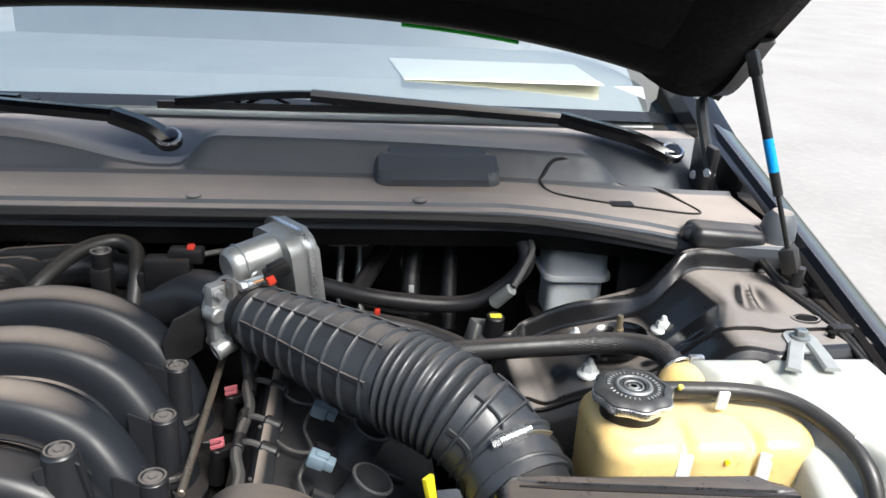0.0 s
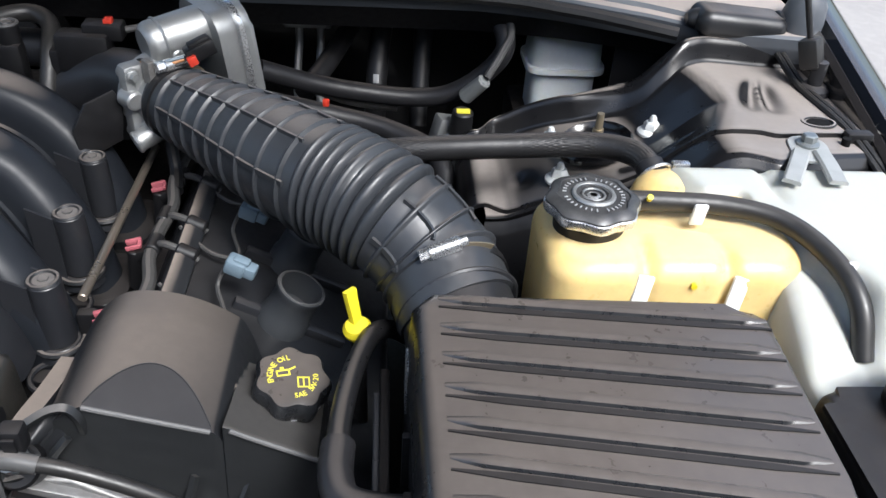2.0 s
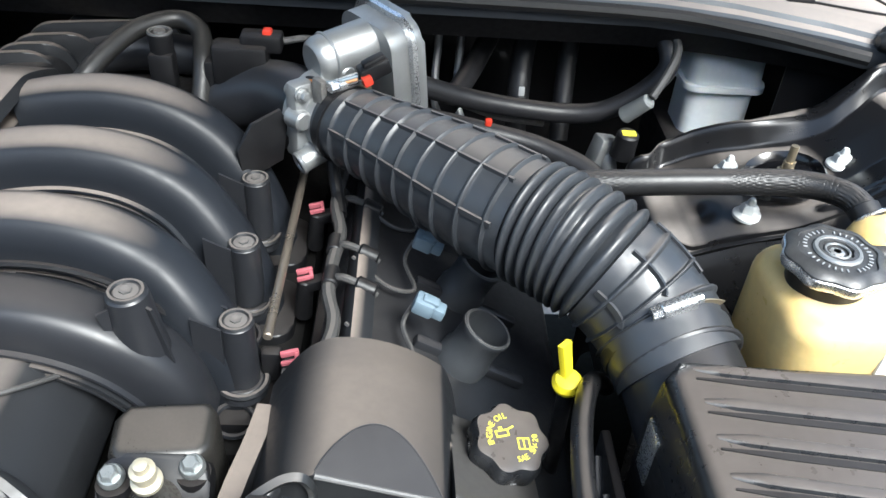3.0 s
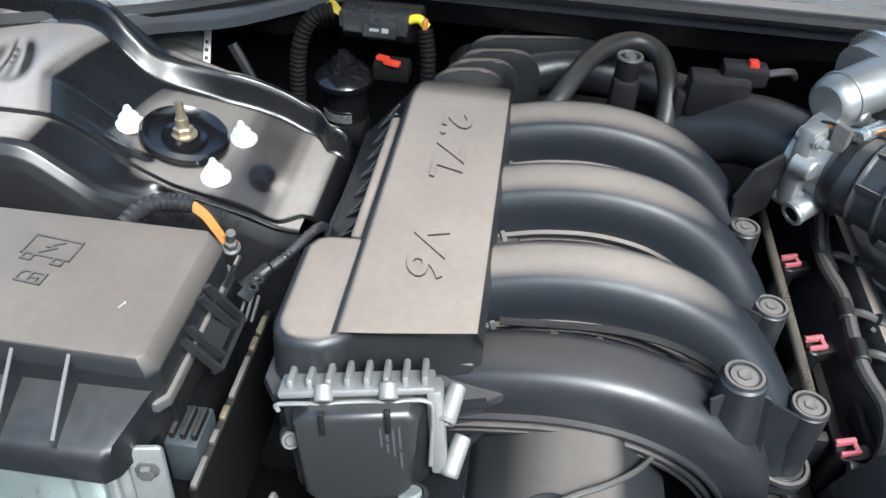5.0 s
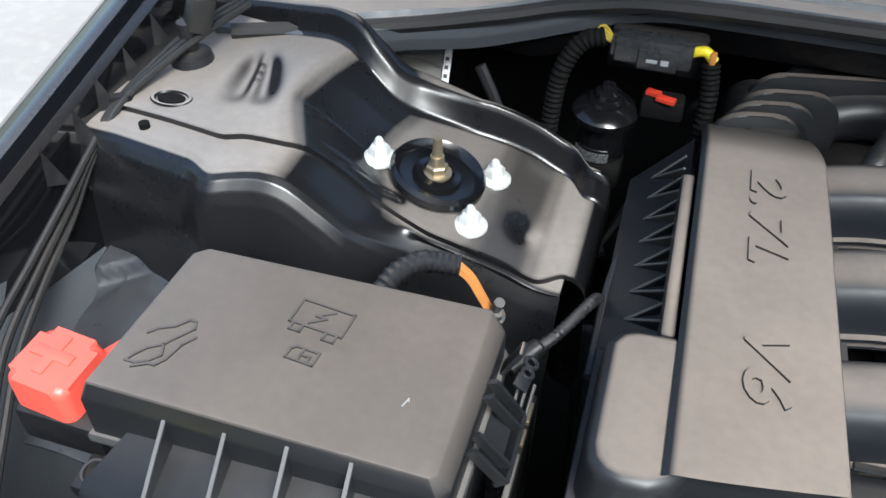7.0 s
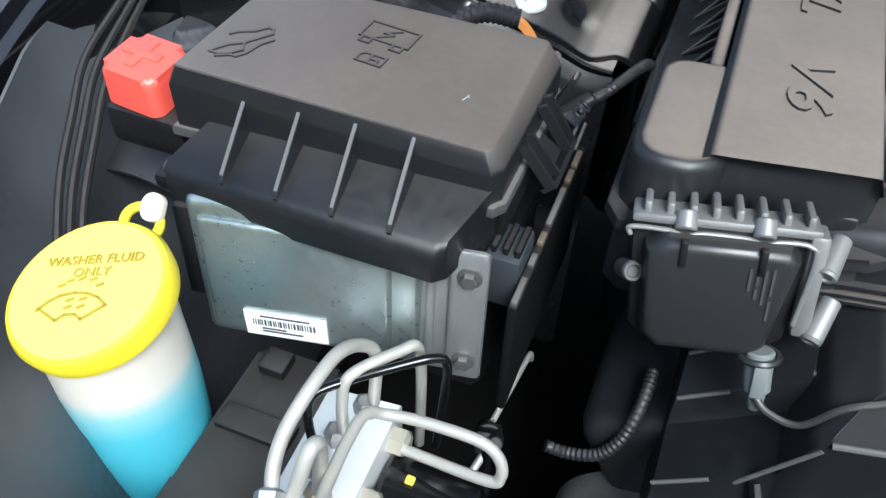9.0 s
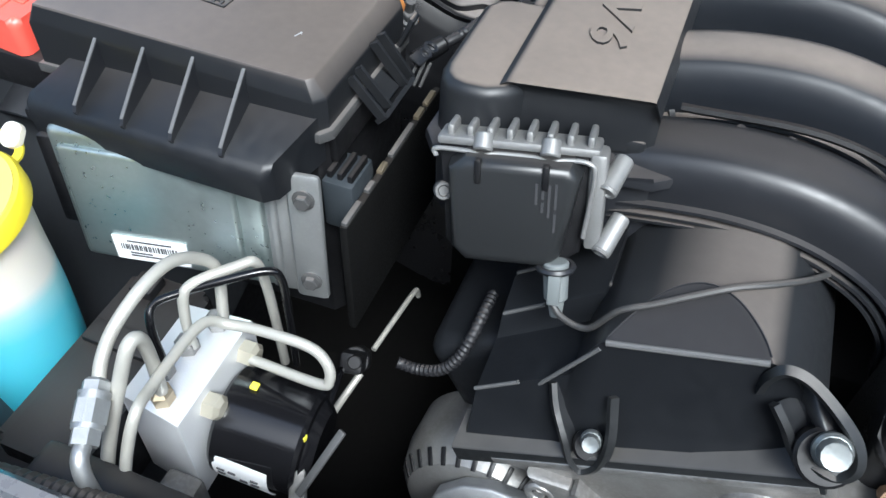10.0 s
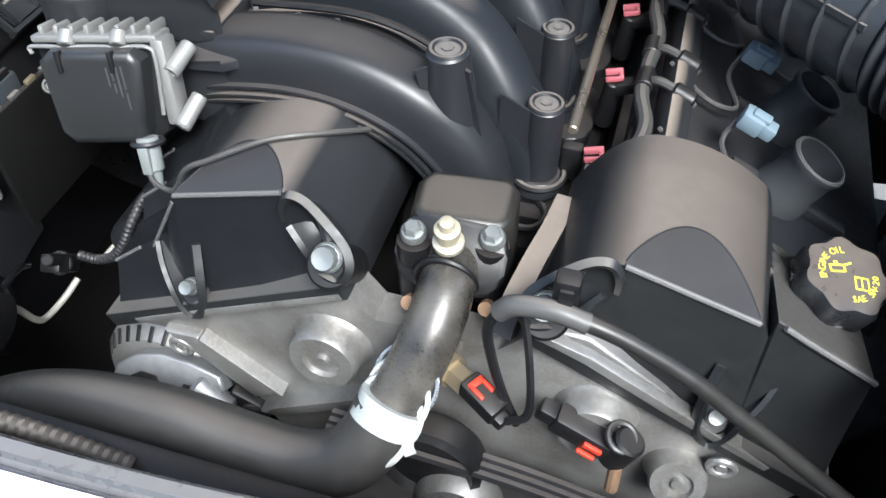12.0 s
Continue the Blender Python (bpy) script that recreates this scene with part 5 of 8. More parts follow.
duct = thing("intake_duct", "black ribbed rubber intake duct with a flexible bellows", "intake duct", (0.27, -0.15, 0.9))
D = [A0 + AX * 0.006, A0.lerp(A1, 0.25) + Vector((0.003, 0.003, 0.004)), A0.lerp(A1, 0.5) + Vector((0.004, 0.004, 0.008)), A0.lerp(A1, 0.74) + Vector((0.016, 0.010, 0.003)), Vector((0.388, -0.246, 0.909)), Vector((0.408, -0.290, 0.887))]
path = smooth_path(D, 120)
even, run, total = [path[0]], 0.0, 0.0
for a, b in zip(path, path[1:]):
    run += (b - a).length
    total += (b - a).length
    if run > 0.0009:
        even.append(b)
        run = 0.0


def duct_radius(s):
    r = 0.039 + 0.014 * ease(0.0, 0.22, s)
    if s < 0.256:
        k = (s - 0.02) % 0.0262
        if s > 0.02:
            r += 0.0036 * math.exp(-((k - 0.0118) / 0.0018) ** 4)
    elif s < 0.337:
        r += 0.0050 * (2 * abs(math.sin((s - 0.256) * math.pi / 0.0100)) ** 0.7 - 1)
    elif s < 0.405:
        k = (s - 0.337) % 0.0225
        r += 0.0036 * math.exp(-((k - 0.013) / 0.0018) ** 4)
    return r


part("shell", sweep(even, lambda i, s: circle(duct_radius(s), 40)), DUCT, duct, smooth=50.0)
for ang in (20, 65, 118, 160):
    for s0, s1 in ((0.03, 0.250), (0.340, 0.388)):
        pts, s = [], 0.0
        for a, b in zip(even, even[1:]):
            s += (b - a).length
            if s0 <= s <= s1:
                d = (b - a).normalized()
                x = d.cross(Vector((0, 0, 1))).normalized()
                y = x.cross(d)
                pts.append(b + (x * math.cos(radians(ang)) + y * math.sin(radians(ang))) * (duct_radius(0.0 if s < 0.155 else s) * 0 + 0.039 + 0.014 * ease(0, 0.22, s) + 0.0018))
        part("long_rib", sweep(pts[::6], lambda i, s: [(-0.0013, -0.004), (0.0013, -0.004), (0.0013, 0.0012), (-0.0013, 0.0012)]), DUCT, duct)


def clamp(parent, p, axis, r, screw, wide=0.011):
    """A band round an axis, its worm screw on the side towards the given place."""
    p, axis = Vector(p), Vector(axis).normalized()
    band = part("hose_clamp", spun([(r, -wide / 2), (r + 0.0012, -wide / 2), (r + 0.0012, wide / 2), (r, wide / 2)], p, axis, 48), BLACK, parent, "worm-drive hose clamp")
    m = frame_on(p, axis)
    near = m.inverted() @ Vector(screw)
    a = math.atan2(near.y, near.x)
    c = m @ Vector((math.cos(a) * (r + 0.006), math.sin(a) * (r + 0.006), 0))
    t = (m.to_3x3() @ Vector((-math.sin(a), math.cos(a), 0))).normalized()
    strip = [p + (m.to_3x3() @ Vector((math.cos(a - 0.12 - 0.09 * k), math.sin(a - 0.12 - 0.09 * k), 0))) * (r + 0.0022) for k in range(9)]
    part("worm_strip", sweep(strip, lambda i, s: [(-wide * 0.42, -0.0006), (wide * 0.42, -0.0006), (wide * 0.42, 0.0006), (-wide * 0.42, 0.0006)], up=axis), BRASS, band, "slotted band end")
    part("screw_housing", joined(cyl(c - t * 0.016, c + t * 0.012, 0.0065, seg=14, bevel=0.001), cyl(c + t * 0.012, c + t * 0.020, 0.0055, seg=6), cyl(c - t * 0.022, c - t * 0.016, 0.004, seg=10)), STEEL, band)
    return band


clamp(duct, A0 + AX * 0.018, AX, 0.0405, A0 + AX * 0.018 + Vector((0, 0, 0.05)), 0.009)

# ---- air filter box ----
airbox = thing("air_filter_box", "black ribbed air filter box with a dusty lid", "air filter box", (0.5, -0.47, 0.75))
LID_OUT = [(0.380, -0.343), (0.60, -0.358), (0.622, -0.362), (0.632, -0.372), (0.622, -0.52), (0.616, -0.60), (0.600, -0.615), (0.384, -0.605), (0.370, -0.595), (0.366, -0.36)]
part("base", prism([(0.50 + (x - 0.5) * 1.03, -0.47 + (y + 0.47) * 1.03) for x, y in LID_OUT], 0.70, 0.905, 0.004), BLACK, airbox, "black lower box")
part("lid", prism([(0.50 + (x - 0.5) * 1.03, -0.47 + (y + 0.47) * 1.03) for x, y in LID_OUT], 0.903, 0.955, 0.012, 0.02, 4), LID_COVER, airbox, "dusty lid")
for k in range(8):
    y = -0.354 - 0.0295 * k
    slant = 0.023 + 0.003 * k
    x0, x1 = 0.384, 0.627 - 0.0022 * k
    rib = bmesh.new()
    n = 24
    rows = []
    for i in range(n + 1):
        t = i / n
        e = min(1.0, min(t, 1 - t) / 0.08)
        x, yy = x0 + (x1 - x0) * t, y - slant * t
        z = 0.9555
        rows.append([rib.verts.new((x, yy + dy * (0.3 + 0.7 * e), z + dz * e)) for dy, dz in ((-0.0062, -0.0015), (-0.0044, 0.0018), (-0.0010, 0.0030), (0.0030, 0.0022), (0.0065, -0.0015))])
    for a, b in zip(rows, rows[1:]):
        for i in range(4):
            rib.faces.new((a[i], a[i + 1], b[i + 1], b[i]))
    part("lid_rib", rib, LID_COVER, airbox, "raised lid rib")
    # black strip lying on the lid paints the shade beside each rib
    part("groove_shade", sweep([Vector((x0 + (x1 - x0) * i / 6, y - slant * i / 6 - 0.0098, 0.9553)) for i in range(7)], lambda i, s: [(-0.0026 * (0.25 if i in (0, 6) else 1), -0.002), (0.0026 * (0.25 if i in (0, 6) else 1), -0.002), (0.0026 * (0.25 if i in (0, 6) else 1), 0.0009), (-0.0026 * (0.25 if i in (0, 6) else 1), 0.0009)]), BLACK, airbox, "black strip drawing the shade of a groove beside the rib")
part("outlet_neck", tube([(0.398, -0.262, 0.896), (0.408, -0.290, 0.886), (0.415, -0.345, 0.874), (0.42, -0.40, 0.865)], 0.0495, 32), PLASTIC, airbox, "outlet neck to the duct")
clamp(airbox, (0.401, -0.266, 0.894), (0.30, -0.92, -0.25), 0.0540, (0.388, -0.268, 0.945), 0.010)
part("neck_ring", ring_torus((0.408, -0.286, 0.888), (0.28, -0.92, -0.25), 0.0525, 0.003, 40, 8), PLASTIC, airbox, "moulded ring on the neck")
part("lid_clip", turned(box((-0.003, -0.012, -0.03), (0.003, 0.012, 0.02), 0.002), pose(0.364, -0.375, 0.895)), STEEL, airbox, "bent wire lid clip")
for k in range(3):
    part("side_rib", box((0.358, -0.44 - 0.05 * k, 0.74), (0.364, -0.434 - 0.05 * k, 0.90), 0.001), BLACK, airbox)

# ---- coolant tank ----
tank = thing("coolant_tank", "yellowed translucent coolant tank beside a milky white chamber", "coolant tank", (0.6, -0.26, 0.80))


def grooved_tank(x0, y0, x1, y1, r, z0, z1, grooves, top_round, lean=0.0):
    """A blown tank: rounded outline, rolled top edge and soft grooves running over front and top."""
    rows = []
    base = rounded(x0, y0, x1, y1, r, 9)
    dense = []
    for a, b in zip(base, base[1:] + base[:1]):
        k = max(1, int(math.dist(a, b) / 0.004))
        dense += [(a[0] + (b[0] - a[0]) * i / k, a[1] + (b[1] - a[1]) * i / k) for i in range(k)]
    cx, cy = (x0 + x1) / 2, (y0 + y1) / 2
    levels = [(0.0, z0)] + [(0.0, z0 + (z1 - top_round - z0) * k / 3) for k in (1, 2, 3)]
    levels += [(top_round * (1 - math.cos(a)), z1 - top_round + top_round * math.sin(a)) for a in (math.pi / 2 * k / 7 for k in range(1, 8))]
    levels += [(top_round + 0.012, z1 + 0.0010), (top_round + 0.026, z1 + 0.0014)]
    bm = bmesh.new()
    for inset, z in levels:
        ring = []
        for x, y in dense:
            dx, dy = x - cx, y - cy
            hx, hy = (x1 - x0) / 2, (y1 - y0) / 2
            px, py = cx + dx * (1 - min(inset / hx, 0.8)), cy + dy * (1 - min(inset / hy, 0.8))
            g = sum(math.exp(-((px - gx) / 0.0065) ** 2) for gx in grooves)
            py += 0.0055 * g * (1 if dy < 0 else -1) * min(1.0, abs(dy) / hy)
            ring.append(bm.verts.new((px, py, z - 0.005 * g * (1 if z > z1 - top_round * 0.6 else 0.4) + lean * (px - cx))))
        rows.append(ring)
    for a, b in zip(rows, rows[1:]):
        for i in range(len(a)):
            j = (i + 1) % len(a)
            bm.faces.new((a[i], a[j], b[j], b[i]))
    bm.faces.new(rows[-1])
    return bm


part("pressure_chamber", grooved_tank(0.476, -0.316, 0.694, -0.193, 0.030, 0.80, 0.958, (0.556, 0.624), 0.020, 0.02), YELLOW, tank, "yellowed pressure chamber", smooth=60.0)
part("inlet_dome", spun([(0.034, 0.0), (0.034, 0.02), (0.030, 0.034), (0.020, 0.044), (0.006, 0.048)], (0.610, -0.175, 0.912), (0, 0, 1), 28), YELLOW, tank, "yellow inlet dome")
HOSE_RUN = ((-0.46, 0.722), (-0.372, 0.718), (-0.345, 0.715), (-0.305, 0.703), (-0.268, 0.677), (-0.250, 0.640), (-0.15, 0.60))


def overflow_at(u, v):
    """The milky chamber: a flat top behind the hose, a hollow along it and a lower nose in front."""
    k, m = (max(0.0, min(1.0, (t - 0.06) / 0.88)) for t in (u, v))
    x, y = 0.600 + 0.238 * k, -0.462 + 0.312 * m
    aside = x - lerp_table(HOSE_RUN, y)
    nose = lerp_table(((-0.462, 0.880), (-0.42, 0.900), (-0.39, 0.908), (-0.36, 0.926), (-0.32, 0.944), (-0.28, 0.951), (-0.15, 0.953)), y)
    top = 0.9655 - 0.050 * ease(-0.345, -0.392, y) - 0.02 * ease(-0.40, -0.46, y)
    z = nose + (top - nose) * ease(-0.004, 0.016, aside)
    z -= 0.009 * math.exp(-((aside - 0.002) / 0.011) ** 2) * ease(-0.40, -0.35, y) * (1 - ease(-0.262, -0.245, y))
    z -= 0.005 * math.exp(-((x - 0.700) / 0.006) ** 2) * ease(-0.24, -0.20, y)
    z -= 0.13 * ease(-0.205, -0.225, y) * ease(0.672, 0.655, x)
    left = 0.600 + 0.062 * ease(-0.20, -0.23, y) - 0.012 * ease(-0.36, -0.42, y)
    e = min(x - left, 0.838 - x - 0.05 * ease(-0.36, -0.46, y), y + 0.462, -0.150 - y)
    z -= 0.030 * (1 - math.sqrt(max(0.0, 1 - max(0.0, 1 - max(0.0, e) / 0.026) ** 2)))
    wall = max(0.0, 0.06 - min(u, v, 1 - u, 1 - v)) / 0.06
    return Vector((x, y, z - 0.16 * wall))


part("overflow_chamber", sheet(overflow_at, 84, 100, 0), WHITE_TANK, tank, "milky white overflow chamber", smooth=60.0)
for x0, dx in ((0.552, 0.010), (0.632, 0.014)):
    part("level_tab", turned(box((-0.007, -0.002, -0.026), (0.007, 0.002, 0.022), 0.0015), pose(x0, -0.316, 0.925, -8, 8, 0)), LABEL, tank, "pale moulded tab")
part("level_dot", cyl((0.594, -0.314, 0.940), (0.594, -0.3185, 0.940), 0.0026), YELLOW_CAP, tank, "yellow paint dot")
cap = part("pressure_cap", joined(spun([(0.030, 0.0), (0.0305, 0.010), (0.031, 0.016)], (0.517, -0.254, 0.950), (0, 0, 1), 36)), BLACK, tank, "black cap skirt")
top = spun([(0.036, 0.0), (0.0385, 0.004), (0.0385, 0.010), (0.035, 0.0135), (0.030, 0.0145), (0.0295, 0.013), (0.018, 0.013), (0.0175, 0.0150), (0.012, 0.0155), (0.0115, 0.013), (0.007, 0.0125), (0.003, 0.014)], (0.517, -0.254, 0.972), (0, 0, 1), 48, 8, 0.045)
part("cap_top", top, material("worn_cap_top", (0.05, 0.05, 0.052), 0.4, metal=0.4, stain=0.5, stain_scale=60, stain_colour=(0.16, 0.16, 0.16)), cap, "eight-sided cap top")
part("cap_rim", spun([(0.0385, -0.002), (0.0398, 0.002), (0.0396, 0.006), (0.0375, 0.0075), (0.0365, 0.006)], (0.517, -0.254, 0.9735), (0, 0, 1), 48, 8, 0.045), STEEL, cap, "bright crimped rim")
part("cap_disc", joined(ring_torus((0.517, -0.254, 0.9862), (0, 0, 1), 0.0165, 0.0022, 32, 6), ring_torus((0.517, -0.254, 0.986), (0, 0, 1), 0.0092, 0.0010, 28, 6), spun([(0.006, 0), (0.004, 0.0012)], (0.517, -0.254, 0.9848), (0, 0, 1), 20)), ALU, cap, "pressed bright rings")
bars = bmesh.new()
for k in range(34):
    if k % 9 == 8:
        continue
    a = 2 * math.pi * k / 34
    b = box((-0.0016, -0.0005, -0.0004), (0.0016, 0.0005, 0.0004), 0)
    c = Vector((0.517 + 0.0245 * math.cos(a), -0.254 + 0.0245 * math.sin(a), 0.9862))
    bars = joined(bars, turned(b, Matrix.Translation(c) @ Matrix.Rotation(a, 4, "Z")))
part("cap_print", bars, GREY_INK, cap, "ring of worn white print")
over = thing("overflow_hose", "black rubber overflow hose lying over the coolant tank", "hose", (0.62, -0.26, 0.97))
part("hose", tube([(0.545, -0.243, 0.974), (0.58, -0.245, 0.975), (0.635, -0.249, 0.974), (0.678, -0.267, 0.972), (0.705, -0.305, 0.964), (0.717, -0.345, 0.948), (0.719, -0.374, 0.912)], 0.0088, 16), HOSE, over)
part("yellow_dot", cyl((0.565, -0.253, 0.982), (0.565, -0.2555, 0.9855), 0.0026), YELLOW_CAP, over, "yellow paint dot")
for p in ((0.607, -0.262, 0.972), (0.716, -0.318, 0.956)):
    part("hose_tab", turned(box((-0.006, -0.002, -0.010), (0.006, 0.002, 0.012), 0.0015), pose(*p, 10, 0, 0)), LABEL, over, "pale retaining tab")
bracket = thing("tank_bracket", "bright zinc strap holding the coolant tank", "bracket", (0.75, -0.15, 0.96))
STRAP = material("dull_zinc_strap", (0.40, 0.41, 0.40), 0.5, metal=0.35, stain=0.4, stain_scale=40)
part("strap", turned(prism(rounded(-0.019, -0.030, 0.019, 0.018, 0.014), -0.0015, 0.0015, 0.001), pose(0.757, -0.136, 0.9725, 2, 0, -10)), STRAP, bracket, "rounded strap head")
for x0, x1 in ((0.744, 0.712), (0.764, 0.757)):
    part("strap_leg", sweep(smooth_path([(x0, -0.150, 0.974), (x0 + (x1 - x0) * 0.45, -0.175, 0.974), (x1, -0.205, 0.972)], 6), lambda i, s: [(-0.0085, -0.0012), (0.0085, -0.0012), (0.0085, 0.0012), (0.0065, 0.0032), (-0.0065, 0.0032), (-0.0085, 0.0012)]), STRAP, bracket, "beaded strap leg")
part("bolt", hex_head((0.757, -0.134, 0.974), (0, 0, 1), 0.0075, 0.011, 1.5), NUT, bracket, "flanged bolt")

reservoir = thing("steering_reservoir", "black steering fluid reservoir with a printed round cap", "fluid reservoir", (0.73, -0.47, 0.85))
part("bowl", prism(rounded(0.655, -0.56, 0.80, -0.412, 0.018), 0.80, 0.925, 0.010, 0.03, 4), BLACK, reservoir)
part("cap", spun([(0.033, 0), (0.034, 0.020), (0.030, 0.026), (0.010, 0.027)], (0.733, -0.440, 0.923), (0, 0, 1), 40, 12, 0.03), BLACK, reservoir, "ribbed black cap")
bars = bmesh.new()
for k in range(22):
    a = 2 * math.pi * k / 22
    bars = joined(bars, turned(box((-0.003, -0.0012, 0), (0.003, 0.0012, 0.0008), 0), Matrix.Translation((0.733 + 0.022 * math.cos(a), -0.440 + 0.022 * math.sin(a), 0.9490)) @ Matrix.Rotation(a, 4, "Z")))
part("cap_print", bars, LABEL, reservoir, "ring of white print")

# ---- hoses and pipes behind the duct ----
def braided(points, r, weave=22, pitch=0.034):
    """A hose in a knitted sleeve: two sets of strands wound crosswise."""
    path = smooth_path(points, 40)
    even, run = [path[0]], 0.0
    for a, b in zip(path, path[1:]):
        run += (b - a).length
        if run >= 0.0009:
            even.append(b)
            run = 0.0

    def cut(i, s):
        out = []
        for k in range(88):
            a = 2 * math.pi * k / 88
            turn = 2 * math.pi * s / pitch
            strand = max(abs(math.sin(weave / 2 * (a + turn))), abs(math.sin(weave / 2 * (a - turn))))
            q = r - 0.0006 + 0.0007 * strand
            out.append((q * math.cos(a), q * math.sin(a)))
        return out

    return sweep(even, cut)


braid = thing("coolant_hose", "braided black coolant hose running to the tank", "hose", (0.48, -0.1, 0.93))
part("hose", braided([(0.27, -0.06, 0.90), (0.33, -0.092, 0.930), (0.40, -0.098, 0.940), (0.49, -0.097, 0.945), (0.555, -0.104, 0.951), (0.590, -0.125, 0.954), (0.604, -0.150, 0.948)], 0.0128), BRAID, braid)
part("hose_end", cyl((0.600, -0.140, 0.952), (0.609, -0.170, 0.936), 0.0142, 0.0142, 20, 0.001), RUBBER, braid, "plain rubber end")
part("spring_clip", joined(ring_torus((0.604, -0.152, 0.947), (0.3, -0.8, -0.4), 0.0160, 0.0018, 24, 6), box((0.622, -0.148, 0.948), (0.640, -0.140, 0.957), 0.002)), STEEL, braid, "spring clip")
master = thing("brake_fluid_reservoir", "frosted white brake fluid reservoir below the cowl", "fluid reservoir", (0.58, 0.22, 0.85))
part("tank", joined(prism(rounded(0.541, 0.190, 0.628, 0.262, 0.016), 0.835, 0.902, 0.004), prism(rounded(0.536, 0.185, 0.633, 0.267, 0.018), 0.906, 0.955, 0.008, 0.06)), FROST, master)
part("seam", prism(rounded(0.531, 0.180, 0.638, 0.272, 0.02), 0.900, 0.908, 0.002), FROST, master, "moulded seam flange")
part("mount", box((0.52, 0.18, 0.74), (0.65, 0.30, 0.836), 0.012), BLACK, master)
heater = thing("heater_hoses", "black heater hoses and pipes along the firewall", "hoses", (0.35, 0.2, 0.86))
part("long_hose", tube([(0.19, 0.115, 0.925), (0.25, 0.145, 0.895), (0.31, 0.16, 0.878), (0.38, 0.165, 0.870), (0.43, 0.16, 0.880), (0.475, 0.155, 0.915), (0.495, 0.16, 0.95), (0.48, 0.20, 0.985)], 0.0125, 14), RUBBER, heater)
part("second_hose", tube([(0.20, 0.09, 0.895), (0.28, 0.11, 0.868), (0.35, 0.10, 0.855), (0.41, 0.06, 0.84), (0.42, 0.0, 0.80)], 0.013, 14), RUBBER, heater)
part("upright_hose", tube([(0.345, 0.30, 0.96), (0.335, 0.27, 0.90), (0.33, 0.23, 0.83), (0.33, 0.20, 0.76)], 0.015, 14), RUBBER, heater)
part("cross_hose", tube([(0.305, 0.33, 0.925), (0.27, 0.26, 0.885), (0.235, 0.19, 0.86)], 0.014, 14), RUBBER, heater)
part("upright_hose", tube([(0.40, 0.30, 0.98), (0.395, 0.27, 0.90), (0.39, 0.22, 0.80)], 0.013, 12), RUBBER, heater)
for x in (0.222, 0.252):
    part("metal_pipe", tube([(x, 0.295, 0.915), (x, 0.290, 0.890), (x - 0.002, 0.275, 0.860), (x, 0.24, 0.83), (x + 0.02, 0.20, 0.80)], 0.0055, 10), ALU, heater, "bare aluminium pipe")
part("pipe_block", joined(box((0.201, 0.285, 0.912), (0.268, 0.305, 0.930), 0.004), cyl((0.214, 0.280, 0.921), (0.214, 0.286, 0.921), 0.006, seg=12), cyl((0.256, 0.280, 0.921), (0.256, 0.286, 0.921), 0.006, seg=12)), ALU, heater, "cast pipe block")
part("pipe", tube([(0.25, 0.20, 0.86), (0.30, 0.185, 0.852), (0.36, 0.185, 0.845)], 0.006, 10), ALU_DIRTY, heater, "aluminium pipe")
part("red_tag", box((0.270, 0.057, 0.905), (0.278, 0.064, 0.914), 0.002), RED_CLIP, heater, "small red clip")
part("white_mark", turned(box((-0.004, -0.001, -0.006), (0.004, 0.001, 0.006), 0.001), pose(0.331, 0.215, 0.872, -20, 0, 0)), GREY_INK, heater, "white paint tick")
for p, ax in (((0.31, 0.335, 0.93), (0.3, -0.9, 0)), ((0.345, 0.295, 0.955), (0, -0.3, 1)), ((0.395, 0.285, 0.93), (0, -0.3, 1))):
    part("hose_clip", ring_torus(p, ax, 0.0165, 0.002, 20, 6), GREY_TAPE, heater)
valve = thing("service_port", "aluminium air conditioning port with a black cap", "service port", (0.42, 0.09, 0.85))
part("pipe", tube([(0.44, 0.07, 0.74), (0.435, 0.075, 0.80), (0.425, 0.085, 0.85), (0.418, 0.10, 0.875)], 0.010, 14), ALU, valve)
part("block", turned(box((-0.014, -0.012, -0.018), (0.014, 0.012, 0.018), 0.004), pose(0.418, 0.092, 0.862, 0, 15, 20)), ALU, valve, "cast port block")
part("cap", joined(cyl((0.436, 0.075, 0.865), (0.438, 0.072, 0.898), 0.0145, 0.013, 20, 0.002)), BLACK, valve, "black screw cap")
part("cap_mark", box((0.430, 0.066, 0.8975), (0.446, 0.076, 0.8992), 0), YELLOW_INK, valve, "yellow print on the cap")
part("switch", turned(cyl((0, 0, -0.02), (0, 0, 0.022), 0.0105, 0.009, 18, 0.002), pose(0.455, 0.12, 0.905, 25, 35, 0)), GREY_CONN, valve, "grey pressure switch")
part("switch_wire", tube([(0.468, 0.11, 0.925), (0.487, 0.13, 0.95), (0.50, 0.16, 0.97), (0.48, 0.2, 1.0)], 0.005, 8), GREY_TAPE, valve)

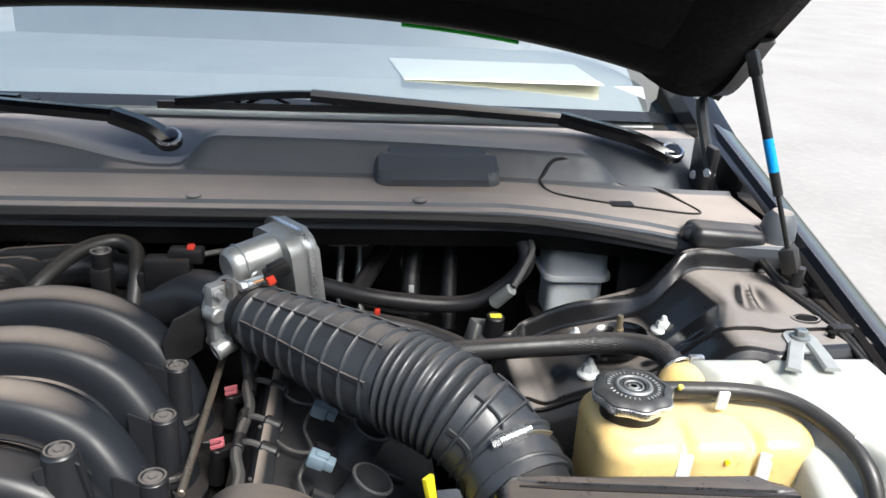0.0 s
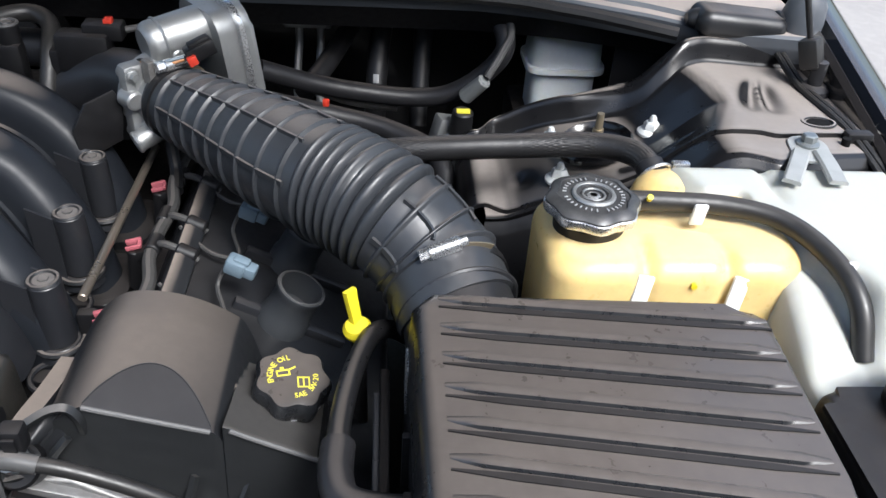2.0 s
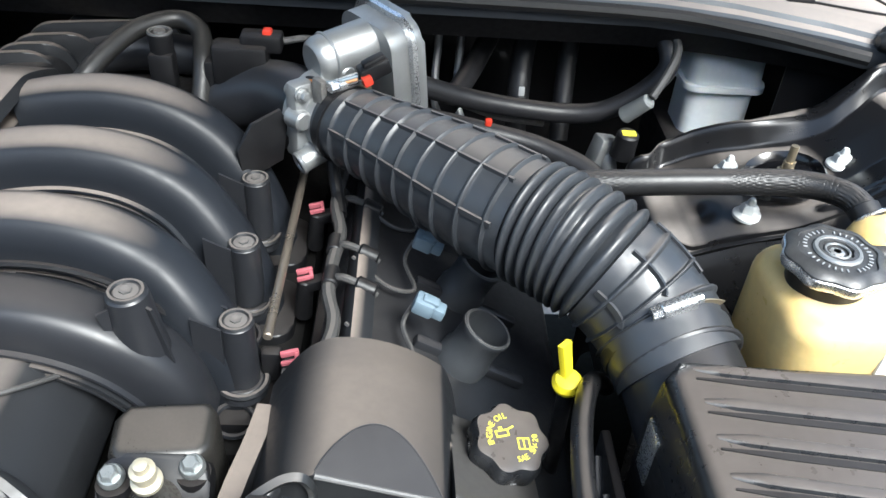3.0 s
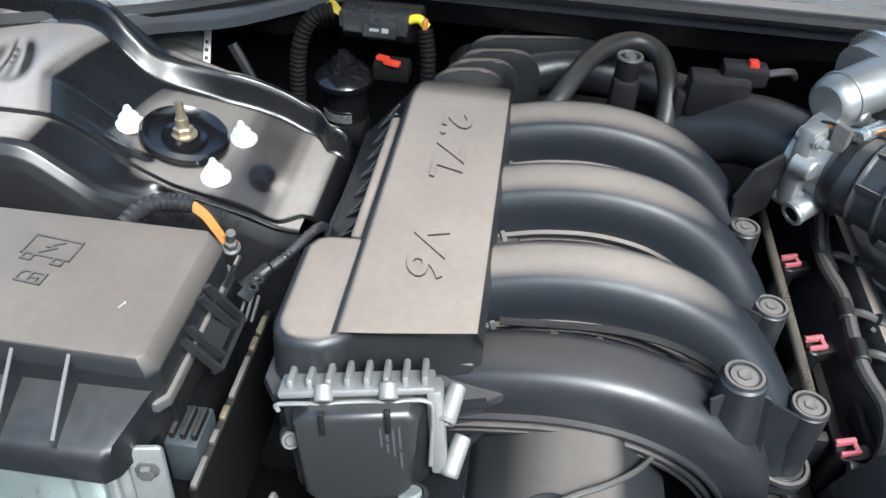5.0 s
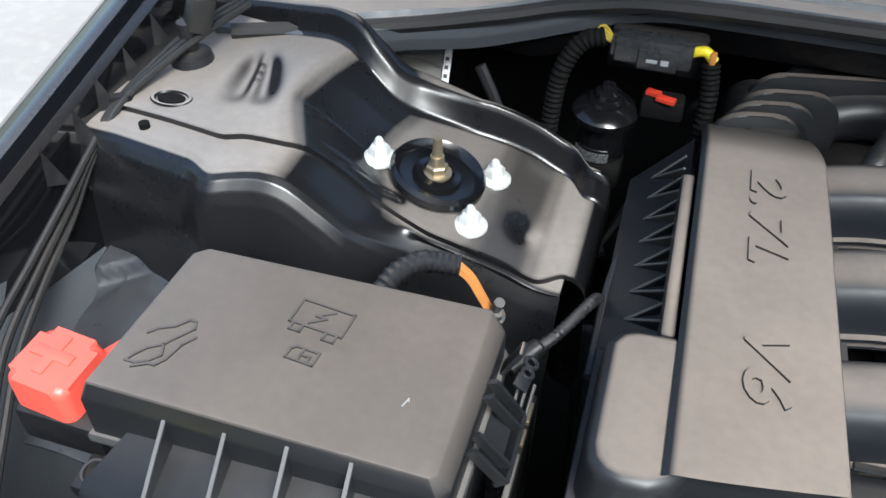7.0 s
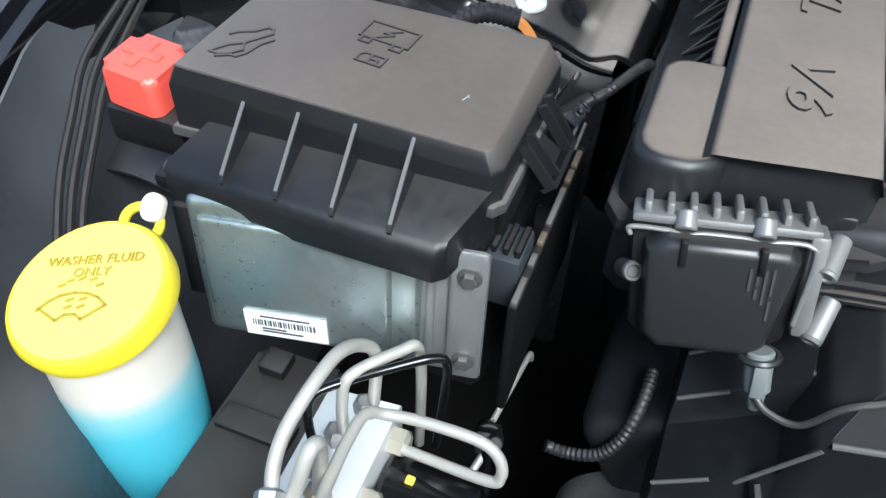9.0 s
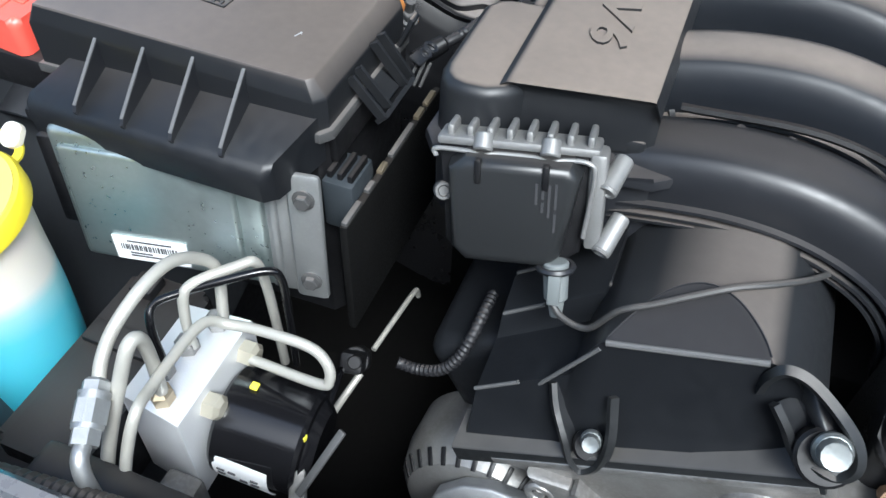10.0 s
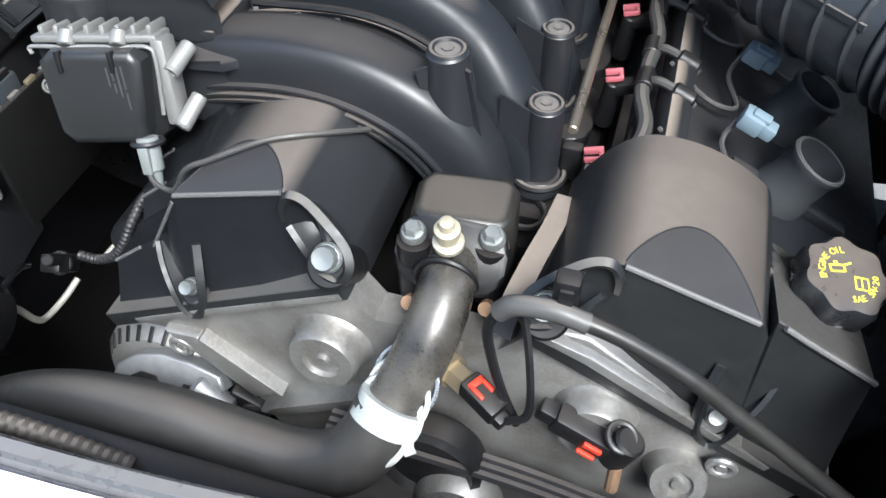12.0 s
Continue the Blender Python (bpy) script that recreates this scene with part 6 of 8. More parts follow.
# ---- the bank below the duct: coils, injectors, rail ----
OUT = Vector((0.45, 0, 0.89))
for y, z0 in ((-0.212, 0.800), (-0.118, 0.802), (-0.02, 0.802)):
    c = thing("ignition_coil", "black ignition coil in its round well", "ignition coil", (0.25, y, 0.8), "ignition coils")
    b = Vector((0.248, y + 0.017, z0 + 0.002))
    part("well", spun([(0.026, -0.02), (0.026, 0.0), (0.0235, 0.004), (0.0230, 0.030), (0.0250, 0.033), (0.0250, 0.037), (0.0215, 0.038), (0.0200, 0.010), (0.005, 0.008)], b, OUT, 32), WELL, c, "open round coil well")
    part("ring", ring_torus(b + OUT * 0.0375, OUT, 0.0232, 0.0011, 32, 6), GREY_TAPE, c, "worn grey rim")
    part("connector", turned(joined(box((-0.016, -0.009, -0.008), (0.004, 0.009, 0.008), 0.003), box((0.002, -0.007, -0.006), (0.014, 0.007, 0.006), 0.002)), pose(0.210, y + 0.016, 0.860, 0, 18, -12)), BLUE_GREY, c, "blue-grey plug")
    part("connector_latch", turned(box((-0.010, -0.005, 0.006), (0.006, 0.005, 0.0105), 0.002), pose(0.210, y + 0.016, 0.860, 0, 18, -12)), BLUE_GREY, c)
    part("wire", tube([(0.194, y + 0.02, 0.860), (0.186, y + 0.010, 0.842), (0.196, y - 0.025, 0.835), (0.170, y - 0.03, 0.842), (0.135, y + 0.0, 0.852)], 0.0022, 6), LOOM, c)
rail = thing("fuel_rail", "bronze-tinted fuel rail between the banks", "fuel rail", (0.07, -0.08, 0.84))
part("rail", cyl((0.068, -0.226, 0.845), (0.070, 0.06, 0.846), 0.0045, 0.0045, 16, 0.001), BRONZE, rail)
part("bracket", joined(box((0.062, -0.236, 0.80), (0.080, -0.224, 0.834), 0.003), box((0.10, -0.27, 0.79), (0.125, -0.08, 0.80), 0.002)), BLACK, rail, "black bracket")
for y in (-0.243, -0.131, -0.019):
    j = thing("fuel_injector", "fuel injector with a pink lock clip", "fuel injector", (0.09, y, 0.8), "fuel injectors")
    part("body", joined(cyl((0.086, y, 0.785), (0.090, y, 0.832), 0.009, 0.008, 16, 0.001), turned(box((-0.010, -0.007, -0.006), (0.012, 0.007, 0.006), 0.003), pose(0.098, y, 0.828, 0, -15, 10))), BLACK, j)
    part("lock_clip", joined(*[turned(box(lo, hi, 0.001), pose(0.090, y, 0.836, 0, -10, 10)) for lo, hi in (((-0.008, -0.007, 0.0), (0.008, -0.004, 0.005)), ((-0.008, 0.003, 0.0), (0.008, 0.007, 0.006)), ((0.004, -0.007, 0.0), (0.008, 0.007, 0.004)))]), PINK, j, "pink lock clip")
loom = thing("injector_loom", "dark taped wiring loom along the injectors", "wiring loom", (0.115, -0.1, 0.85))
part("trunk", tube([(0.118, 0.06, 0.86), (0.112, -0.03, 0.855), (0.120, -0.08, 0.852), (0.116, -0.13, 0.852), (0.116, -0.17, 0.850), (0.124, -0.208, 0.848), (0.118, -0.240, 0.843), (0.103, -0.262, 0.838), (0.086, -0.262, 0.836)], 0.0066, 10), LOOM, loom)
for y in (-0.02, -0.10, -0.15):
    part("branch", tube([(0.117, y, 0.852), (0.130, y - 0.006, 0.857), (0.150, y - 0.010, 0.850), (0.160, y - 0.012, 0.842)], 0.004, 8), LOOM, loom)
    part("branch_boot", cyl((0.140, y - 0.008, 0.852), (0.160, y - 0.012, 0.846), 0.009, 0.008, 14, 0.002), BLACK, loom)
    part("tape_wrap", cyl((0.116, y - 0.012, 0.852), (0.117, y + 0.012, 0.852), 0.0078, seg=12, bevel=0.001), BLACK, loom)
for x in (0.115, 0.128):
    part("bracket_bar", turned(box((-0.003, -0.045, -0.02), (0.003, 0.03, 0.0), 0.001), pose(x, -0.215, 0.828)), BLACK, loom)
drop = thing("throttle_loom", "black taped loom hanging below the throttle", "wiring loom", (0.1, 0.0, 0.87))
part("loom", tube([(0.105, 0.0, 0.89), (0.112, -0.02, 0.86), (0.118, -0.05, 0.852)], 0.007, 10), BLACK, drop)

cap = thing("oil_filler_cap", "black lobed engine oil cap with yellow print", "oil cap", (0.275, -0.352, 0.83))
OC, ON = Vector((0.2672, -0.3378, 0.8395)), Vector((0.20, -0.16, 0.965)).normalized()
part("neck", cyl(OC - ON * 0.02, OC, 0.027, 0.027, 28), BLACK, cap)
part("neck_ring", ring_torus(OC + ON * 0.001, ON, 0.0275, 0.0014, 32, 6), STEEL, cap, "thin bright ring")
part("grip", spun([(0.026, -0.004), (0.0300, 0.000), (0.0308, 0.016), (0.0280, 0.0215), (0.024, 0.0225), (0.008, 0.0225)], OC, ON, 84, 7, 0.07), LID_COVER, cap, "lobed grip", smooth=40.0)
om = frame_on(OC + ON * 0.0226, ON, (0, 1, 0))


def arc_text(text, size, r, start, step, parent, mat, name, flip=1):
    """Letters set round a centre."""
    out = bmesh.new()
    for k, ch in enumerate(text):
        if ch == " ":
            continue
        a = radians(start + step * k)
        m = om @ Matrix.Translation((r * math.cos(a), r * math.sin(a), 0)) @ Matrix.Rotation(a - math.pi / 2 * flip, 4, "Z")
        out = joined(out, writing(ch, size, m, 0.0003))
    return part(name, out, mat, parent, text.lower())


arc_text("ENGINE OIL", 0.0068, 0.0185, 205, -10.5, cap, YELLOW_INK, "print")
arc_text("SAE 5W-20", 0.0064, 0.0185, -75, 11.0, cap, YELLOW_INK, "print", -1)
part("symbol", joined(*[turned(box((x0, y0, -0.0002), (x1, y1, 0.0004), 0), om @ Matrix.Translation((-0.008, 0.002, 0)) @ Matrix.Rotation(radians(a), 4, "Z")) for x0, y0, x1, y1, a in
      ((-0.006, -0.003, 0.005, -0.0018, 20), (-0.006, 0.0018, 0.004, 0.003, 20), (-0.006, -0.003, -0.0048, 0.003, 20), (0.004, -0.003, 0.0052, 0.003, 20), (0.005, 0.0, 0.0115, 0.0013, 38), (-0.002, 0.003, 0.001, 0.0055, 20))]), YELLOW_INK, cap, "yellow oil can symbol")
part("symbol", joined(*[turned(box((x0, y0, -0.0002), (x1, y1, 0.0004), 0), om @ Matrix.Translation((0.009, -0.004, 0)) @ Matrix.Rotation(radians(10), 4, "Z")) for x0, y0, x1, y1 in
      ((-0.005, -0.004, -0.004, 0.005), (-0.0005, -0.004, 0.0005, 0.005), (0.004, -0.004, 0.005, 0.005), (-0.005, 0.004, 0.005, 0.005), (-0.005, -0.005, 0.005, -0.004))]), YELLOW_INK, cap, "yellow handbook symbol")
dip = thing("oil_dipstick", "yellow looped oil dipstick handle", "dipstick", (0.318, -0.28, 0.85))
part("handle", sweep(smooth_path([(0.3150, -0.2775, 0.900), (0.3165, -0.279, 0.891), (0.319, -0.281, 0.878), (0.3215, -0.283, 0.864)], 6), lambda i, s: [(a * (1.0 - 0.22 * i / 18), b) for a, b in ((-0.0060, -0.0028), (0.0060, -0.0028), (0.0064, 0.0), (0.0055, 0.0028), (-0.0055, 0.0028), (-0.0064, 0.0))]), YELLOW_CAP, dip, "flat yellow pull tab")
part("collar", spun([(0.0125, 0), (0.013, 0.004), (0.010, 0.009), (0.006, 0.010)], (0.322, -0.284, 0.860), (-0.1, -0.25, 1), 20), YELLOW_CAP, dip, "yellow collar")
part("tube", cyl((0.325, -0.284, 0.70), (0.322, -0.284, 0.862), 0.007), BLACK, dip)
breather = thing("breather_pipe", "glossy black breather pipe with a rubber elbow", "pipe", (0.32, -0.38, 0.87))
part("pipe", tube([(0.375, -0.23, 0.80), (0.352, -0.265, 0.845), (0.335, -0.300, 0.870), (0.322, -0.345, 0.877), (0.314, -0.40, 0.882), (0.312, -0.450, 0.884)], 0.0085, 16), WIPER, breather)
part("elbow", tube([(0.313, -0.432, 0.884), (0.313, -0.462, 0.884), (0.322, -0.480, 0.882), (0.350, -0.486, 0.880), (0.37, -0.486, 0.88)], 0.0125, 16), RUBBER, breather, "rubber elbow")
box_loom = thing("side_ladder", "black ribbed wall plate beside the air filter box", "bracket", (0.345, -0.4, 0.8))
part("plate", box((0.342, -0.60, 0.66), (0.350, -0.33, 0.86), 0.002), BLACK, box_loom)
for k in range(6):
    part("rung", turned(box((-0.003, -0.03, -0.0015), (0.003, 0.03, 0.0015), 0.0008), pose(0.340, -0.37 - 0.035 * k, 0.83, 35, 0, 0)), PLASTIC, box_loom)

# ---- water outlet, top hose, sensors at the engine front ----
outlet = thing("water_outlet", "dirty cast thermostat housing with a bent outlet pipe", "water outlet", (0.012, -0.35, 0.83))
part("housing", prism([(-0.026, -0.366), (-0.030, -0.335), (-0.022, -0.320), (0.040, -0.314), (0.048, -0.324), (0.050, -0.358), (0.043, -0.369), (-0.018, -0.374)], 0.79, 0.865, 0.009, 0.04, 4), material("grimy_housing", (0.020, 0.019, 0.017), 0.36, dust_sheen=0.14, lie=(0.9, 1.0), stain=0.6, stain_scale=30), outlet, "grimy housing")
part("flange", turned(prism(rounded(-0.040, -0.026, 0.040, 0.026, 0.02), -0.02, 0.0, 0.003), frame_on((0.011, -0.386, 0.846), (0, -0.72, 0.69))), BLACK, outlet, "black outlet flange")
for x, y in ((-0.016, -0.384), (0.038, -0.374)):
    part("flange_bolt", joined(spun([(0.0095, 0), (0.0095, 0.003), (0.008, 0.006)], (x, y, 0.858), (0, -0.3, 0.95), 22), spun([(0.0068, 0.005), (0.0065, 0.011), (0.005, 0.0125)], (x, y, 0.858), (0, -0.3, 0.95), 6)), NUT, outlet, "white zinc bolt")
    part("bolt_boss", cyl((x, y - 0.002, 0.80), (x, y, 0.852), 0.012, 0.0125, 18), BLACK, outlet)
    part("rusty_stud", cyl((x + 0.004, y - 0.022, 0.812), (x + 0.004, y - 0.030, 0.818), 0.0055, seg=10), RUSTY, outlet, "rusty stud end")
part("bleed_valve", joined(spun([(0.011, 0), (0.011, 0.004), (0.0075, 0.006), (0.0075, 0.012), (0.009, 0.013), (0.009, 0.019), (0.0055, 0.020), (0.005, 0.027), (0.003, 0.028)], (0.011, -0.390, 0.862), (0, -0.2, 1), 20)), material("pale_brass", (0.50, 0.46, 0.35), 0.4, metal=0.5), outlet, "pale brass bleed valve")
part("outlet_pipe", tube([(0.012, -0.372, 0.830), (0.014, -0.402, 0.836), (0.013, -0.430, 0.824), (0.005, -0.455, 0.800), (-0.006, -0.478, 0.775), (-0.014, -0.496, 0.755)], 0.0205, 24), material("worn_black_pipe", (0.012, 0.012, 0.012), 0.30, spec=0.6, stain=0.75, stain_scale=26, stain_colour=(0.13, 0.12, 0.105), wave=0.3, wave_scale=60), outlet, "worn black outlet pipe")
part("pipe_lip", ring_torus((0.012, -0.400, 0.836), (0, -0.9, -0.1), 0.0215, 0.0025, 28, 8), BLACK, outlet)
part("side_web", sweep(smooth_path([(0.076, -0.296, 0.838), (0.072, -0.335, 0.842), (0.066, -0.375, 0.846), (0.060, -0.412, 0.842), (0.056, -0.428, 0.825)], 6), lambda i, s: [(-0.010, -0.030), (0.006, -0.030), (0.006, 0.0005), (-0.010, 0.0005)]), COVER, engine, "dusty cast web beside the water outlet")
top_hose = thing("radiator_hose", "thick grey-black rubber radiator hose with a taped joint", "radiator hose", (-0.1, -0.52, 0.75))
part("hose", tube([(-0.006, -0.477, 0.780), (-0.016, -0.493, 0.758), (-0.034, -0.506, 0.741), (-0.068, -0.511, 0.731), (-0.11, -0.510, 0.732), (-0.16, -0.509, 0.738), (-0.21, -0.509, 0.735), (-0.26, -0.509, 0.723), (-0.31, -0.510, 0.700), (-0.36, -0.512, 0.664), (-0.42, -0.515, 0.60)], 0.0245, 28, 8), material("radiator_rubber", (0.030, 0.029, 0.028), 0.5, dust_sheen=0.12, stain=0.4), top_hose)
wrap = part("tape_wrap", joined(tube([(-0.0035, -0.473, 0.784), (-0.009, -0.486, 0.771)], 0.0248, 24, 4)), TAPE, top_hose, "ragged white tape round the joint")
for lean, big, small, at in (((0.34, 0.66, -0.66), 0.0249, 0.0022, (-0.002, -0.470, 0.787)), ((0.24, 0.72, -0.64), 0.0252, 0.0026, (-0.006, -0.479, 0.778)), ((0.42, 0.58, -0.70), 0.0250, 0.0024, (-0.010, -0.488, 0.769))):
    part("tape_turn", ring_torus(at, lean, big, small, 30, 6), TAPE, wrap)
part("tape_end", sweep(smooth_path([(0.012, -0.492, 0.789), (0.014, -0.497, 0.783), (0.015, -0.500, 0.774), (0.017, -0.501, 0.769)], 5), lambda i, s: [(-0.004, -0.001), (0.004, -0.001), (0.004, 0.001), (-0.004, 0.001)]), TAPE, wrap, "loose end of tape")
part("tape_mark", turned(box((-0.0035, -0.0012, -0.010), (0.0035, 0.0012, 0.009), 0.001), pose(-0.0135, -0.4965, 0.786, -35, 35, 0)), SLEEVE_BLUE, top_hose, "light blue mark on the tape")
part("wire_clip", ring_torus((0.001, -0.462, 0.794), (0.3, 0.65, -0.7), 0.0255, 0.0016, 32, 6), STEEL, top_hose, "bright wire clip")
temp = thing("coolant_sensor", "coolant temperature sensor with a red lock clip", "sensor", (0.05, -0.45, 0.79))
part("brass_hex", joined(spun([(0.010, 0), (0.010, 0.016)], (0.030, -0.440, 0.785), (0.75, -0.5, 0.1), 6), cyl((0.022, -0.435, 0.784), (0.030, -0.440, 0.785), 0.012, seg=18)), BRASS, temp, "brass hex body")
tm = frame_on((0.054, -0.456, 0.790), (0.85, -0.5, -0.15)) @ Matrix.Scale(0.8, 4)
part("plug", turned(joined(box((-0.011, -0.010, -0.018), (0.011, 0.010, 0.022), 0.003), box((-0.007, -0.014, -0.01), (0.007, 0.0, 0.03), 0.003)), tm), BLACK, temp, "black plug")
part("lock_clip", turned(joined(box((-0.008, 0.009, -0.012), (0.008, 0.013, -0.006), 0.001), box((-0.008, 0.009, -0.010), (-0.004, 0.013, 0.006), 0.001), box((0.004, 0.009, -0.010), (0.008, 0.013, 0.006), 0.001)), tm), RED_CLIP, temp, "red lock clip")
part("wire", tube([(0.075, -0.468, 0.786), (0.088, -0.466, 0.80), (0.082, -0.450, 0.84), (0.070, -0.430, 0.872)], 0.003, 6), BLACK, temp)
camsen = thing("cam_sensor", "black cam position sensor with a red lock clip", "sensor", (0.14, -0.46, 0.77))
part("body", turned(joined(box((-0.022, -0.009, -0.009), (0.026, 0.009, 0.009), 0.003), box((-0.034, -0.0065, -0.0065), (-0.020, 0.0065, 0.0065), 0.002), cyl((0.028, 0, -0.010), (0.028, 0, 0.020), 0.012, 0.011, 22, 0.002)), pose(0.125, -0.452, 0.772, 0, 20, -6)), BLACK, camsen)
part("rubber_seal", ring_torus((0.1515, -0.455, 0.781), (0.3, -0.2, 0.9), 0.0100, 0.0024, 24, 8), RUBBER, camsen)
part("lock_clip", turned(joined(box((-0.006, -0.0115, 0.003), (0.008, -0.008, 0.0075), 0.001), box((-0.006, -0.0115, -0.0075), (0.008, -0.008, -0.004), 0.001)), pose(0.132, -0.453, 0.766, 0, 20, -6)), RED_CLIP, camsen, "red lock clip")
part("stud", cyl((0.152, -0.462, 0.755), (0.153, -0.466, 0.73), 0.005, seg=10), RUSTY, camsen, "rusty stud")
loom = thing("front_loom", "wiring loom in a plain sleeve across the timing cover", "wiring loom", (0.15, -0.42, 0.83))
part("sleeve", tube([(0.080, -0.448, 0.889), (0.112, -0.450, 0.887), (0.141, -0.450, 0.877), (0.180, -0.450, 0.856), (0.209, -0.450, 0.834), (0.253, -0.452, 0.803), (0.30, -0.455, 0.77)], 0.0056, 14), HOSE, loom)
part("taped_end", tube([(0.060, -0.448, 0.876), (0.070, -0.449, 0.887), (0.093, -0.450, 0.891), (0.114, -0.450, 0.886)], 0.0068, 14), GREY_TAPE, loom, "dusty taped end")
part("droop", tube([(0.061, -0.448, 0.879), (0.054, -0.450, 0.860), (0.058, -0.453, 0.835), (0.068, -0.456, 0.80), (0.080, -0.458, 0.770)], 0.0035, 8), BLACK, loom)
part("cable_clip", joined(box((0.090, -0.446, 0.890), (0.106, -0.432, 0.912), 0.003), box((0.094, -0.449, 0.896), (0.103, -0.446, 0.908), 0.001)), BLACK, loom, "black cable clip")
wire = thing("module_wire", "thin grey wire crossing the cam cover", "wire", (-0.15, -0.36, 0.87))
moulding = cam_cover(-1)
tops = [v.co.copy() for bm in moulding for v in bm.verts]
for bm in moulding:
    bm.free()


def over_cover(x, y, low):
    """Height of the cover under a wire, or low where it passes beside it."""
    return max([q.z for q in tops if abs(q.x - x) < 0.004 and abs(q.y - y) < 0.005] + [low])


WIRE = ((-0.232, -0.374, 0.846), (-0.222, -0.380, 0.842), (-0.205, -0.384, 0.845), (-0.190, -0.383, 0.85), (-0.172, -0.378, 0.86), (-0.152, -0.370, 0.86), (-0.130, -0.360, 0.86), (-0.108, -0.348, 0.86), (-0.085, -0.325, 0.86), (-0.061, -0.285, 0.862))
part("wire", tube([(x, y, over_cover(x, y, z) + 0.004) for x, y, z in WIRE], 0.0022, 8), LOOM, wire)
part("joint", turned(box((-0.012, -0.008, -0.008), (0.012, 0.008, 0.008), 0.003), pose(-0.056, -0.282, 0.862, 0, 20, 20)), BLACK, wire, "black joint")
part("branch", tube([(-0.056, -0.282, 0.866), (-0.075, -0.275, 0.880), (-0.095, -0.270, 0.892)], 0.002, 6), GREY_TAPE, wire)
solo("oil_switch_loom", conduit([(-0.286, -0.315, 0.770), (-0.287, -0.335, 0.768), (-0.290, -0.353, 0.758), (-0.296, -0.364, 0.742), (-0.308, -0.37, 0.727), (-0.328, -0.37, 0.717), (-0.345, -0.372, 0.720)], 0.0050, 0.004, 12), RUBBER, "black corrugated loom hanging beside the engine", "wiring loom")
alt = thing("alternator", "cast aluminium alternator with slotted end caps", "alternator", (-0.25, -0.36, 0.55))
part("case", spun([(0.02, -0.004), (0.060, 0.0), (0.073, 0.012), (0.075, 0.045), (0.072, 0.066), (0.062, 0.080), (0.050, 0.084), (0.030, 0.085)], (-0.256, -0.335, 0.606), (0, -1, 0.05), 52), ALU_DIRTY, alt, "slotted cast case")
for k in range(30):
    a = 2 * math.pi * k / 30
    c = Vector((-0.256 + 0.067 * math.cos(a), -0.408, 0.6096 + 0.067 * math.sin(a)))
    part("vent_slot", turned(box((-0.0020, -0.0075, -0.001), (0.0020, 0.0075, 0.0006), 0.0005), Matrix.Translation(c) @ Matrix.Rotation(-a + math.pi / 2, 4, "Y") @ Matrix.Rotation(radians(35.6), 4, "X")), BLACK, alt)
ARM = [(-0.290, 0.622), (-0.285, 0.648), (-0.266, 0.670), (-0.243, 0.679), (-0.212, 0.677), (-0.184, 0.668), (-0.178, 0.650), (-0.190, 0.640), (-0.204, 0.646), (-0.220, 0.650), (-0.225, 0.606), (-0.238, 0.606), (-0.240, 0.650), (-0.260, 0.652), (-0.272, 0.640), (-0.277, 0.618)]
part("mount_arm", turned(prism(ARM, -0.014, 0.002, 0.0035, 0.0, 3), Matrix(((1, 0, 0, 0), (0, 0.376, -0.82, -0.680), (0, 0.544, 0.57, 0.309), (0, 0, 0, 1)))), ALU_ARM, alt, "bright cast mounting arm")
part("arm_foot", cyl((-0.208, -0.436, 0.662), (-0.174, -0.444, 0.642), 0.0140, 0.0130, 20, 0.004), ALU_ARM, alt, "round arm foot")
part("arm_window", joined(*[turned(box((-0.004, -0.004, -0.012), (0.004, 0.004, 0.012), 0.002), pose(x, -0.418, 0.628, 0, 12, 0)) for x in (-0.266, -0.256, -0.248)]), ALU_DIRTY, alt, "cast bars behind the arm")
part("mount_bolt", hex_head((-0.174, -0.444, 0.642), (0.8, -0.4, -0.45), 0.007, 0.008), ALU_DIRTY, alt)
pulley = thing("idler_pulley", "black grooved idler pulley with its belt", "pulley", (0.02, -0.47, 0.70))
part("wheel", spun([(0.012, 0), (0.040, 0), (0.042, 0.004), (0.042, 0.022), (0.036, 0.026), (0.030, 0.020), (0.012, 0.020)], (0.02, -0.455, 0.705), (0, -1, 0.1), 36), BLACK, pulley)
for k in range(3):
    part("belt", tube([(-0.06 + 0, -0.462 - 0.007 * k, 0.725), (0.10, -0.462 - 0.007 * k, 0.712), (0.26, -0.462 - 0.007 * k, 0.665)], 0.0038, 6), RUBBER, pulley, "ribbed rubber belt")
pump = thing("tensioner", "dull grey belt tensioner casting", "tensioner", (0.05, -0.48, 0.65))
part("casting", spun([(0.030, 0), (0.035, 0.006), (0.035, 0.02), (0.028, 0.030), (0.012, 0.032)], (0.045, -0.465, 0.665), (0, -1, 0.25), 28), ALU_DIRTY, pump)

# ---- flow control module on the plenum ----
mod = thing("runner_control_module", "black control module with a cast aluminium heat sink", "control module", (-0.27, -0.35, 0.87))
MM = Matrix.Translation((-0.274, -0.331, 0.897)) @ Euler((radians(-16), radians(-6), radians(7))).to_matrix().to_4x4()
part("cover", turned(joined(turned(prism([(-0.040, -0.034), (-0.030, -0.044), (0.026, -0.042), (0.034, -0.034), (0.044, 0.024), (0.038, 0.033), (-0.030, 0.033), (-0.042, 0.024)], 0, 0.024, 0.007, 0.06, 4), pose(0, -0.004, 0, 90, 0, 0))), MM), material("satin_module_black", (0.018, 0.019, 0.020), 0.36, spec=0.5, dust_sheen=0.06, stain=0.02, rough_var=0.02), mod, "black plastic cover")
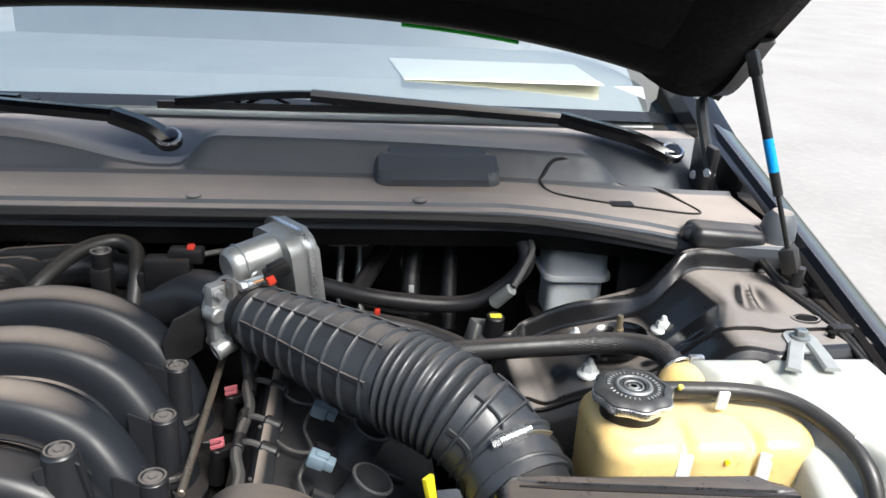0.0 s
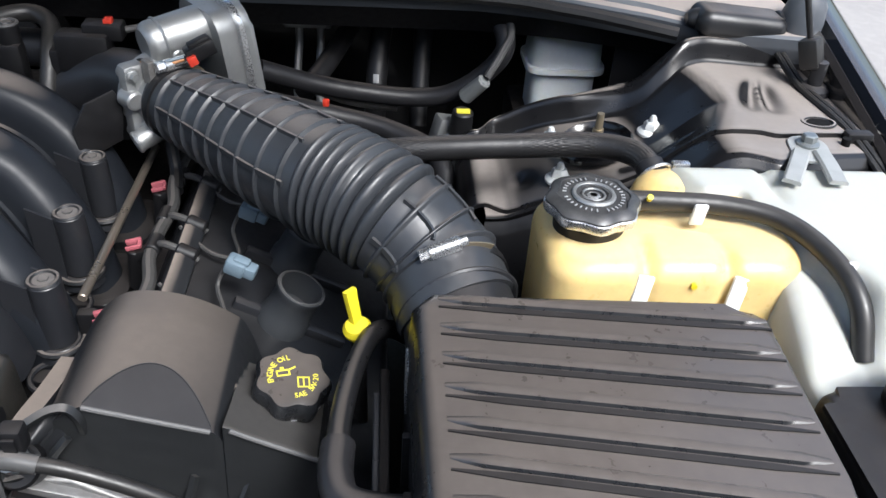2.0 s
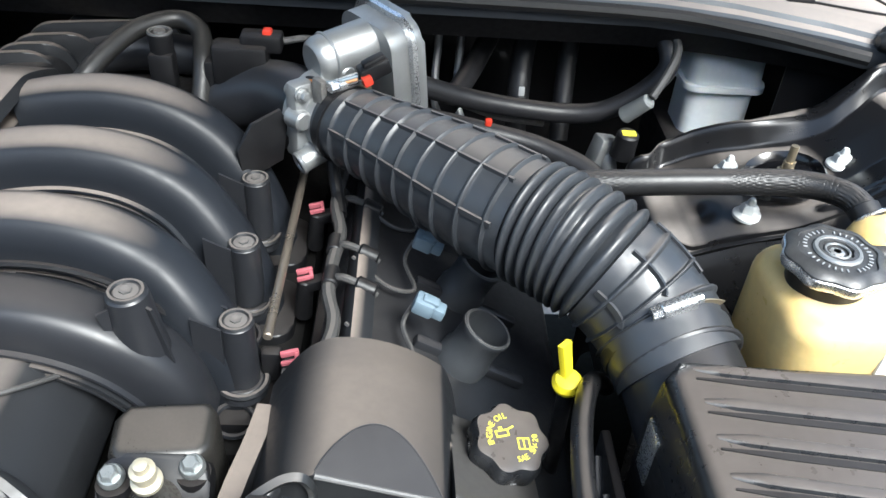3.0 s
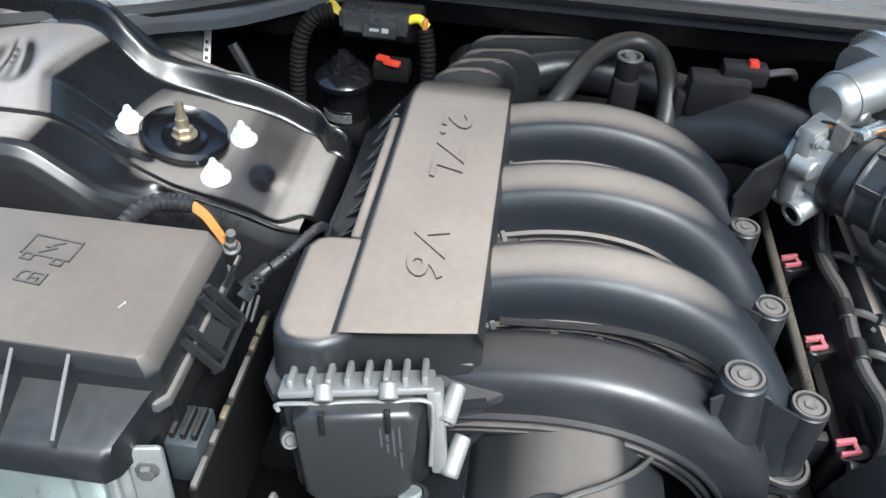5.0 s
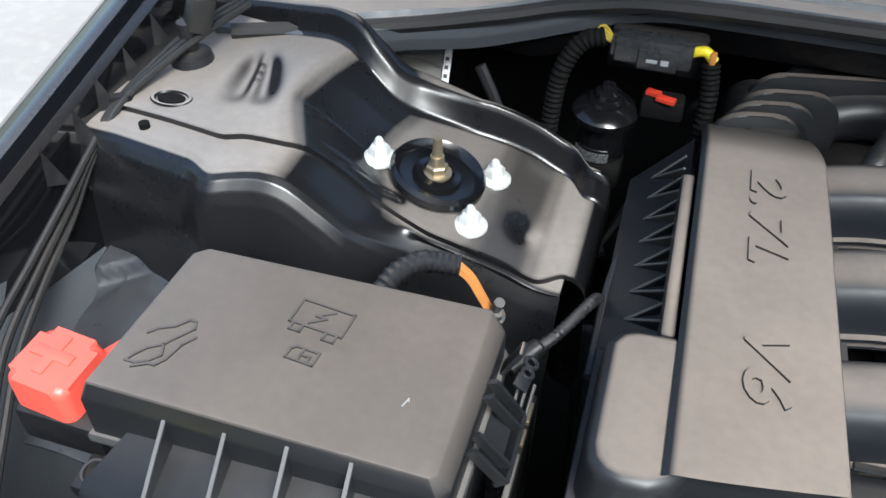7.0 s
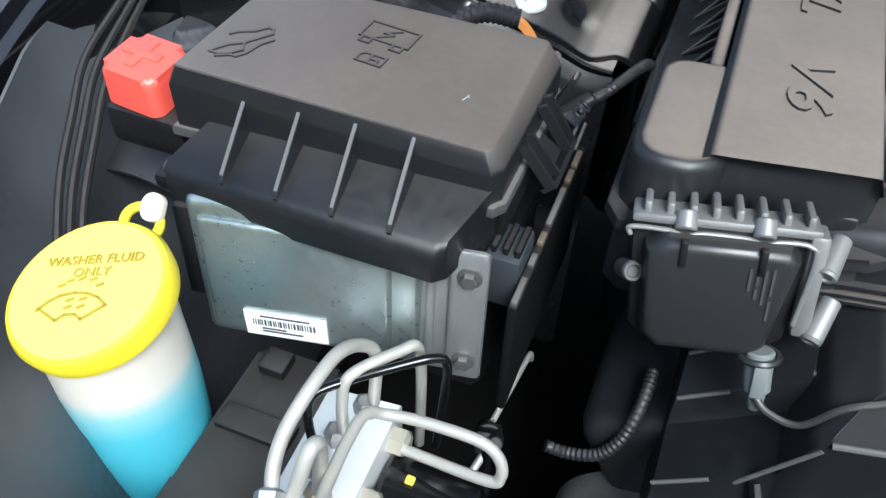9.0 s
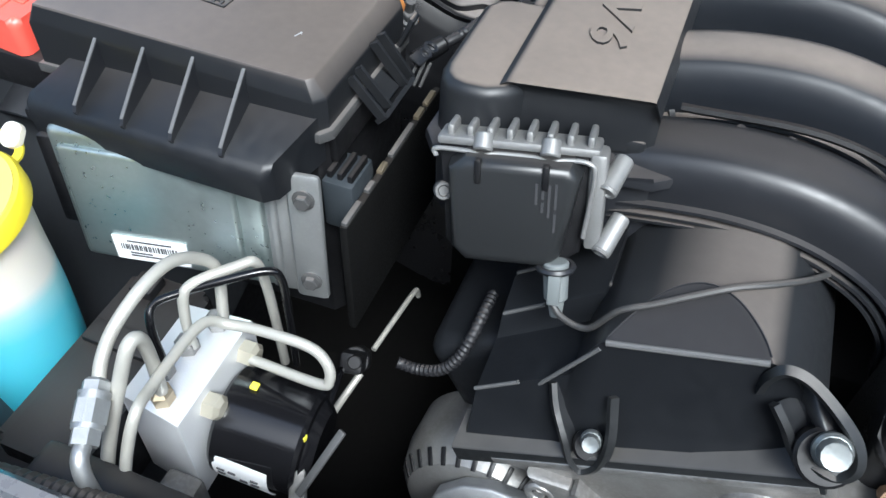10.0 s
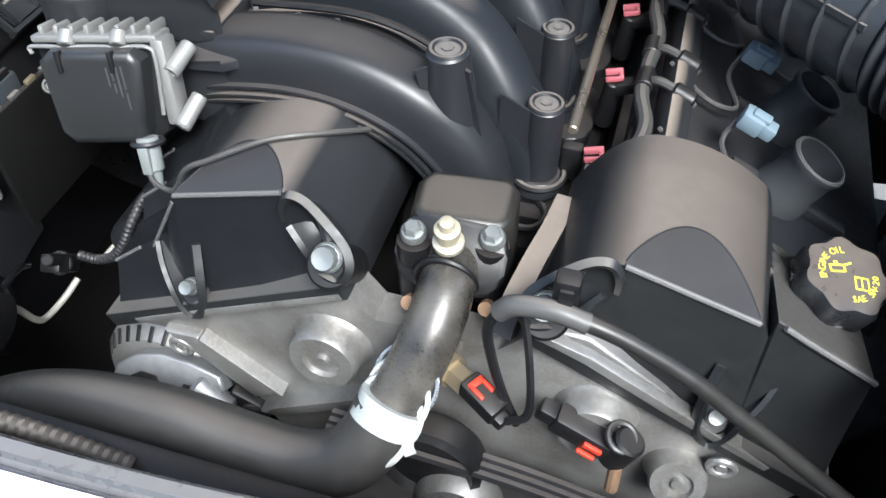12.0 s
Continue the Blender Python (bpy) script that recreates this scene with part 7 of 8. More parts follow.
part("back_plate", turned(prism([(-0.046, -0.038), (-0.034, -0.049), (0.030, -0.047), (0.044, -0.036), (0.052, 0.034), (-0.050, 0.034)], -0.008, 0.010, 0.004), MM @ Matrix.Rotation(math.pi / 2, 4, "X")), BLACK, mod, "black base plate")
sink = part("heat_sink", turned(box((-0.050, -0.013, 0.033), (0.052, 0.010, 0.039), 0.002), MM), SINK, mod, "finned aluminium heat sink")
for k in range(8):
    part("fin", turned(box((-0.044 + 0.0125 * k, -0.010, 0.0375), (-0.0395 + 0.0125 * k, 0.014, 0.0455), 0.0018), MM), SINK, sink)
for x in (-0.020, 0.022):
    part("rim_bump", turned(cyl((x, -0.015, 0.032), (x, -0.008, 0.041), 0.0065, 0.006, 14, 0.001), MM), SINK, mod)
    part("cover_rib", turned(box((x - 0.002, -0.030, 0.016), (x + 0.002, -0.024, 0.032), 0.001), MM), BLACK, mod)
for p0, p1 in (((0.058, -0.012, 0.012), (0.066, 0.008, 0.026)), ((0.058, -0.014, -0.030), (0.068, 0.004, -0.012)), ((-0.046, -0.012, 0.000), (-0.052, 0.006, -0.008))):
    part("lug", turned(joined(cyl(p0, p1, 0.0065, 0.0062, 18, 0.001), ring_torus(Vector(p0), Vector(p1) - Vector(p0), 0.0048, 0.0016, 18, 6)), MM), SINK if p0[0] > 0 else GREY_TAPE, mod, "cast mounting lug")
part("lug_web", turned(box((0.046, -0.014, -0.030), (0.057, 0.006, 0.036), 0.003), MM), SINK, mod)
part("rim_seam", turned(tube([(-0.050, -0.015, 0.026), (-0.050, -0.015, 0.031), (-0.030, -0.016, 0.0315), (-0.020, -0.018, 0.030), (-0.010, -0.016, 0.0315), (0.012, -0.016, 0.0315), (0.022, -0.018, 0.030), (0.032, -0.016, 0.0315), (0.046, -0.016, 0.031), (0.050, -0.016, 0.022), (0.046, -0.016, -0.020)], 0.0016, 8), MM), SINK, mod, "pale scalloped rim")
bars = [turned(box((x, -0.0290, z1), (x + 0.0016, -0.0285, z0), 0), MM) for x, z0, z1 in ((0.016, 0.020, 0.006), (0.020, 0.018, 0.010), (0.020, 0.008, 0.001), (0.024, 0.020, -0.002), (0.028, 0.021, 0.004), (0.028, 0.001, -0.012))]
part("moulded_print", joined(*bars), MOULD_INK, mod, "moulded faint print")
plug = part("plug", turned(joined(cyl((0.031, -0.022, -0.036), (0.033, -0.026, -0.062), 0.0085, 0.0078, 20, 0.001), cyl((0.033, -0.026, -0.060), (0.034, -0.027, -0.074), 0.006, 0.004, 14), turned(box((-0.004, -0.011, -0.012), (0.004, -0.006, 0.010), 0.001), pose(0.032, -0.024, -0.050))), MM), material("grey_module_plug", (0.16, 0.175, 0.175), 0.45), mod, "pale grey wire plug")
part("plug_collar", turned(ring_torus((0.031, -0.022, -0.040), (0.05, -0.1, -1), 0.0112, 0.0022, 22, 6), MM), PLASTIC, plug, "dark collar")

# ---- fuse box, terminal and engine computer ----
fuse = thing("fuse_box", "black fuse and relay box with embossed symbols on its lid", "fuse box", (-0.51, -0.3, 0.88))
LIDX = [(-0.628, -0.350), (-0.411, -0.345), (-0.405, -0.337), (-0.4045, -0.214), (-0.410, -0.206), (-0.616, -0.218), (-0.626, -0.228)]
LID_IN = [(-0.624, -0.346), (-0.4175, -0.341), (-0.4135, -0.336), (-0.4155, -0.212), (-0.418, -0.209), (-0.613, -0.221), (-0.621, -0.229)]


def lid_z(x):
    """Height of the lid's top, which tilts down towards the engine."""
    return 0.9495 + 0.043 * (-0.414 - x)


def fuse_lid():
    bm = bmesh.new()
    rings = [[bm.verts.new((x, y, 0.912)) for x, y in LIDX], [bm.verts.new((x, y, lid_z(x) - 0.0125 - (0.001 if x > -0.42 else 0.0))) for x, y in LIDX], [bm.verts.new((x, y, lid_z(x))) for x, y in LID_IN]]
    bm.faces.new(rings[0][::-1])
    bm.faces.new(rings[-1])
    for a, b in zip(rings, rings[1:]):
        for i in range(len(a)):
            j = (i + 1) % len(a)
            bm.faces.new((a[i], a[j], b[j], b[i]))
    bmesh.ops.bevel(bm, geom=[e for e in bm.edges if min(v.co.z for v in e.verts) > 0.93], offset=0.0018, segments=2, affect="EDGES", profile=0.5)
    return bm


part("lid", fuse_lid(), LID_DUST_SHEEN, fuse, "flat lid with a sloping edge, pale with dust and painted sheen", smooth=18.0)
part("lid_rim", prism([(-0.510 + (x + 0.510) * 1.035, -0.28 + (y + 0.28) * 1.035) for x, y in LIDX], 0.905, 0.9125, 0.002), GREY_TAPE, fuse, "grey lid rim")
part("tub", prism([(-0.510 + (x + 0.510) * 0.97, -0.28 + (y + 0.28) * 0.97) for x, y in LIDX], 0.72, 0.906, 0.004), BLACK, fuse, "black fuse box tub")


def front_shelf():
    """A hood that leans down from the lid's front, open pockets between its dividers."""
    bm = bmesh.new()
    rings = []
    for x, lean in ((-0.6165, 1), (-0.612, 0), (-0.430, 0), (-0.4235, 1)):
        back = -0.600 if x < -0.5 else -0.4085
        rings.append([bm.verts.new((x + (back - x) * k, y, z)) for y, z, k in ((-0.340, 0.925, 1.0), (-0.384 + 0.003 * lean, 0.9095, 0.0), (-0.390 + 0.004 * lean, 0.905, 0.0), (-0.392 + 0.005 * lean, 0.899, 0.0), (-0.390 + 0.006 * lean, 0.880, 0.0), (-0.380, 0.877, 0.0), (-0.340, 0.885, 1.0))])
    for a, b in zip(rings, rings[1:]):
        for i in range(len(a)):
            j = (i + 1) % len(a)
            bm.faces.new((a[i], a[j], b[j], b[i]))
    bm.faces.new(rings[0][::-1])
    bm.faces.new(rings[-1])
    return bm


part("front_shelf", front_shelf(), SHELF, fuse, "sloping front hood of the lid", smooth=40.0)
for x in (-0.5745, -0.5365, -0.4985, -0.4605):
    web = bmesh.new()
    vs = [[web.verts.new((x + dx + q, y, z)) for y, z, q in ((-0.343, 0.9475, 0.0), (-0.343, 0.918, 0.0), (-0.386, 0.905, 0.0022), (-0.3885, 0.9105, 0.0022), (-0.386, 0.9145, 0.0022))] for dx in (-0.0013, 0.0013)]
    web.faces.new(vs[0])
    web.faces.new(vs[1][::-1])
    for i in range(5):
        web.faces.new((vs[0][i], vs[0][(i + 1) % 5], vs[1][(i + 1) % 5], vs[1][i]))
    rib = part("divider", web, PLASTIC, fuse, "thin moulded divider")
    part("divider_edge", sweep([Vector((x, -0.3435, 0.948)), Vector((x + 0.001, -0.365, 0.9315)), Vector((x + 0.0022, -0.3862, 0.915))], lambda i, s: [(-0.0012, -0.0004), (0.0012, -0.0004), (0.0012, 0.0005), (-0.0012, 0.0005)]), EDGE_HIGHLIGHT, rib, "pale edge, a painted highlight")


def on_lid(x, y, a=0.0):
    return pose(x, y, lid_z(x) + 0.0001, 0, 2.46, a)


def line_art(strokes, m, w=0.0016, h=0.0012):
    out = bmesh.new()
    for a, b in strokes:
        a, b = Vector((*a, 0)), Vector((*b, 0))
        d = b - a
        ang = math.atan2(d.y, d.x)
        out = joined(out, turned(box((-w / 2, -w / 2, 0), (d.length + w / 2, w / 2, h), 0), m @ Matrix.Translation(a) @ Matrix.Rotation(ang, 4, "Z")))
    return out


battery = [((-0.018, -0.010), (0.018, -0.010)), ((0.018, -0.010), (0.018, 0.010)), ((0.018, 0.010), (-0.018, 0.010)), ((-0.018, 0.010), (-0.018, -0.010)),
           ((-0.015, -0.010), (-0.015, -0.016)), ((-0.015, -0.016), (-0.008, -0.016)), ((-0.008, -0.016), (-0.008, -0.010)), ((0.008, -0.010), (0.008, -0.016)), ((0.008, -0.016), (0.015, -0.016)), ((0.015, -0.016), (0.015, -0.010)),
           ((0.006, 0.007), (-0.004, 0.000)), ((-0.004, 0.000), (0.003, 0.000)), ((0.003, 0.0), (-0.006, -0.007))]
part("embossed_battery", line_art(battery, on_lid(-0.5156, -0.2545, -4)), EMBOSS, fuse, "embossed battery symbol")
book = [((-0.009, -0.005), (0.009, -0.005)), ((0.009, -0.005), (0.009, 0.005)), ((0.009, 0.005), (-0.006, 0.005)), ((-0.006, 0.005), (-0.009, 0.002)), ((-0.009, 0.002), (-0.009, -0.005)), ((-0.001, -0.005), (-0.001, 0.005)), ((-0.001, 0.0), (0.005, 0.0)), ((0.005, 0.0), (0.005, -0.005))]
part("embossed_book", line_art(book, on_lid(-0.5150, -0.2865, -4)), EMBOSS, fuse, "embossed handbook symbol")
PLIERS = (((-0.013, -0.002), (-0.009, 0.003), (0.0, 0.008), (0.006, 0.016), (0.01, 0.015), (0.012, 0.01), (0.004, -0.002), (0.001, -0.007)), ((0.016, 0.004), (0.011, -0.004), (0.008, -0.017), (0.004, -0.023), (0.0, -0.023)), ((-0.014, -0.025), (-0.011, -0.019), (-0.007, -0.013), (0.001, -0.007), (0.004, -0.015), (-0.001, -0.021), (-0.007, -0.025), (-0.014, -0.025)), ((-0.008, -0.028), (0.0, -0.023)))
part("embossed_pliers", line_art([pair for line in PLIERS for pair in zip(line, line[1:])], on_lid(-0.597, -0.300)), EMBOSS, fuse, "embossed fuse pliers symbol")
fleck = part("paint_fleck", turned(box((-0.0004, -0.0035, 0), (0.0004, 0.0035, 0.0004), 0), on_lid(-0.445, -0.298, -20)), GREY_INK, fuse, "small white scuff")
part("fleck_tail", turned(box((-0.0003, -0.0014, 0), (0.0003, 0.0014, 0.0004), 0), on_lid(-0.4438, -0.2960, 35)), GREY_INK, fleck)

# open moulded frame, brackets and connectors on the engine side
CORNERS = [Vector(p) for p in ((-0.4015, -0.3060, 0.934), (-0.3810, -0.3010, 0.9025), (-0.3815, -0.2490, 0.902), (-0.4005, -0.2580, 0.940))]
A, B, C, E = CORNERS
for p0, p1, label in ((A, B, "slanting frame bar"), (A + Vector((0, 0.011, 0.001)), B + Vector((0, 0.010, 0.003)), ""), (E, C, ""), (E - Vector((0, 0.012, 0)), C - Vector((0, 0.012, -0.002)), "")):
    part("side_frame", sweep([p0.lerp(p1, k / 2) for k in range(3)], lambda i, s: [(-0.0014, -0.006), (0.0014, -0.006), (0.0014, 0.0012), (-0.0014, 0.0012)], up=(1, 0, 0.6)), HALF_DUST_SHEEN, fuse, label)
part("frame_sill", sweep([B, B.lerp(C, 0.5), C], lambda i, s: [(-0.0018, -0.010), (0.0018, -0.010), (0.0018, 0.0012), (-0.0018, 0.0012)], up=(0.7, 0, 0.7)), HALF_DUST_SHEEN, fuse, "dusty frame sill")
# light falling into the pocket is given by the floor's paler material
part("pocket_floor", sheet(lambda u, v: Vector((-0.401 + 0.014 * u, -0.292 + 0.030 * v, 0.9120 - 0.010 * u)), 2, 2, 0.002), COVER, fuse, "pocket floor painted pale as if lit")
part("pocket_wall", box((-0.409, -0.335, 0.880), (-0.402, -0.214, 0.910), 0.002), BLACK, fuse, "dark pocket wall")
part("upright_tab", turned(box((-0.002, -0.006, -0.014), (0.002, 0.006, 0.014), 0.001), pose(-0.3965, -0.2240, 0.924, 0, 25, 0)), COVER, fuse, "pale upright tab")
part("tie_plate", turned(joined(ring_torus((0.0, 0.008, 0), (0, 0, 1), 0.0048, 0.0016, 18, 6), ring_torus((0.001, -0.003, 0), (0, 0, 1), 0.0042, 0.0015, 18, 6), box((-0.005, -0.020, -0.0018), (0.006, -0.006, 0.0006), 0.001)), pose(-0.388, -0.208, 0.898, -10, 25, -10)), PLASTIC, fuse, "moulded plate with two eyes")
for k in range(3):
    part("tie_bar", tube([(-0.391 + 0.005 * k, -0.216, 0.894), (-0.392 + 0.005 * k, -0.236, 0.884)], 0.0013, 6), GREY_TAPE, fuse)
conn = part("side_connector", box((-0.411, -0.348, 0.828), (-0.386, -0.312, 0.872), 0.003), material("slate_connector", (0.030, 0.036, 0.042), 0.45), fuse, "slate grey side connector")
for k in range(3):
    part("latch_slot", box((-0.408 + 0.008 * k, -0.343, 0.8715), (-0.404 + 0.008 * k, -0.317, 0.878), 0.001), BLACK, conn)
board = part("side_board", box((-0.386, -0.372, 0.745), (-0.379, -0.195, 0.858), 0.0025), material("grimy_board", (0.005, 0.005, 0.005), 0.6, spec=0.15, dust_sheen=0.05, stain=0.5, stain_scale=40), fuse, "grimy black side board")
for y0, y1, z, mat in ((-0.205, -0.224, 0.8605, BRASS), (-0.229, -0.243, 0.8605, BRASS), (-0.250, -0.292, 0.8600, GREY_TAPE), (-0.300, -0.312, 0.8605, BRASS), (-0.322, -0.334, 0.8600, GREY_TAPE), (-0.345, -0.370, 0.8600, GREY_TAPE)):
    part("edge_clip", box((-0.3848, y1, z - 0.004), (-0.3802, y0, z + 0.0006), 0.0010), mat, board, "worn metal edge clip" if mat is BRASS else "")
eye = thing("battery_terminal_cover", "red plastic terminal cover with a raised plus sign", "terminal cover", (-0.672, -0.31, 0.88))
part("cover", turned(prism(rounded(-0.023, -0.023, 0.023, 0.023, 0.008), -0.010, 0.019, 0.007, 0.05, 4), pose(-0.665, -0.326, 0.923, 4, 3, -4)), RED, eye)
part("plus_sign", joined(turned(box((-0.015, -0.004, 0), (0.015, 0.004, 0.0022), 0.001), pose(-0.667, -0.3245, 0.9415, 4, 3, -4)), turned(box((-0.004, -0.015, 0), (0.004, 0.015, 0.0026), 0.001), pose(-0.667, -0.3245, 0.941, 4, 3, -4))), RED, eye, "raised plus sign")
part("strap", turned(box((-0.016, -0.006, -0.002), (0.016, 0.006, 0.002), 0.001), pose(-0.634, -0.300, 0.935, 0, -25, 35)), RED, eye, "red hinge strap")
part("base", joined(box((-0.690, -0.350, 0.880), (-0.628, -0.300, 0.910), 0.004), box((-0.64, -0.375, 0.872), (-0.60, -0.345, 0.885), 0.004)), BLACK, eye, "black base tray")
part("base_ring", ring_torus((-0.628, -0.362, 0.886), (0, -0.2, 1), 0.008, 0.0018, 20, 6), PLASTIC, eye)
comp = thing("engine_computer", "grey metal engine computer with a white barcode label", "engine computer", (-0.5, -0.385, 0.78))
EM = Matrix.Translation((-0.508, -0.378, 0.835)) @ Euler((radians(-4), 0, radians(10))).to_matrix().to_4x4()
part("case", turned(joined(box((-0.092, -0.008, -0.060), (0.066, 0.03, 0.062), 0.006, 3), box((-0.085, -0.012, -0.052), (0.045, -0.006, 0.05), 0.004, 3)), EM), PLATE, comp, "brushed metal case")
part("bracket", turned(box((0.062, -0.006, -0.062), (0.084, 0.004, 0.062), 0.003), EM), ALU, comp, "bent aluminium bracket")
part("bracket_flange", turned(box((0.083, -0.011, -0.062), (0.108, -0.005, 0.056), 0.004), EM), ALU, comp, "bright bracket flange")
part("bracket_bead", turned(box((0.068, -0.011, -0.055), (0.074, -0.0055, 0.05), 0.002), EM), ALU, comp)
for z in (0.036, -0.042):
    part("bracket_bolt", turned(hex_head((0.096, -0.011, z), (0, -1, 0), 0.006, 0.006), EM), GREY_TAPE, comp)
part("edge_bracket", turned(box((-0.104, -0.004, -0.03), (-0.09, 0.012, 0.05), 0.003), EM), BLACK, comp)
lm = EM @ Matrix.Translation((-0.030, -0.0128, -0.038)) @ Matrix.Rotation(radians(-2), 4, "Y")
part("label", turned(box((-0.030, -0.0006, -0.0115), (0.030, 0.0006, 0.0115), 0), lm), LABEL, comp, "white barcode label")
rnd = random.Random(4)
codes, x = bmesh.new(), -0.024
while x < 0.022:
    w = rnd.choice((0.0006, 0.0010, 0.0014))
    codes = joined(codes, turned(box((x, -0.0012, -0.001), (x + w, -0.0004, 0.0045), 0), lm))
    x += w + rnd.choice((0.0007, 0.0012))
for z, x1 in ((0.0072, 0.018), (-0.0045, 0.0), (-0.0072, 0.012)):
    codes = joined(codes, turned(box((-0.018, -0.0012, z), (x1, -0.0004, z + 0.0012), 0), lm))
part("label_print", codes, INK, comp, "dark bars")
lead = thing("battery_lead", "black corrugated lead with an orange ring terminal", "battery lead", (-0.46, -0.15, 0.9))
part("loom", conduit([(-0.505, -0.205, 0.900), (-0.500, -0.180, 0.922), (-0.482, -0.160, 0.930), (-0.453, -0.151, 0.926)], 0.0085, 0.0045, 12), RUBBER, lead)
part("terminal", sweep(smooth_path([(-0.455, -0.152, 0.926), (-0.445, -0.152, 0.917), (-0.436, -0.154, 0.904), (-0.428, -0.156, 0.892)], 6), lambda i, s: [(a * (1.0 - 0.25 * i / 18), b) for a, b in ((-0.0045, -0.002), (0.0045, -0.002), (0.0035, 0.0022), (-0.0035, 0.0022))]), ORANGE, lead, "orange terminal")
part("terminal_ring", joined(ring_torus((-0.424, -0.158, 0.890), (0.2, -0.4, 0.9), 0.0065, 0.0018, 20, 6)), ORANGE, lead)
part("terminal_bolt", joined(hex_head((-0.424, -0.158, 0.889), (0.2, -0.3, 0.9), 0.006, 0.010), cyl((-0.424, -0.158, 0.895), (-0.420, -0.163, 0.910), 0.004)), GREY_TAPE, lead)
side_loom = thing("bay_loom", "black corrugated loom dropping beside the fuse box", "wiring loom", (-0.37, -0.12, 0.85))
part("loom", conduit([(-0.398, -0.185, 0.88), (-0.378, -0.165, 0.888), (-0.356, -0.125, 0.895), (-0.352, -0.10, 0.87), (-0.350, -0.06, 0.83)], 0.0050, 0.0040), RUBBER, side_loom)
part("boot", cyl((-0.404, -0.195, 0.876), (-0.385, -0.172, 0.886), 0.008, 0.007, 16, 0.002), BLACK, side_loom)
for i, (a, b) in enumerate((((-0.41, -0.06, 0.80), (-0.33, 0.10, 0.86)), ((-0.42, -0.02, 0.86), (-0.36, 0.02, 0.82)))):
    part("cable", tube([a, (Vector(a) + Vector(b)) / 2 + Vector((0, 0, -0.02)), b], 0.006, 8), RUBBER, side_loom)

# ---- washer bottle ----
washer = thing("washer_bottle", "translucent washer bottle with blue fluid and a yellow flip cap", "washer bottle", (-0.60, -0.47, 0.6))


def bottle_material():
    """Milky bottle plastic with blue fluid showing through below its soft level line."""
    m = material("translucent_bottle", (0.62, 0.58, 0.50), 0.34, subsurface=0.25, rough_var=0.03)
    n, link = m.node_tree.nodes, m.node_tree.links.new
    height = n.new("ShaderNodeSeparateXYZ")
    link(n.new("ShaderNodeTexCoord").outputs["Object"], height.inputs[0])
    ramp = n.new("ShaderNodeValToRGB")
    span = n.new("ShaderNodeMapRange")
    span.inputs["From Min"].default_value, span.inputs["From Max"].default_value = 0.70, 0.86
    link(height.outputs["Z"], span.inputs["Value"])
    link(span.outputs["Result"], ramp.inputs[0])
    e = ramp.color_ramp.elements
    e[0].position, e[0].color = 0.0, (0.05, 0.36, 0.48, 1)
    e[1].position, e[1].color = 1.0, (0.62, 0.58, 0.50, 1)
    for place, colour in ((0.58, (0.10, 0.43, 0.53, 1)), (0.72, (0.25, 0.50, 0.54, 1)), (0.80, (0.58, 0.57, 0.52, 1))):
        x = e.new(place)
        x.color = colour
    link(ramp.outputs[0], n["Principled BSDF"].inputs["Base Color"])
    return m


prof = ((0.60, 0.036), (0.66, 0.040), (0.72, 0.042), (0.76, 0.043), (0.80, 0.0435), (0.84, 0.043), (0.878, 0.043))
path = [Vector((-0.609 + 0.004 * ease(0.0, 0.10, 0.878 - z), -0.474 - 0.012 * (0.878 - z) / 0.28, z)) for z in (0.60 + 0.278 * k / 24 for k in range(25))]
part("bottle", sweep(path, lambda i, s: circle(lerp_table(prof, 0.60 + 0.278 * i / 24), 40), up=(0, 1, 0)), bottle_material(), washer, "milky bottle part filled with blue fluid")
WN = Vector((-0.10, -0.22, 0.97)).normalized()
WC = Vector((-0.609, -0.476, 0.880))
part("cap_rim", spun([(0.046, -0.008), (0.050, -0.006), (0.051, 0.004), (0.049, 0.008), (0.046, 0.009)], WC, WN, 48), YELLOW_CAP, washer, "yellow cap rim")
cf = part("cap_face", spun([(0.0465, 0.006), (0.046, 0.0100), (0.02, 0.0108), (0.004, 0.0110)], WC, WN, 48), YELLOW_FACE, washer, "pale yellow cap face")
wm = frame_on(WC + WN * 0.0112, WN, (0.30, 1, 0))
wm = wm @ Matrix.Rotation(radians(36), 4, "Z")
part("print", turned(writing("WASHER FLUID\nONLY", 0.0088, Matrix.Translation((0.002, 0.014, 0)), 0.0005), wm), DARK_YELLOW, cf, "washer fluid only")
arc = [((0.024 * math.cos(a), -0.022 + 0.020 * math.sin(a)), (0.024 * math.cos(a + 0.35), -0.022 + 0.020 * math.sin(a + 0.35))) for a in (0.55 + 0.35 * k for k in range(6))]
lowarc = [((0.009 * math.cos(a), -0.024 + 0.008 * math.sin(a)), (0.009 * math.cos(a + 0.7), -0.024 + 0.008 * math.sin(a + 0.7))) for a in (0.5 + 0.7 * k for k in range(3))]
dots = [((x, y), (x + 0.003, y + 0.001)) for x, y in ((-0.012, 0.003), (-0.007, 0.006), (0.0, 0.007), (0.007, 0.006), (0.012, 0.002), (-0.004, -0.012), (-0.004, -0.007), (0.004, -0.012), (0.004, -0.007))]
part("print", line_art(arc + lowarc + [((0.0205, -0.0115), (0.0079, -0.0200)), ((-0.0205, -0.0115), (-0.0079, -0.0200))] + dots, wm @ Matrix.Translation((-0.004, -0.002, 0)), 0.0016, 0.0006), DARK_YELLOW, cf, "windscreen spray symbol")
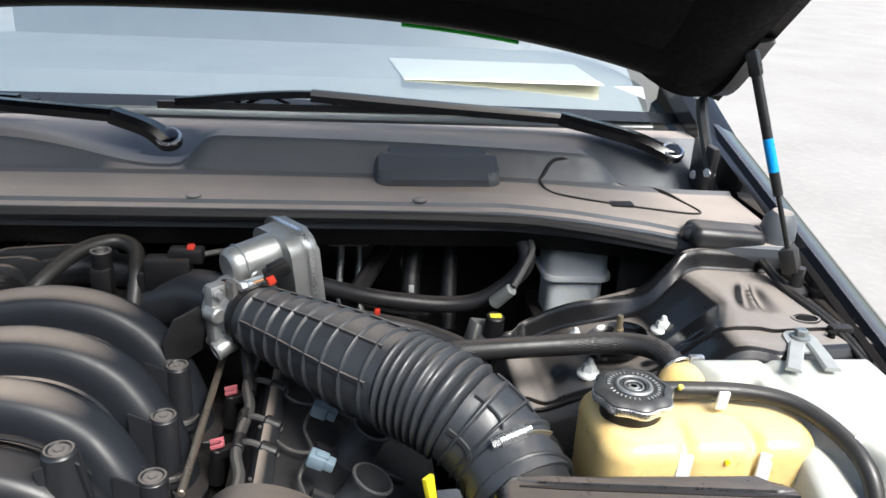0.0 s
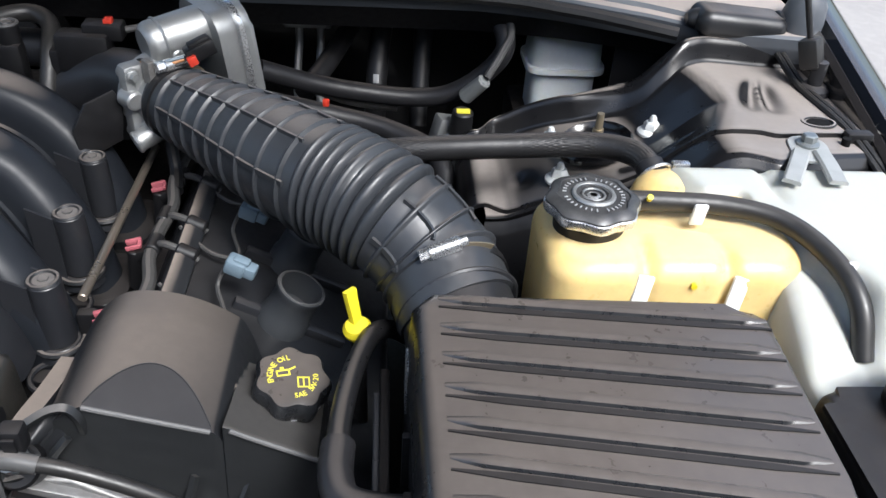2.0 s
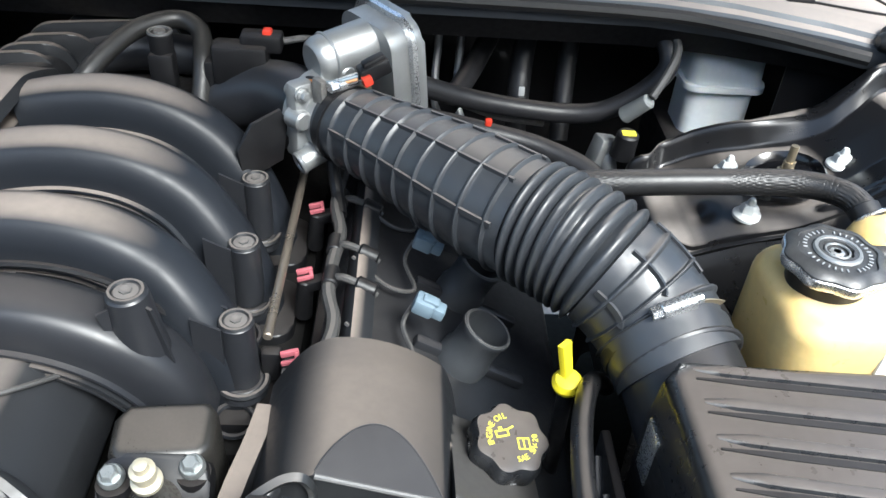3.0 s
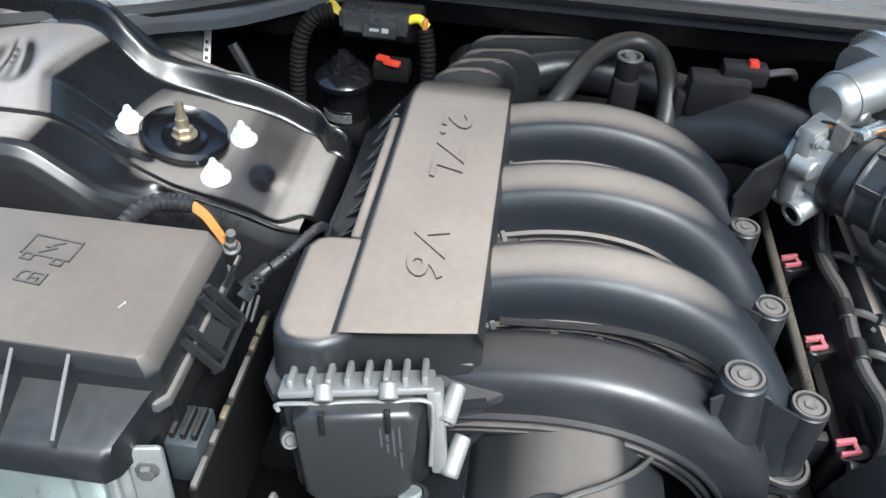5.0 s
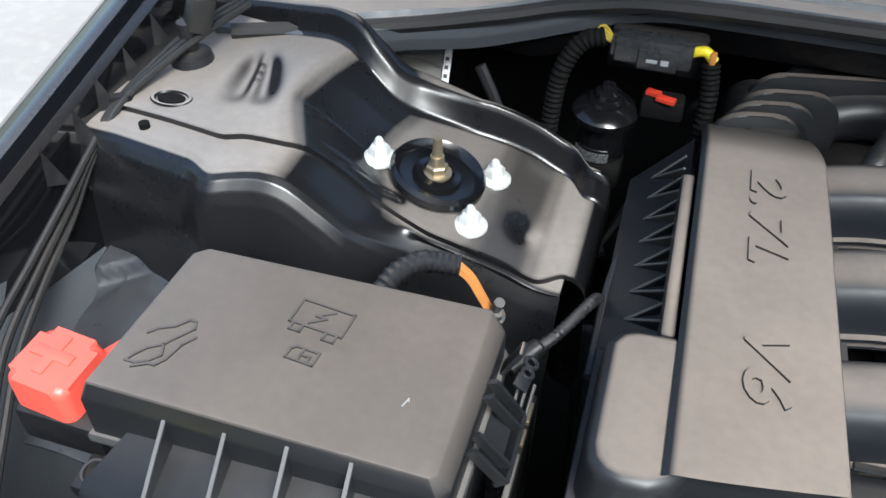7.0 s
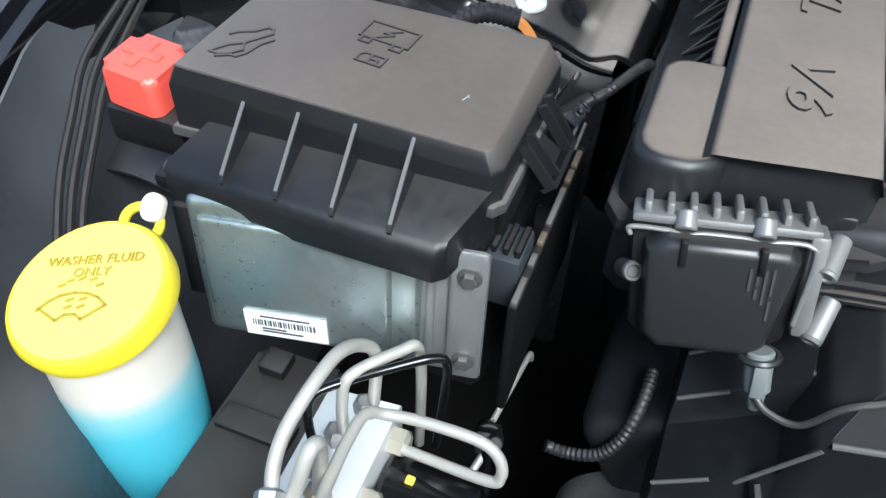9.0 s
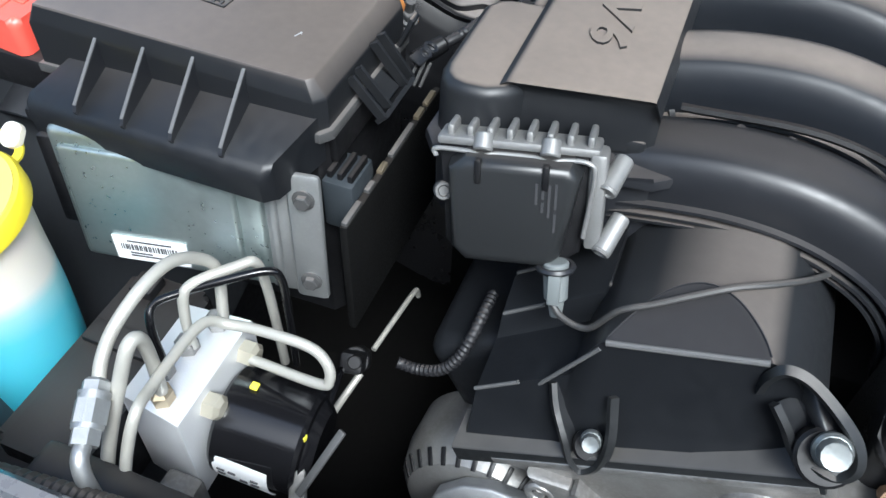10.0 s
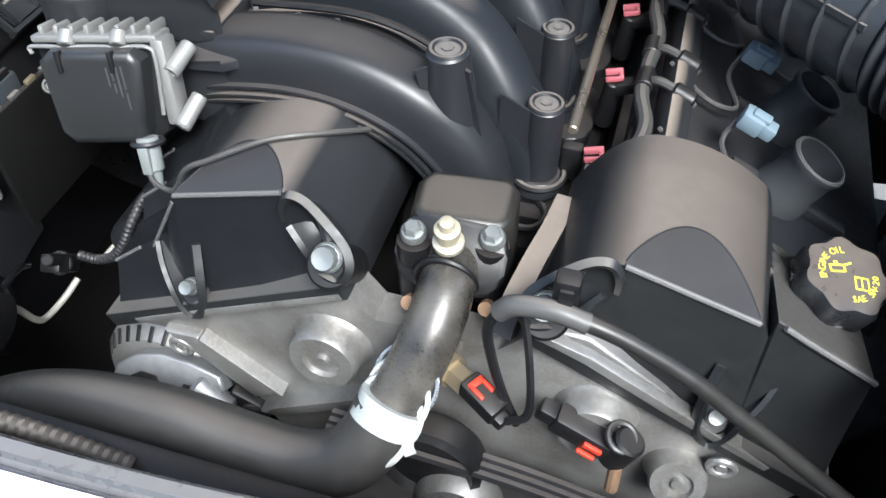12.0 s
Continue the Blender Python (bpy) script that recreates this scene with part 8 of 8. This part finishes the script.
part("hinge_tab", joined(turned(prism(rounded(-0.007, -0.008, 0.007, 0.010, 0.006), -0.003, 0.003, 0.001), frame_on(WC + Vector((0.004, 0.060, 0.020)), (0.1, -0.6, 0.8), (0, 0, 1)))), BOTTLE_TOP, washer, "milky tab")
part("hinge_loop", ring_torus(WC + Vector((0.0, 0.052, 0.014)), (0.5, -0.4, 0.8), 0.0105, 0.0032, 22, 8), YELLOW_CAP, washer, "yellow hinge loop")
for p in ([(-0.70, -0.52, 0.76), (-0.665, -0.515, 0.785), (-0.630, -0.525, 0.765), (-0.615, -0.535, 0.70), (-0.61, -0.54, 0.62)], [(-0.56, -0.44, 0.74), (-0.53, -0.42, 0.745), (-0.49, -0.40, 0.74)]):
    solo("corrugated_loom", conduit(p, 0.011, 0.005, 12), RUBBER, "black corrugated loom tube beside the washer bottle", "wiring loom")

# ---- brake pressure unit with its pipes ----
unit = thing("brake_pressure_unit", "milled aluminium brake pressure unit with a black pump motor", "brake unit", (-0.46, -0.46, 0.7))
part("block", prism([(-0.489, -0.424), (-0.438, -0.419), (-0.437, -0.515), (-0.487, -0.508)], 0.690, 0.785, 0.002), ALU_MILLED, unit, "milled aluminium block")
part("control_housing", joined(prism(rounded(-0.560, -0.560, -0.490, -0.395, 0.008), 0.690, 0.762, 0.005), prism(rounded(-0.570, -0.57, -0.50, -0.50, 0.006), 0.70, 0.745, 0.004), box((-0.556, -0.47, 0.762), (-0.50, -0.45, 0.768), 0.002), box((-0.55, -0.42, 0.762), (-0.53, -0.40, 0.772), 0.002)), BLACK, unit, "black electronics housing")
part("motor", joined(cyl((-0.437, -0.468, 0.728), (-0.372, -0.462, 0.722), 0.040, 0.040, 36, 0.003), cyl((-0.374, -0.462, 0.722), (-0.364, -0.461, 0.721), 0.034, 0.030, 30, 0.003)), GLOSS_BLACK, unit, "glossy black pump motor")
part("motor_label", turned(sheet(lambda u, v: Vector((-0.428 + 0.044 * u, 0.0408 * math.cos(radians(160 + 52 * v)), 0.0408 * math.sin(radians(160 + 52 * v)))), 6, 14, 0.0006), Matrix.Translation((0, -0.466, 0.7255))), LABEL, unit, "white motor label")
part("label_print", joined(*[turned(box((-0.424 + 0.009 * k, -0.0422, z), (-0.418 + 0.009 * k, -0.0405, z + 0.0016), 0), Matrix.Translation((0, -0.466, 0.7255))) for k in range(4) for z in (0.001, -0.004) if (k + int(z * 1000)) % 3]), INK, unit, "dark bars")
part("foot", box((-0.46, -0.545, 0.66), (-0.43, -0.515, 0.72), 0.005), ALU_DIRTY, unit, "cast bracket foot")
part("stay", turned(box((-0.006, -0.03, -0.006), (0.006, 0.03, 0.006), 0.003), pose(-0.368, -0.492, 0.725, 50, 0, 20)), ALU_DIRTY, unit, "cast stay")
part("tag", turned(box((-0.003, -0.028, -0.0015), (0.003, 0.028, 0.0015), 0.001), pose(-0.352, -0.485, 0.745, 40, 0, -25)), GREY_TAPE, unit, "grey metal tag")
PORTS = ((-0.458, -0.432), (-0.466, -0.458), (-0.470, -0.482), (-0.458, -0.500))
for x, y in PORTS:
    part("pipe_nut", joined(spun([(0.0085, 0), (0.0085, 0.009), (0.005, 0.012)], (x, y, 0.785), (0, 0, 1), 6)), ALU_DIRTY if y > -0.49 else BRASS, unit, "brake pipe nut")
for y in (-0.436, -0.484):
    part("side_nut", spun([(0.010, 0), (0.010, 0.010), (0.006, 0.013)], (-0.438, y, 0.768), (1, 0, 0), 6), material("yellow_zinc_nut", (0.50, 0.47, 0.38), 0.4, metal=0.6), unit, "yellowed side nut")
part("yellow_dot", box((-0.418, -0.462, 0.766), (-0.412, -0.456, 0.769), 0.001), YELLOW_INK, unit, "yellow paint dot")
part("end_dots", joined(box((-0.372, -0.478, 0.752), (-0.367, -0.474, 0.756), 0), box((-0.368, -0.470, 0.745), (-0.363, -0.466, 0.749), 0)), YELLOW_INK, unit)


def pipe(points, r, mat, label):
    return solo("brake_pipe", tube(points, r, 12, 8), mat, label, "brake pipe", "brake pipes")


pipe([(-0.4610, -0.5350, 0.8505), (-0.466, -0.522, 0.8570), (-0.467, -0.505, 0.866), (-0.463, -0.480, 0.876), (-0.460, -0.455, 0.875), (-0.456, -0.435, 0.860), (-0.452, -0.425, 0.839), (-0.453, -0.430, 0.795)], 0.0042, LINE, "pale painted brake pipe bent in a high arch")
pipe([(-0.461, -0.458, 0.79), (-0.461, -0.456, 0.825), (-0.458, -0.448, 0.845), (-0.438, -0.420, 0.845), (-0.431, -0.410, 0.841), (-0.430, -0.405, 0.814), (-0.432, -0.400, 0.765), (-0.435, -0.395, 0.702)], 0.0038, LINE, "pale painted brake pipe dropping behind the block")
pipe([(-0.466, -0.482, 0.79), (-0.474, -0.475, 0.826), (-0.475, -0.465, 0.838), (-0.459, -0.450, 0.842), (-0.437, -0.435, 0.847), (-0.416, -0.420, 0.849), (-0.409, -0.415, 0.841), (-0.411, -0.410, 0.804), (-0.420, -0.400, 0.715)], 0.0030, GLOSS_BLACK, "thin black brake pipe with square bends")
pipe([(-0.455, -0.565, 0.73), (-0.444, -0.556, 0.795), (-0.436, -0.540, 0.838), (-0.442, -0.515, 0.833), (-0.446, -0.475, 0.827), (-0.445, -0.455, 0.822), (-0.436, -0.446, 0.813), (-0.413, -0.443, 0.814), (-0.376, -0.443, 0.815), (-0.362, -0.445, 0.806), (-0.359, -0.449, 0.793), (-0.369, -0.450, 0.785), (-0.434, -0.440, 0.768)], 0.0038, LINE, "pale painted brake pipe looping to the block side")
pipe([(-0.468, -0.570, 0.73), (-0.458, -0.552, 0.800), (-0.450, -0.528, 0.853), (-0.447, -0.516, 0.872), (-0.446, -0.508, 0.868), (-0.450, -0.503, 0.840), (-0.457, -0.500, 0.792)], 0.0045, LINE, "pale painted brake pipe in a tight bend")
pipe([(-0.431, -0.486, 0.758), (-0.407, -0.480, 0.749), (-0.380, -0.477, 0.747), (-0.3675, -0.4675, 0.747), (-0.3690, -0.445, 0.740), (-0.3775, -0.409, 0.730), (-0.383, -0.3945, 0.718)], 0.0030, GLOSS_BLACK, "thin black brake pipe leaving the block side")
pipe([(-0.391, -0.428, 0.692), (-0.392, -0.420, 0.681), (-0.397, -0.407, 0.648), (-0.402, -0.3925, 0.631), (-0.400, -0.365, 0.630), (-0.394, -0.345, 0.640)], 0.0034, LINE, "short pale brake pipe bent up to a junction")
pipe([(-0.391, -0.217, 0.608), (-0.3915, -0.219, 0.618), (-0.3925, -0.2265, 0.622), (-0.397, -0.265, 0.621), (-0.401, -0.304, 0.620)], 0.0028, LINE, "thin pale brake pipe hooked at its end")
JF, JB = Vector((-0.383, -0.3945, 0.718)), Vector((-0.400, -0.315, 0.632))
jm = frame_on(JF.lerp(JB, 0.55), JB - JF)
solo("pipe_junction", turned(joined(box((-0.010, -0.009, -0.030), (0.010, 0.009, 0.012), 0.003), cyl((0.004, 0, 0.010), (0.004, 0, 0.036), 0.008, 0.0075, 16, 0.001), cyl((-0.006, 0.004, -0.046), (-0.006, 0.004, -0.028), 0.006, 0.006, 14, 0.001), ring_torus((0.0, 0.0, -0.010), (0, 0, 1), 0.0105, 0.002, 18, 6)), jm), BLACK, "black plastic brake pipe junction", "pipe junction")
nut = thing("pipe_union", "large bright hex union on a brake pipe", "pipe union", (-0.455, -0.55, 0.84))
UB, UA = Vector((-0.450, -0.5675, 0.839)), Vector((-0.012, 0.033, 0.012)).normalized()
part("hex", joined(spun([(0.0105, 0.012), (0.0105, 0.026)], UB, UA, 6), spun([(0.0092, 0.009), (0.0092, 0.030)], UB, UA, 24)), ALU, nut)
part("upper_nut", joined(spun([(0.0085, 0.030), (0.0085, 0.037), (0.006, 0.039)], UB, UA, 6), spun([(0.0095, 0.029), (0.0095, 0.031)], UB, UA, 20)), ALU, nut)
part("lower_nut", joined(spun([(0.0088, 0.0), (0.0088, 0.009)], UB, UA, 6), tube([UB + UA * 0.004, UB - UA * 0.010, UB + Vector((0.008, -0.014, -0.030)), UB + Vector((0.008, -0.012, -0.120))], 0.0052, 12)), ALU, nut)

# ---- blower side of the firewall ----
blow = thing("vacuum_motor", "small black round motor with a coned top", "motor", (-0.385, 0.1, 0.9))
part("case", spun([(0.024, -0.05), (0.024, 0.0), (0.031, 0.004), (0.032, 0.011), (0.026, 0.017), (0.018, 0.020), (0.017, 0.024), (0.013, 0.026), (0.012, 0.031), (0.008, 0.033), (0.006, 0.039), (0.002, 0.040)], (-0.386, 0.116, 0.905), (0, -0.08, 1), 32), GLOSS_BLACK, blow)
part("arm", box((-0.355, 0.11, 0.915), (-0.315, 0.135, 0.935), 0.004), DEEP, blow)
part("bracket", box((-0.40, 0.09, 0.84), (-0.36, 0.13, 0.865), 0.006), DEEP, blow)
part("red_clip", joined(turned(box((-0.007, -0.004, 0), (0.007, 0.004, 0.005), 0.001), pose(-0.345, 0.122, 0.934, 0, 0, -15)), turned(box((-0.009, -0.004, 0), (0.009, 0.004, 0.005), 0.001), pose(-0.333, 0.110, 0.936, 0, 0, -15))), RED_CLIP, blow, "red clip")
part("bright_band", turned(sheet(lambda u, v: Vector((0.025 * math.cos(3.6 + 1.6 * u), 0.025 * math.sin(3.6 + 1.6 * u), -0.012 + 0.010 * v)), 10, 2, 0.001), pose(-0.386, 0.116, 0.880)), STEEL, blow, "bright foil band")
har = thing("firewall_harness", "wiring harness with a clear sleeve and yellow tape end", "wiring loom", (-0.35, 0.12, 0.98))
housing = part("connector", joined(box((-0.388, 0.118, 0.964), (-0.318, 0.142, 0.988), 0.003), box((-0.392, 0.121, 0.968), (-0.386, 0.139, 0.984), 0.002), box((-0.366, 0.115, 0.962), (-0.330, 0.120, 0.982), 0.002)), material("smoked_connector", (0.030, 0.031, 0.033), 0.28), har, "smoky grey inline connector")
part("print_bar", joined(box((-0.358, 0.1142, 0.970), (-0.348, 0.1152, 0.973), 0), box((-0.345, 0.1142, 0.969), (-0.338, 0.1152, 0.974), 0)), GREY_INK, housing)
part("wires", joined(*[tube([(-0.390, 0.126 + 0.003 * k, 0.978), (-0.402, 0.124 + 0.003 * k, 0.984 + 0.002 * k), (-0.412, 0.121, 0.980)], 0.0014, 6) for k in range(4)]), DARK_YELLOW, housing, "thin yellowish wires")
part("yellow_end", tube([(-0.319, 0.130, 0.979), (-0.308, 0.129, 0.982), (-0.299, 0.128, 0.974)], 0.0048, 12), YELLOW_CAP, har, "yellow tape end")
part("red_core", box((-0.304, 0.122, 0.972), (-0.298, 0.130, 0.984), 0.002), ORANGE, har)
part("left_tail", conduit([(-0.398, 0.123, 0.985), (-0.418, 0.118, 0.978), (-0.432, 0.110, 0.95), (-0.436, 0.105, 0.90), (-0.434, 0.10, 0.84)], 0.0092, 0.0045, 12), DEEP, har, "black corrugated tail")
part("right_tail", conduit([(-0.301, 0.128, 0.972), (-0.296, 0.122, 0.94), (-0.296, 0.118, 0.90), (-0.302, 0.11, 0.85)], 0.0088, 0.0045, 12), DEEP, har, "black corrugated tail")
part("back_case", box((-0.395, 0.140, 0.945), (-0.305, 0.165, 0.985), 0.006), BLACK, har)
filt = thing("cabin_filter_cover", "dull pleated filter cover below the cowl", "filter", (-0.60, 0.15, 0.93))
FM = pose(-0.592, 0.165, 0.905, -32, 0, 4)
part("frame", turned(box((-0.040, -0.003, -0.075), (0.028, 0.003, 0.060), 0.002), FM), FILTER, filt)
for k in range(8):
    part("pleat", turned(tube([(-0.040, -0.005, -0.066 + 0.016 * k), (0.0, -0.008, -0.061 + 0.016 * k), (0.028, -0.005, -0.068 + 0.016 * k)], 0.003, 6), FM), FILTER, filt)
part("label_strip", turned(box((0.029, -0.006, -0.078), (0.037, -0.002, 0.055), 0.001), FM), LABEL, filt, "white printed strip")
part("strip_print", turned(joined(*[box((0.031, -0.0066, -0.07 + 0.009 * k), (0.035, -0.0058, -0.066 + 0.009 * k), 0) for k in range(9)]), FM), INK, filt, "dark print")
part("rail", tube([(-0.515, 0.13, 0.93), (-0.500, 0.125, 0.905), (-0.485, 0.12, 0.875)], 0.006, 8), RUBBER, filt)

# ---- release cable along the fender ----
for side in (-1, 1):
    cable = thing("bonnet_cable", "thin black cables clipped along the fender", "cable", (CX + side * 0.79, -0.1, 0.96), "bonnet cables")
    for k in (0, 1, 2) if side < 0 else (0, 1):
        o = 0.007 * k
        if side < 0:
            part("cable", tube([(-0.735 + o, 0.06, 0.993), (-0.757 + o, 0.0, 0.984), (-0.781 + 0.6 * o, -0.076, 0.957 + 0.3 * o), (-0.776, -0.130, 0.942 - 0.6 * o), (-0.772, -0.175, 0.927 - 1.5 * o), (-0.766 + 0.5 * o, -0.232, 0.910 - 1.2 * o), (-0.752 + o, -0.295, 0.900 - 1.2 * o), (-0.728 + o, -0.345, 0.888 - 1.2 * o), (-0.700 + o, -0.40, 0.872 - 1.2 * o), (-0.655 + o, -0.47, 0.845 - o)], 0.0032, 8), HOSE, cable)
            continue
        part("cable", tube([(CX + side * (0.772 - o), 0.06, 0.988), (CX + side * (0.778 - o), 0.0, 0.975), (CX + side * (0.793 - o), -0.105, 0.968), (CX + side * (0.815 - o), -0.22, 0.925), (CX + side * (0.80 - o), -0.36, 0.88), (CX + side * (0.76 - o), -0.48, 0.84)], 0.0036, 8), HOSE, cable)
    if side < 0:
        part("clip", turned(box((-0.016, -0.005, -0.006), (0.012, 0.005, 0.008), 0.003), pose(-0.780, -0.076, 0.955, 0, -10, 15)), BLACK, cable, "black cable clip")
        continue
    part("clip", box((CX + side * 0.792 - 0.016, -0.113, 0.960), (CX + side * 0.792 + 0.012, -0.099, 0.975), 0.003), BLACK, cable, "black cable clip")
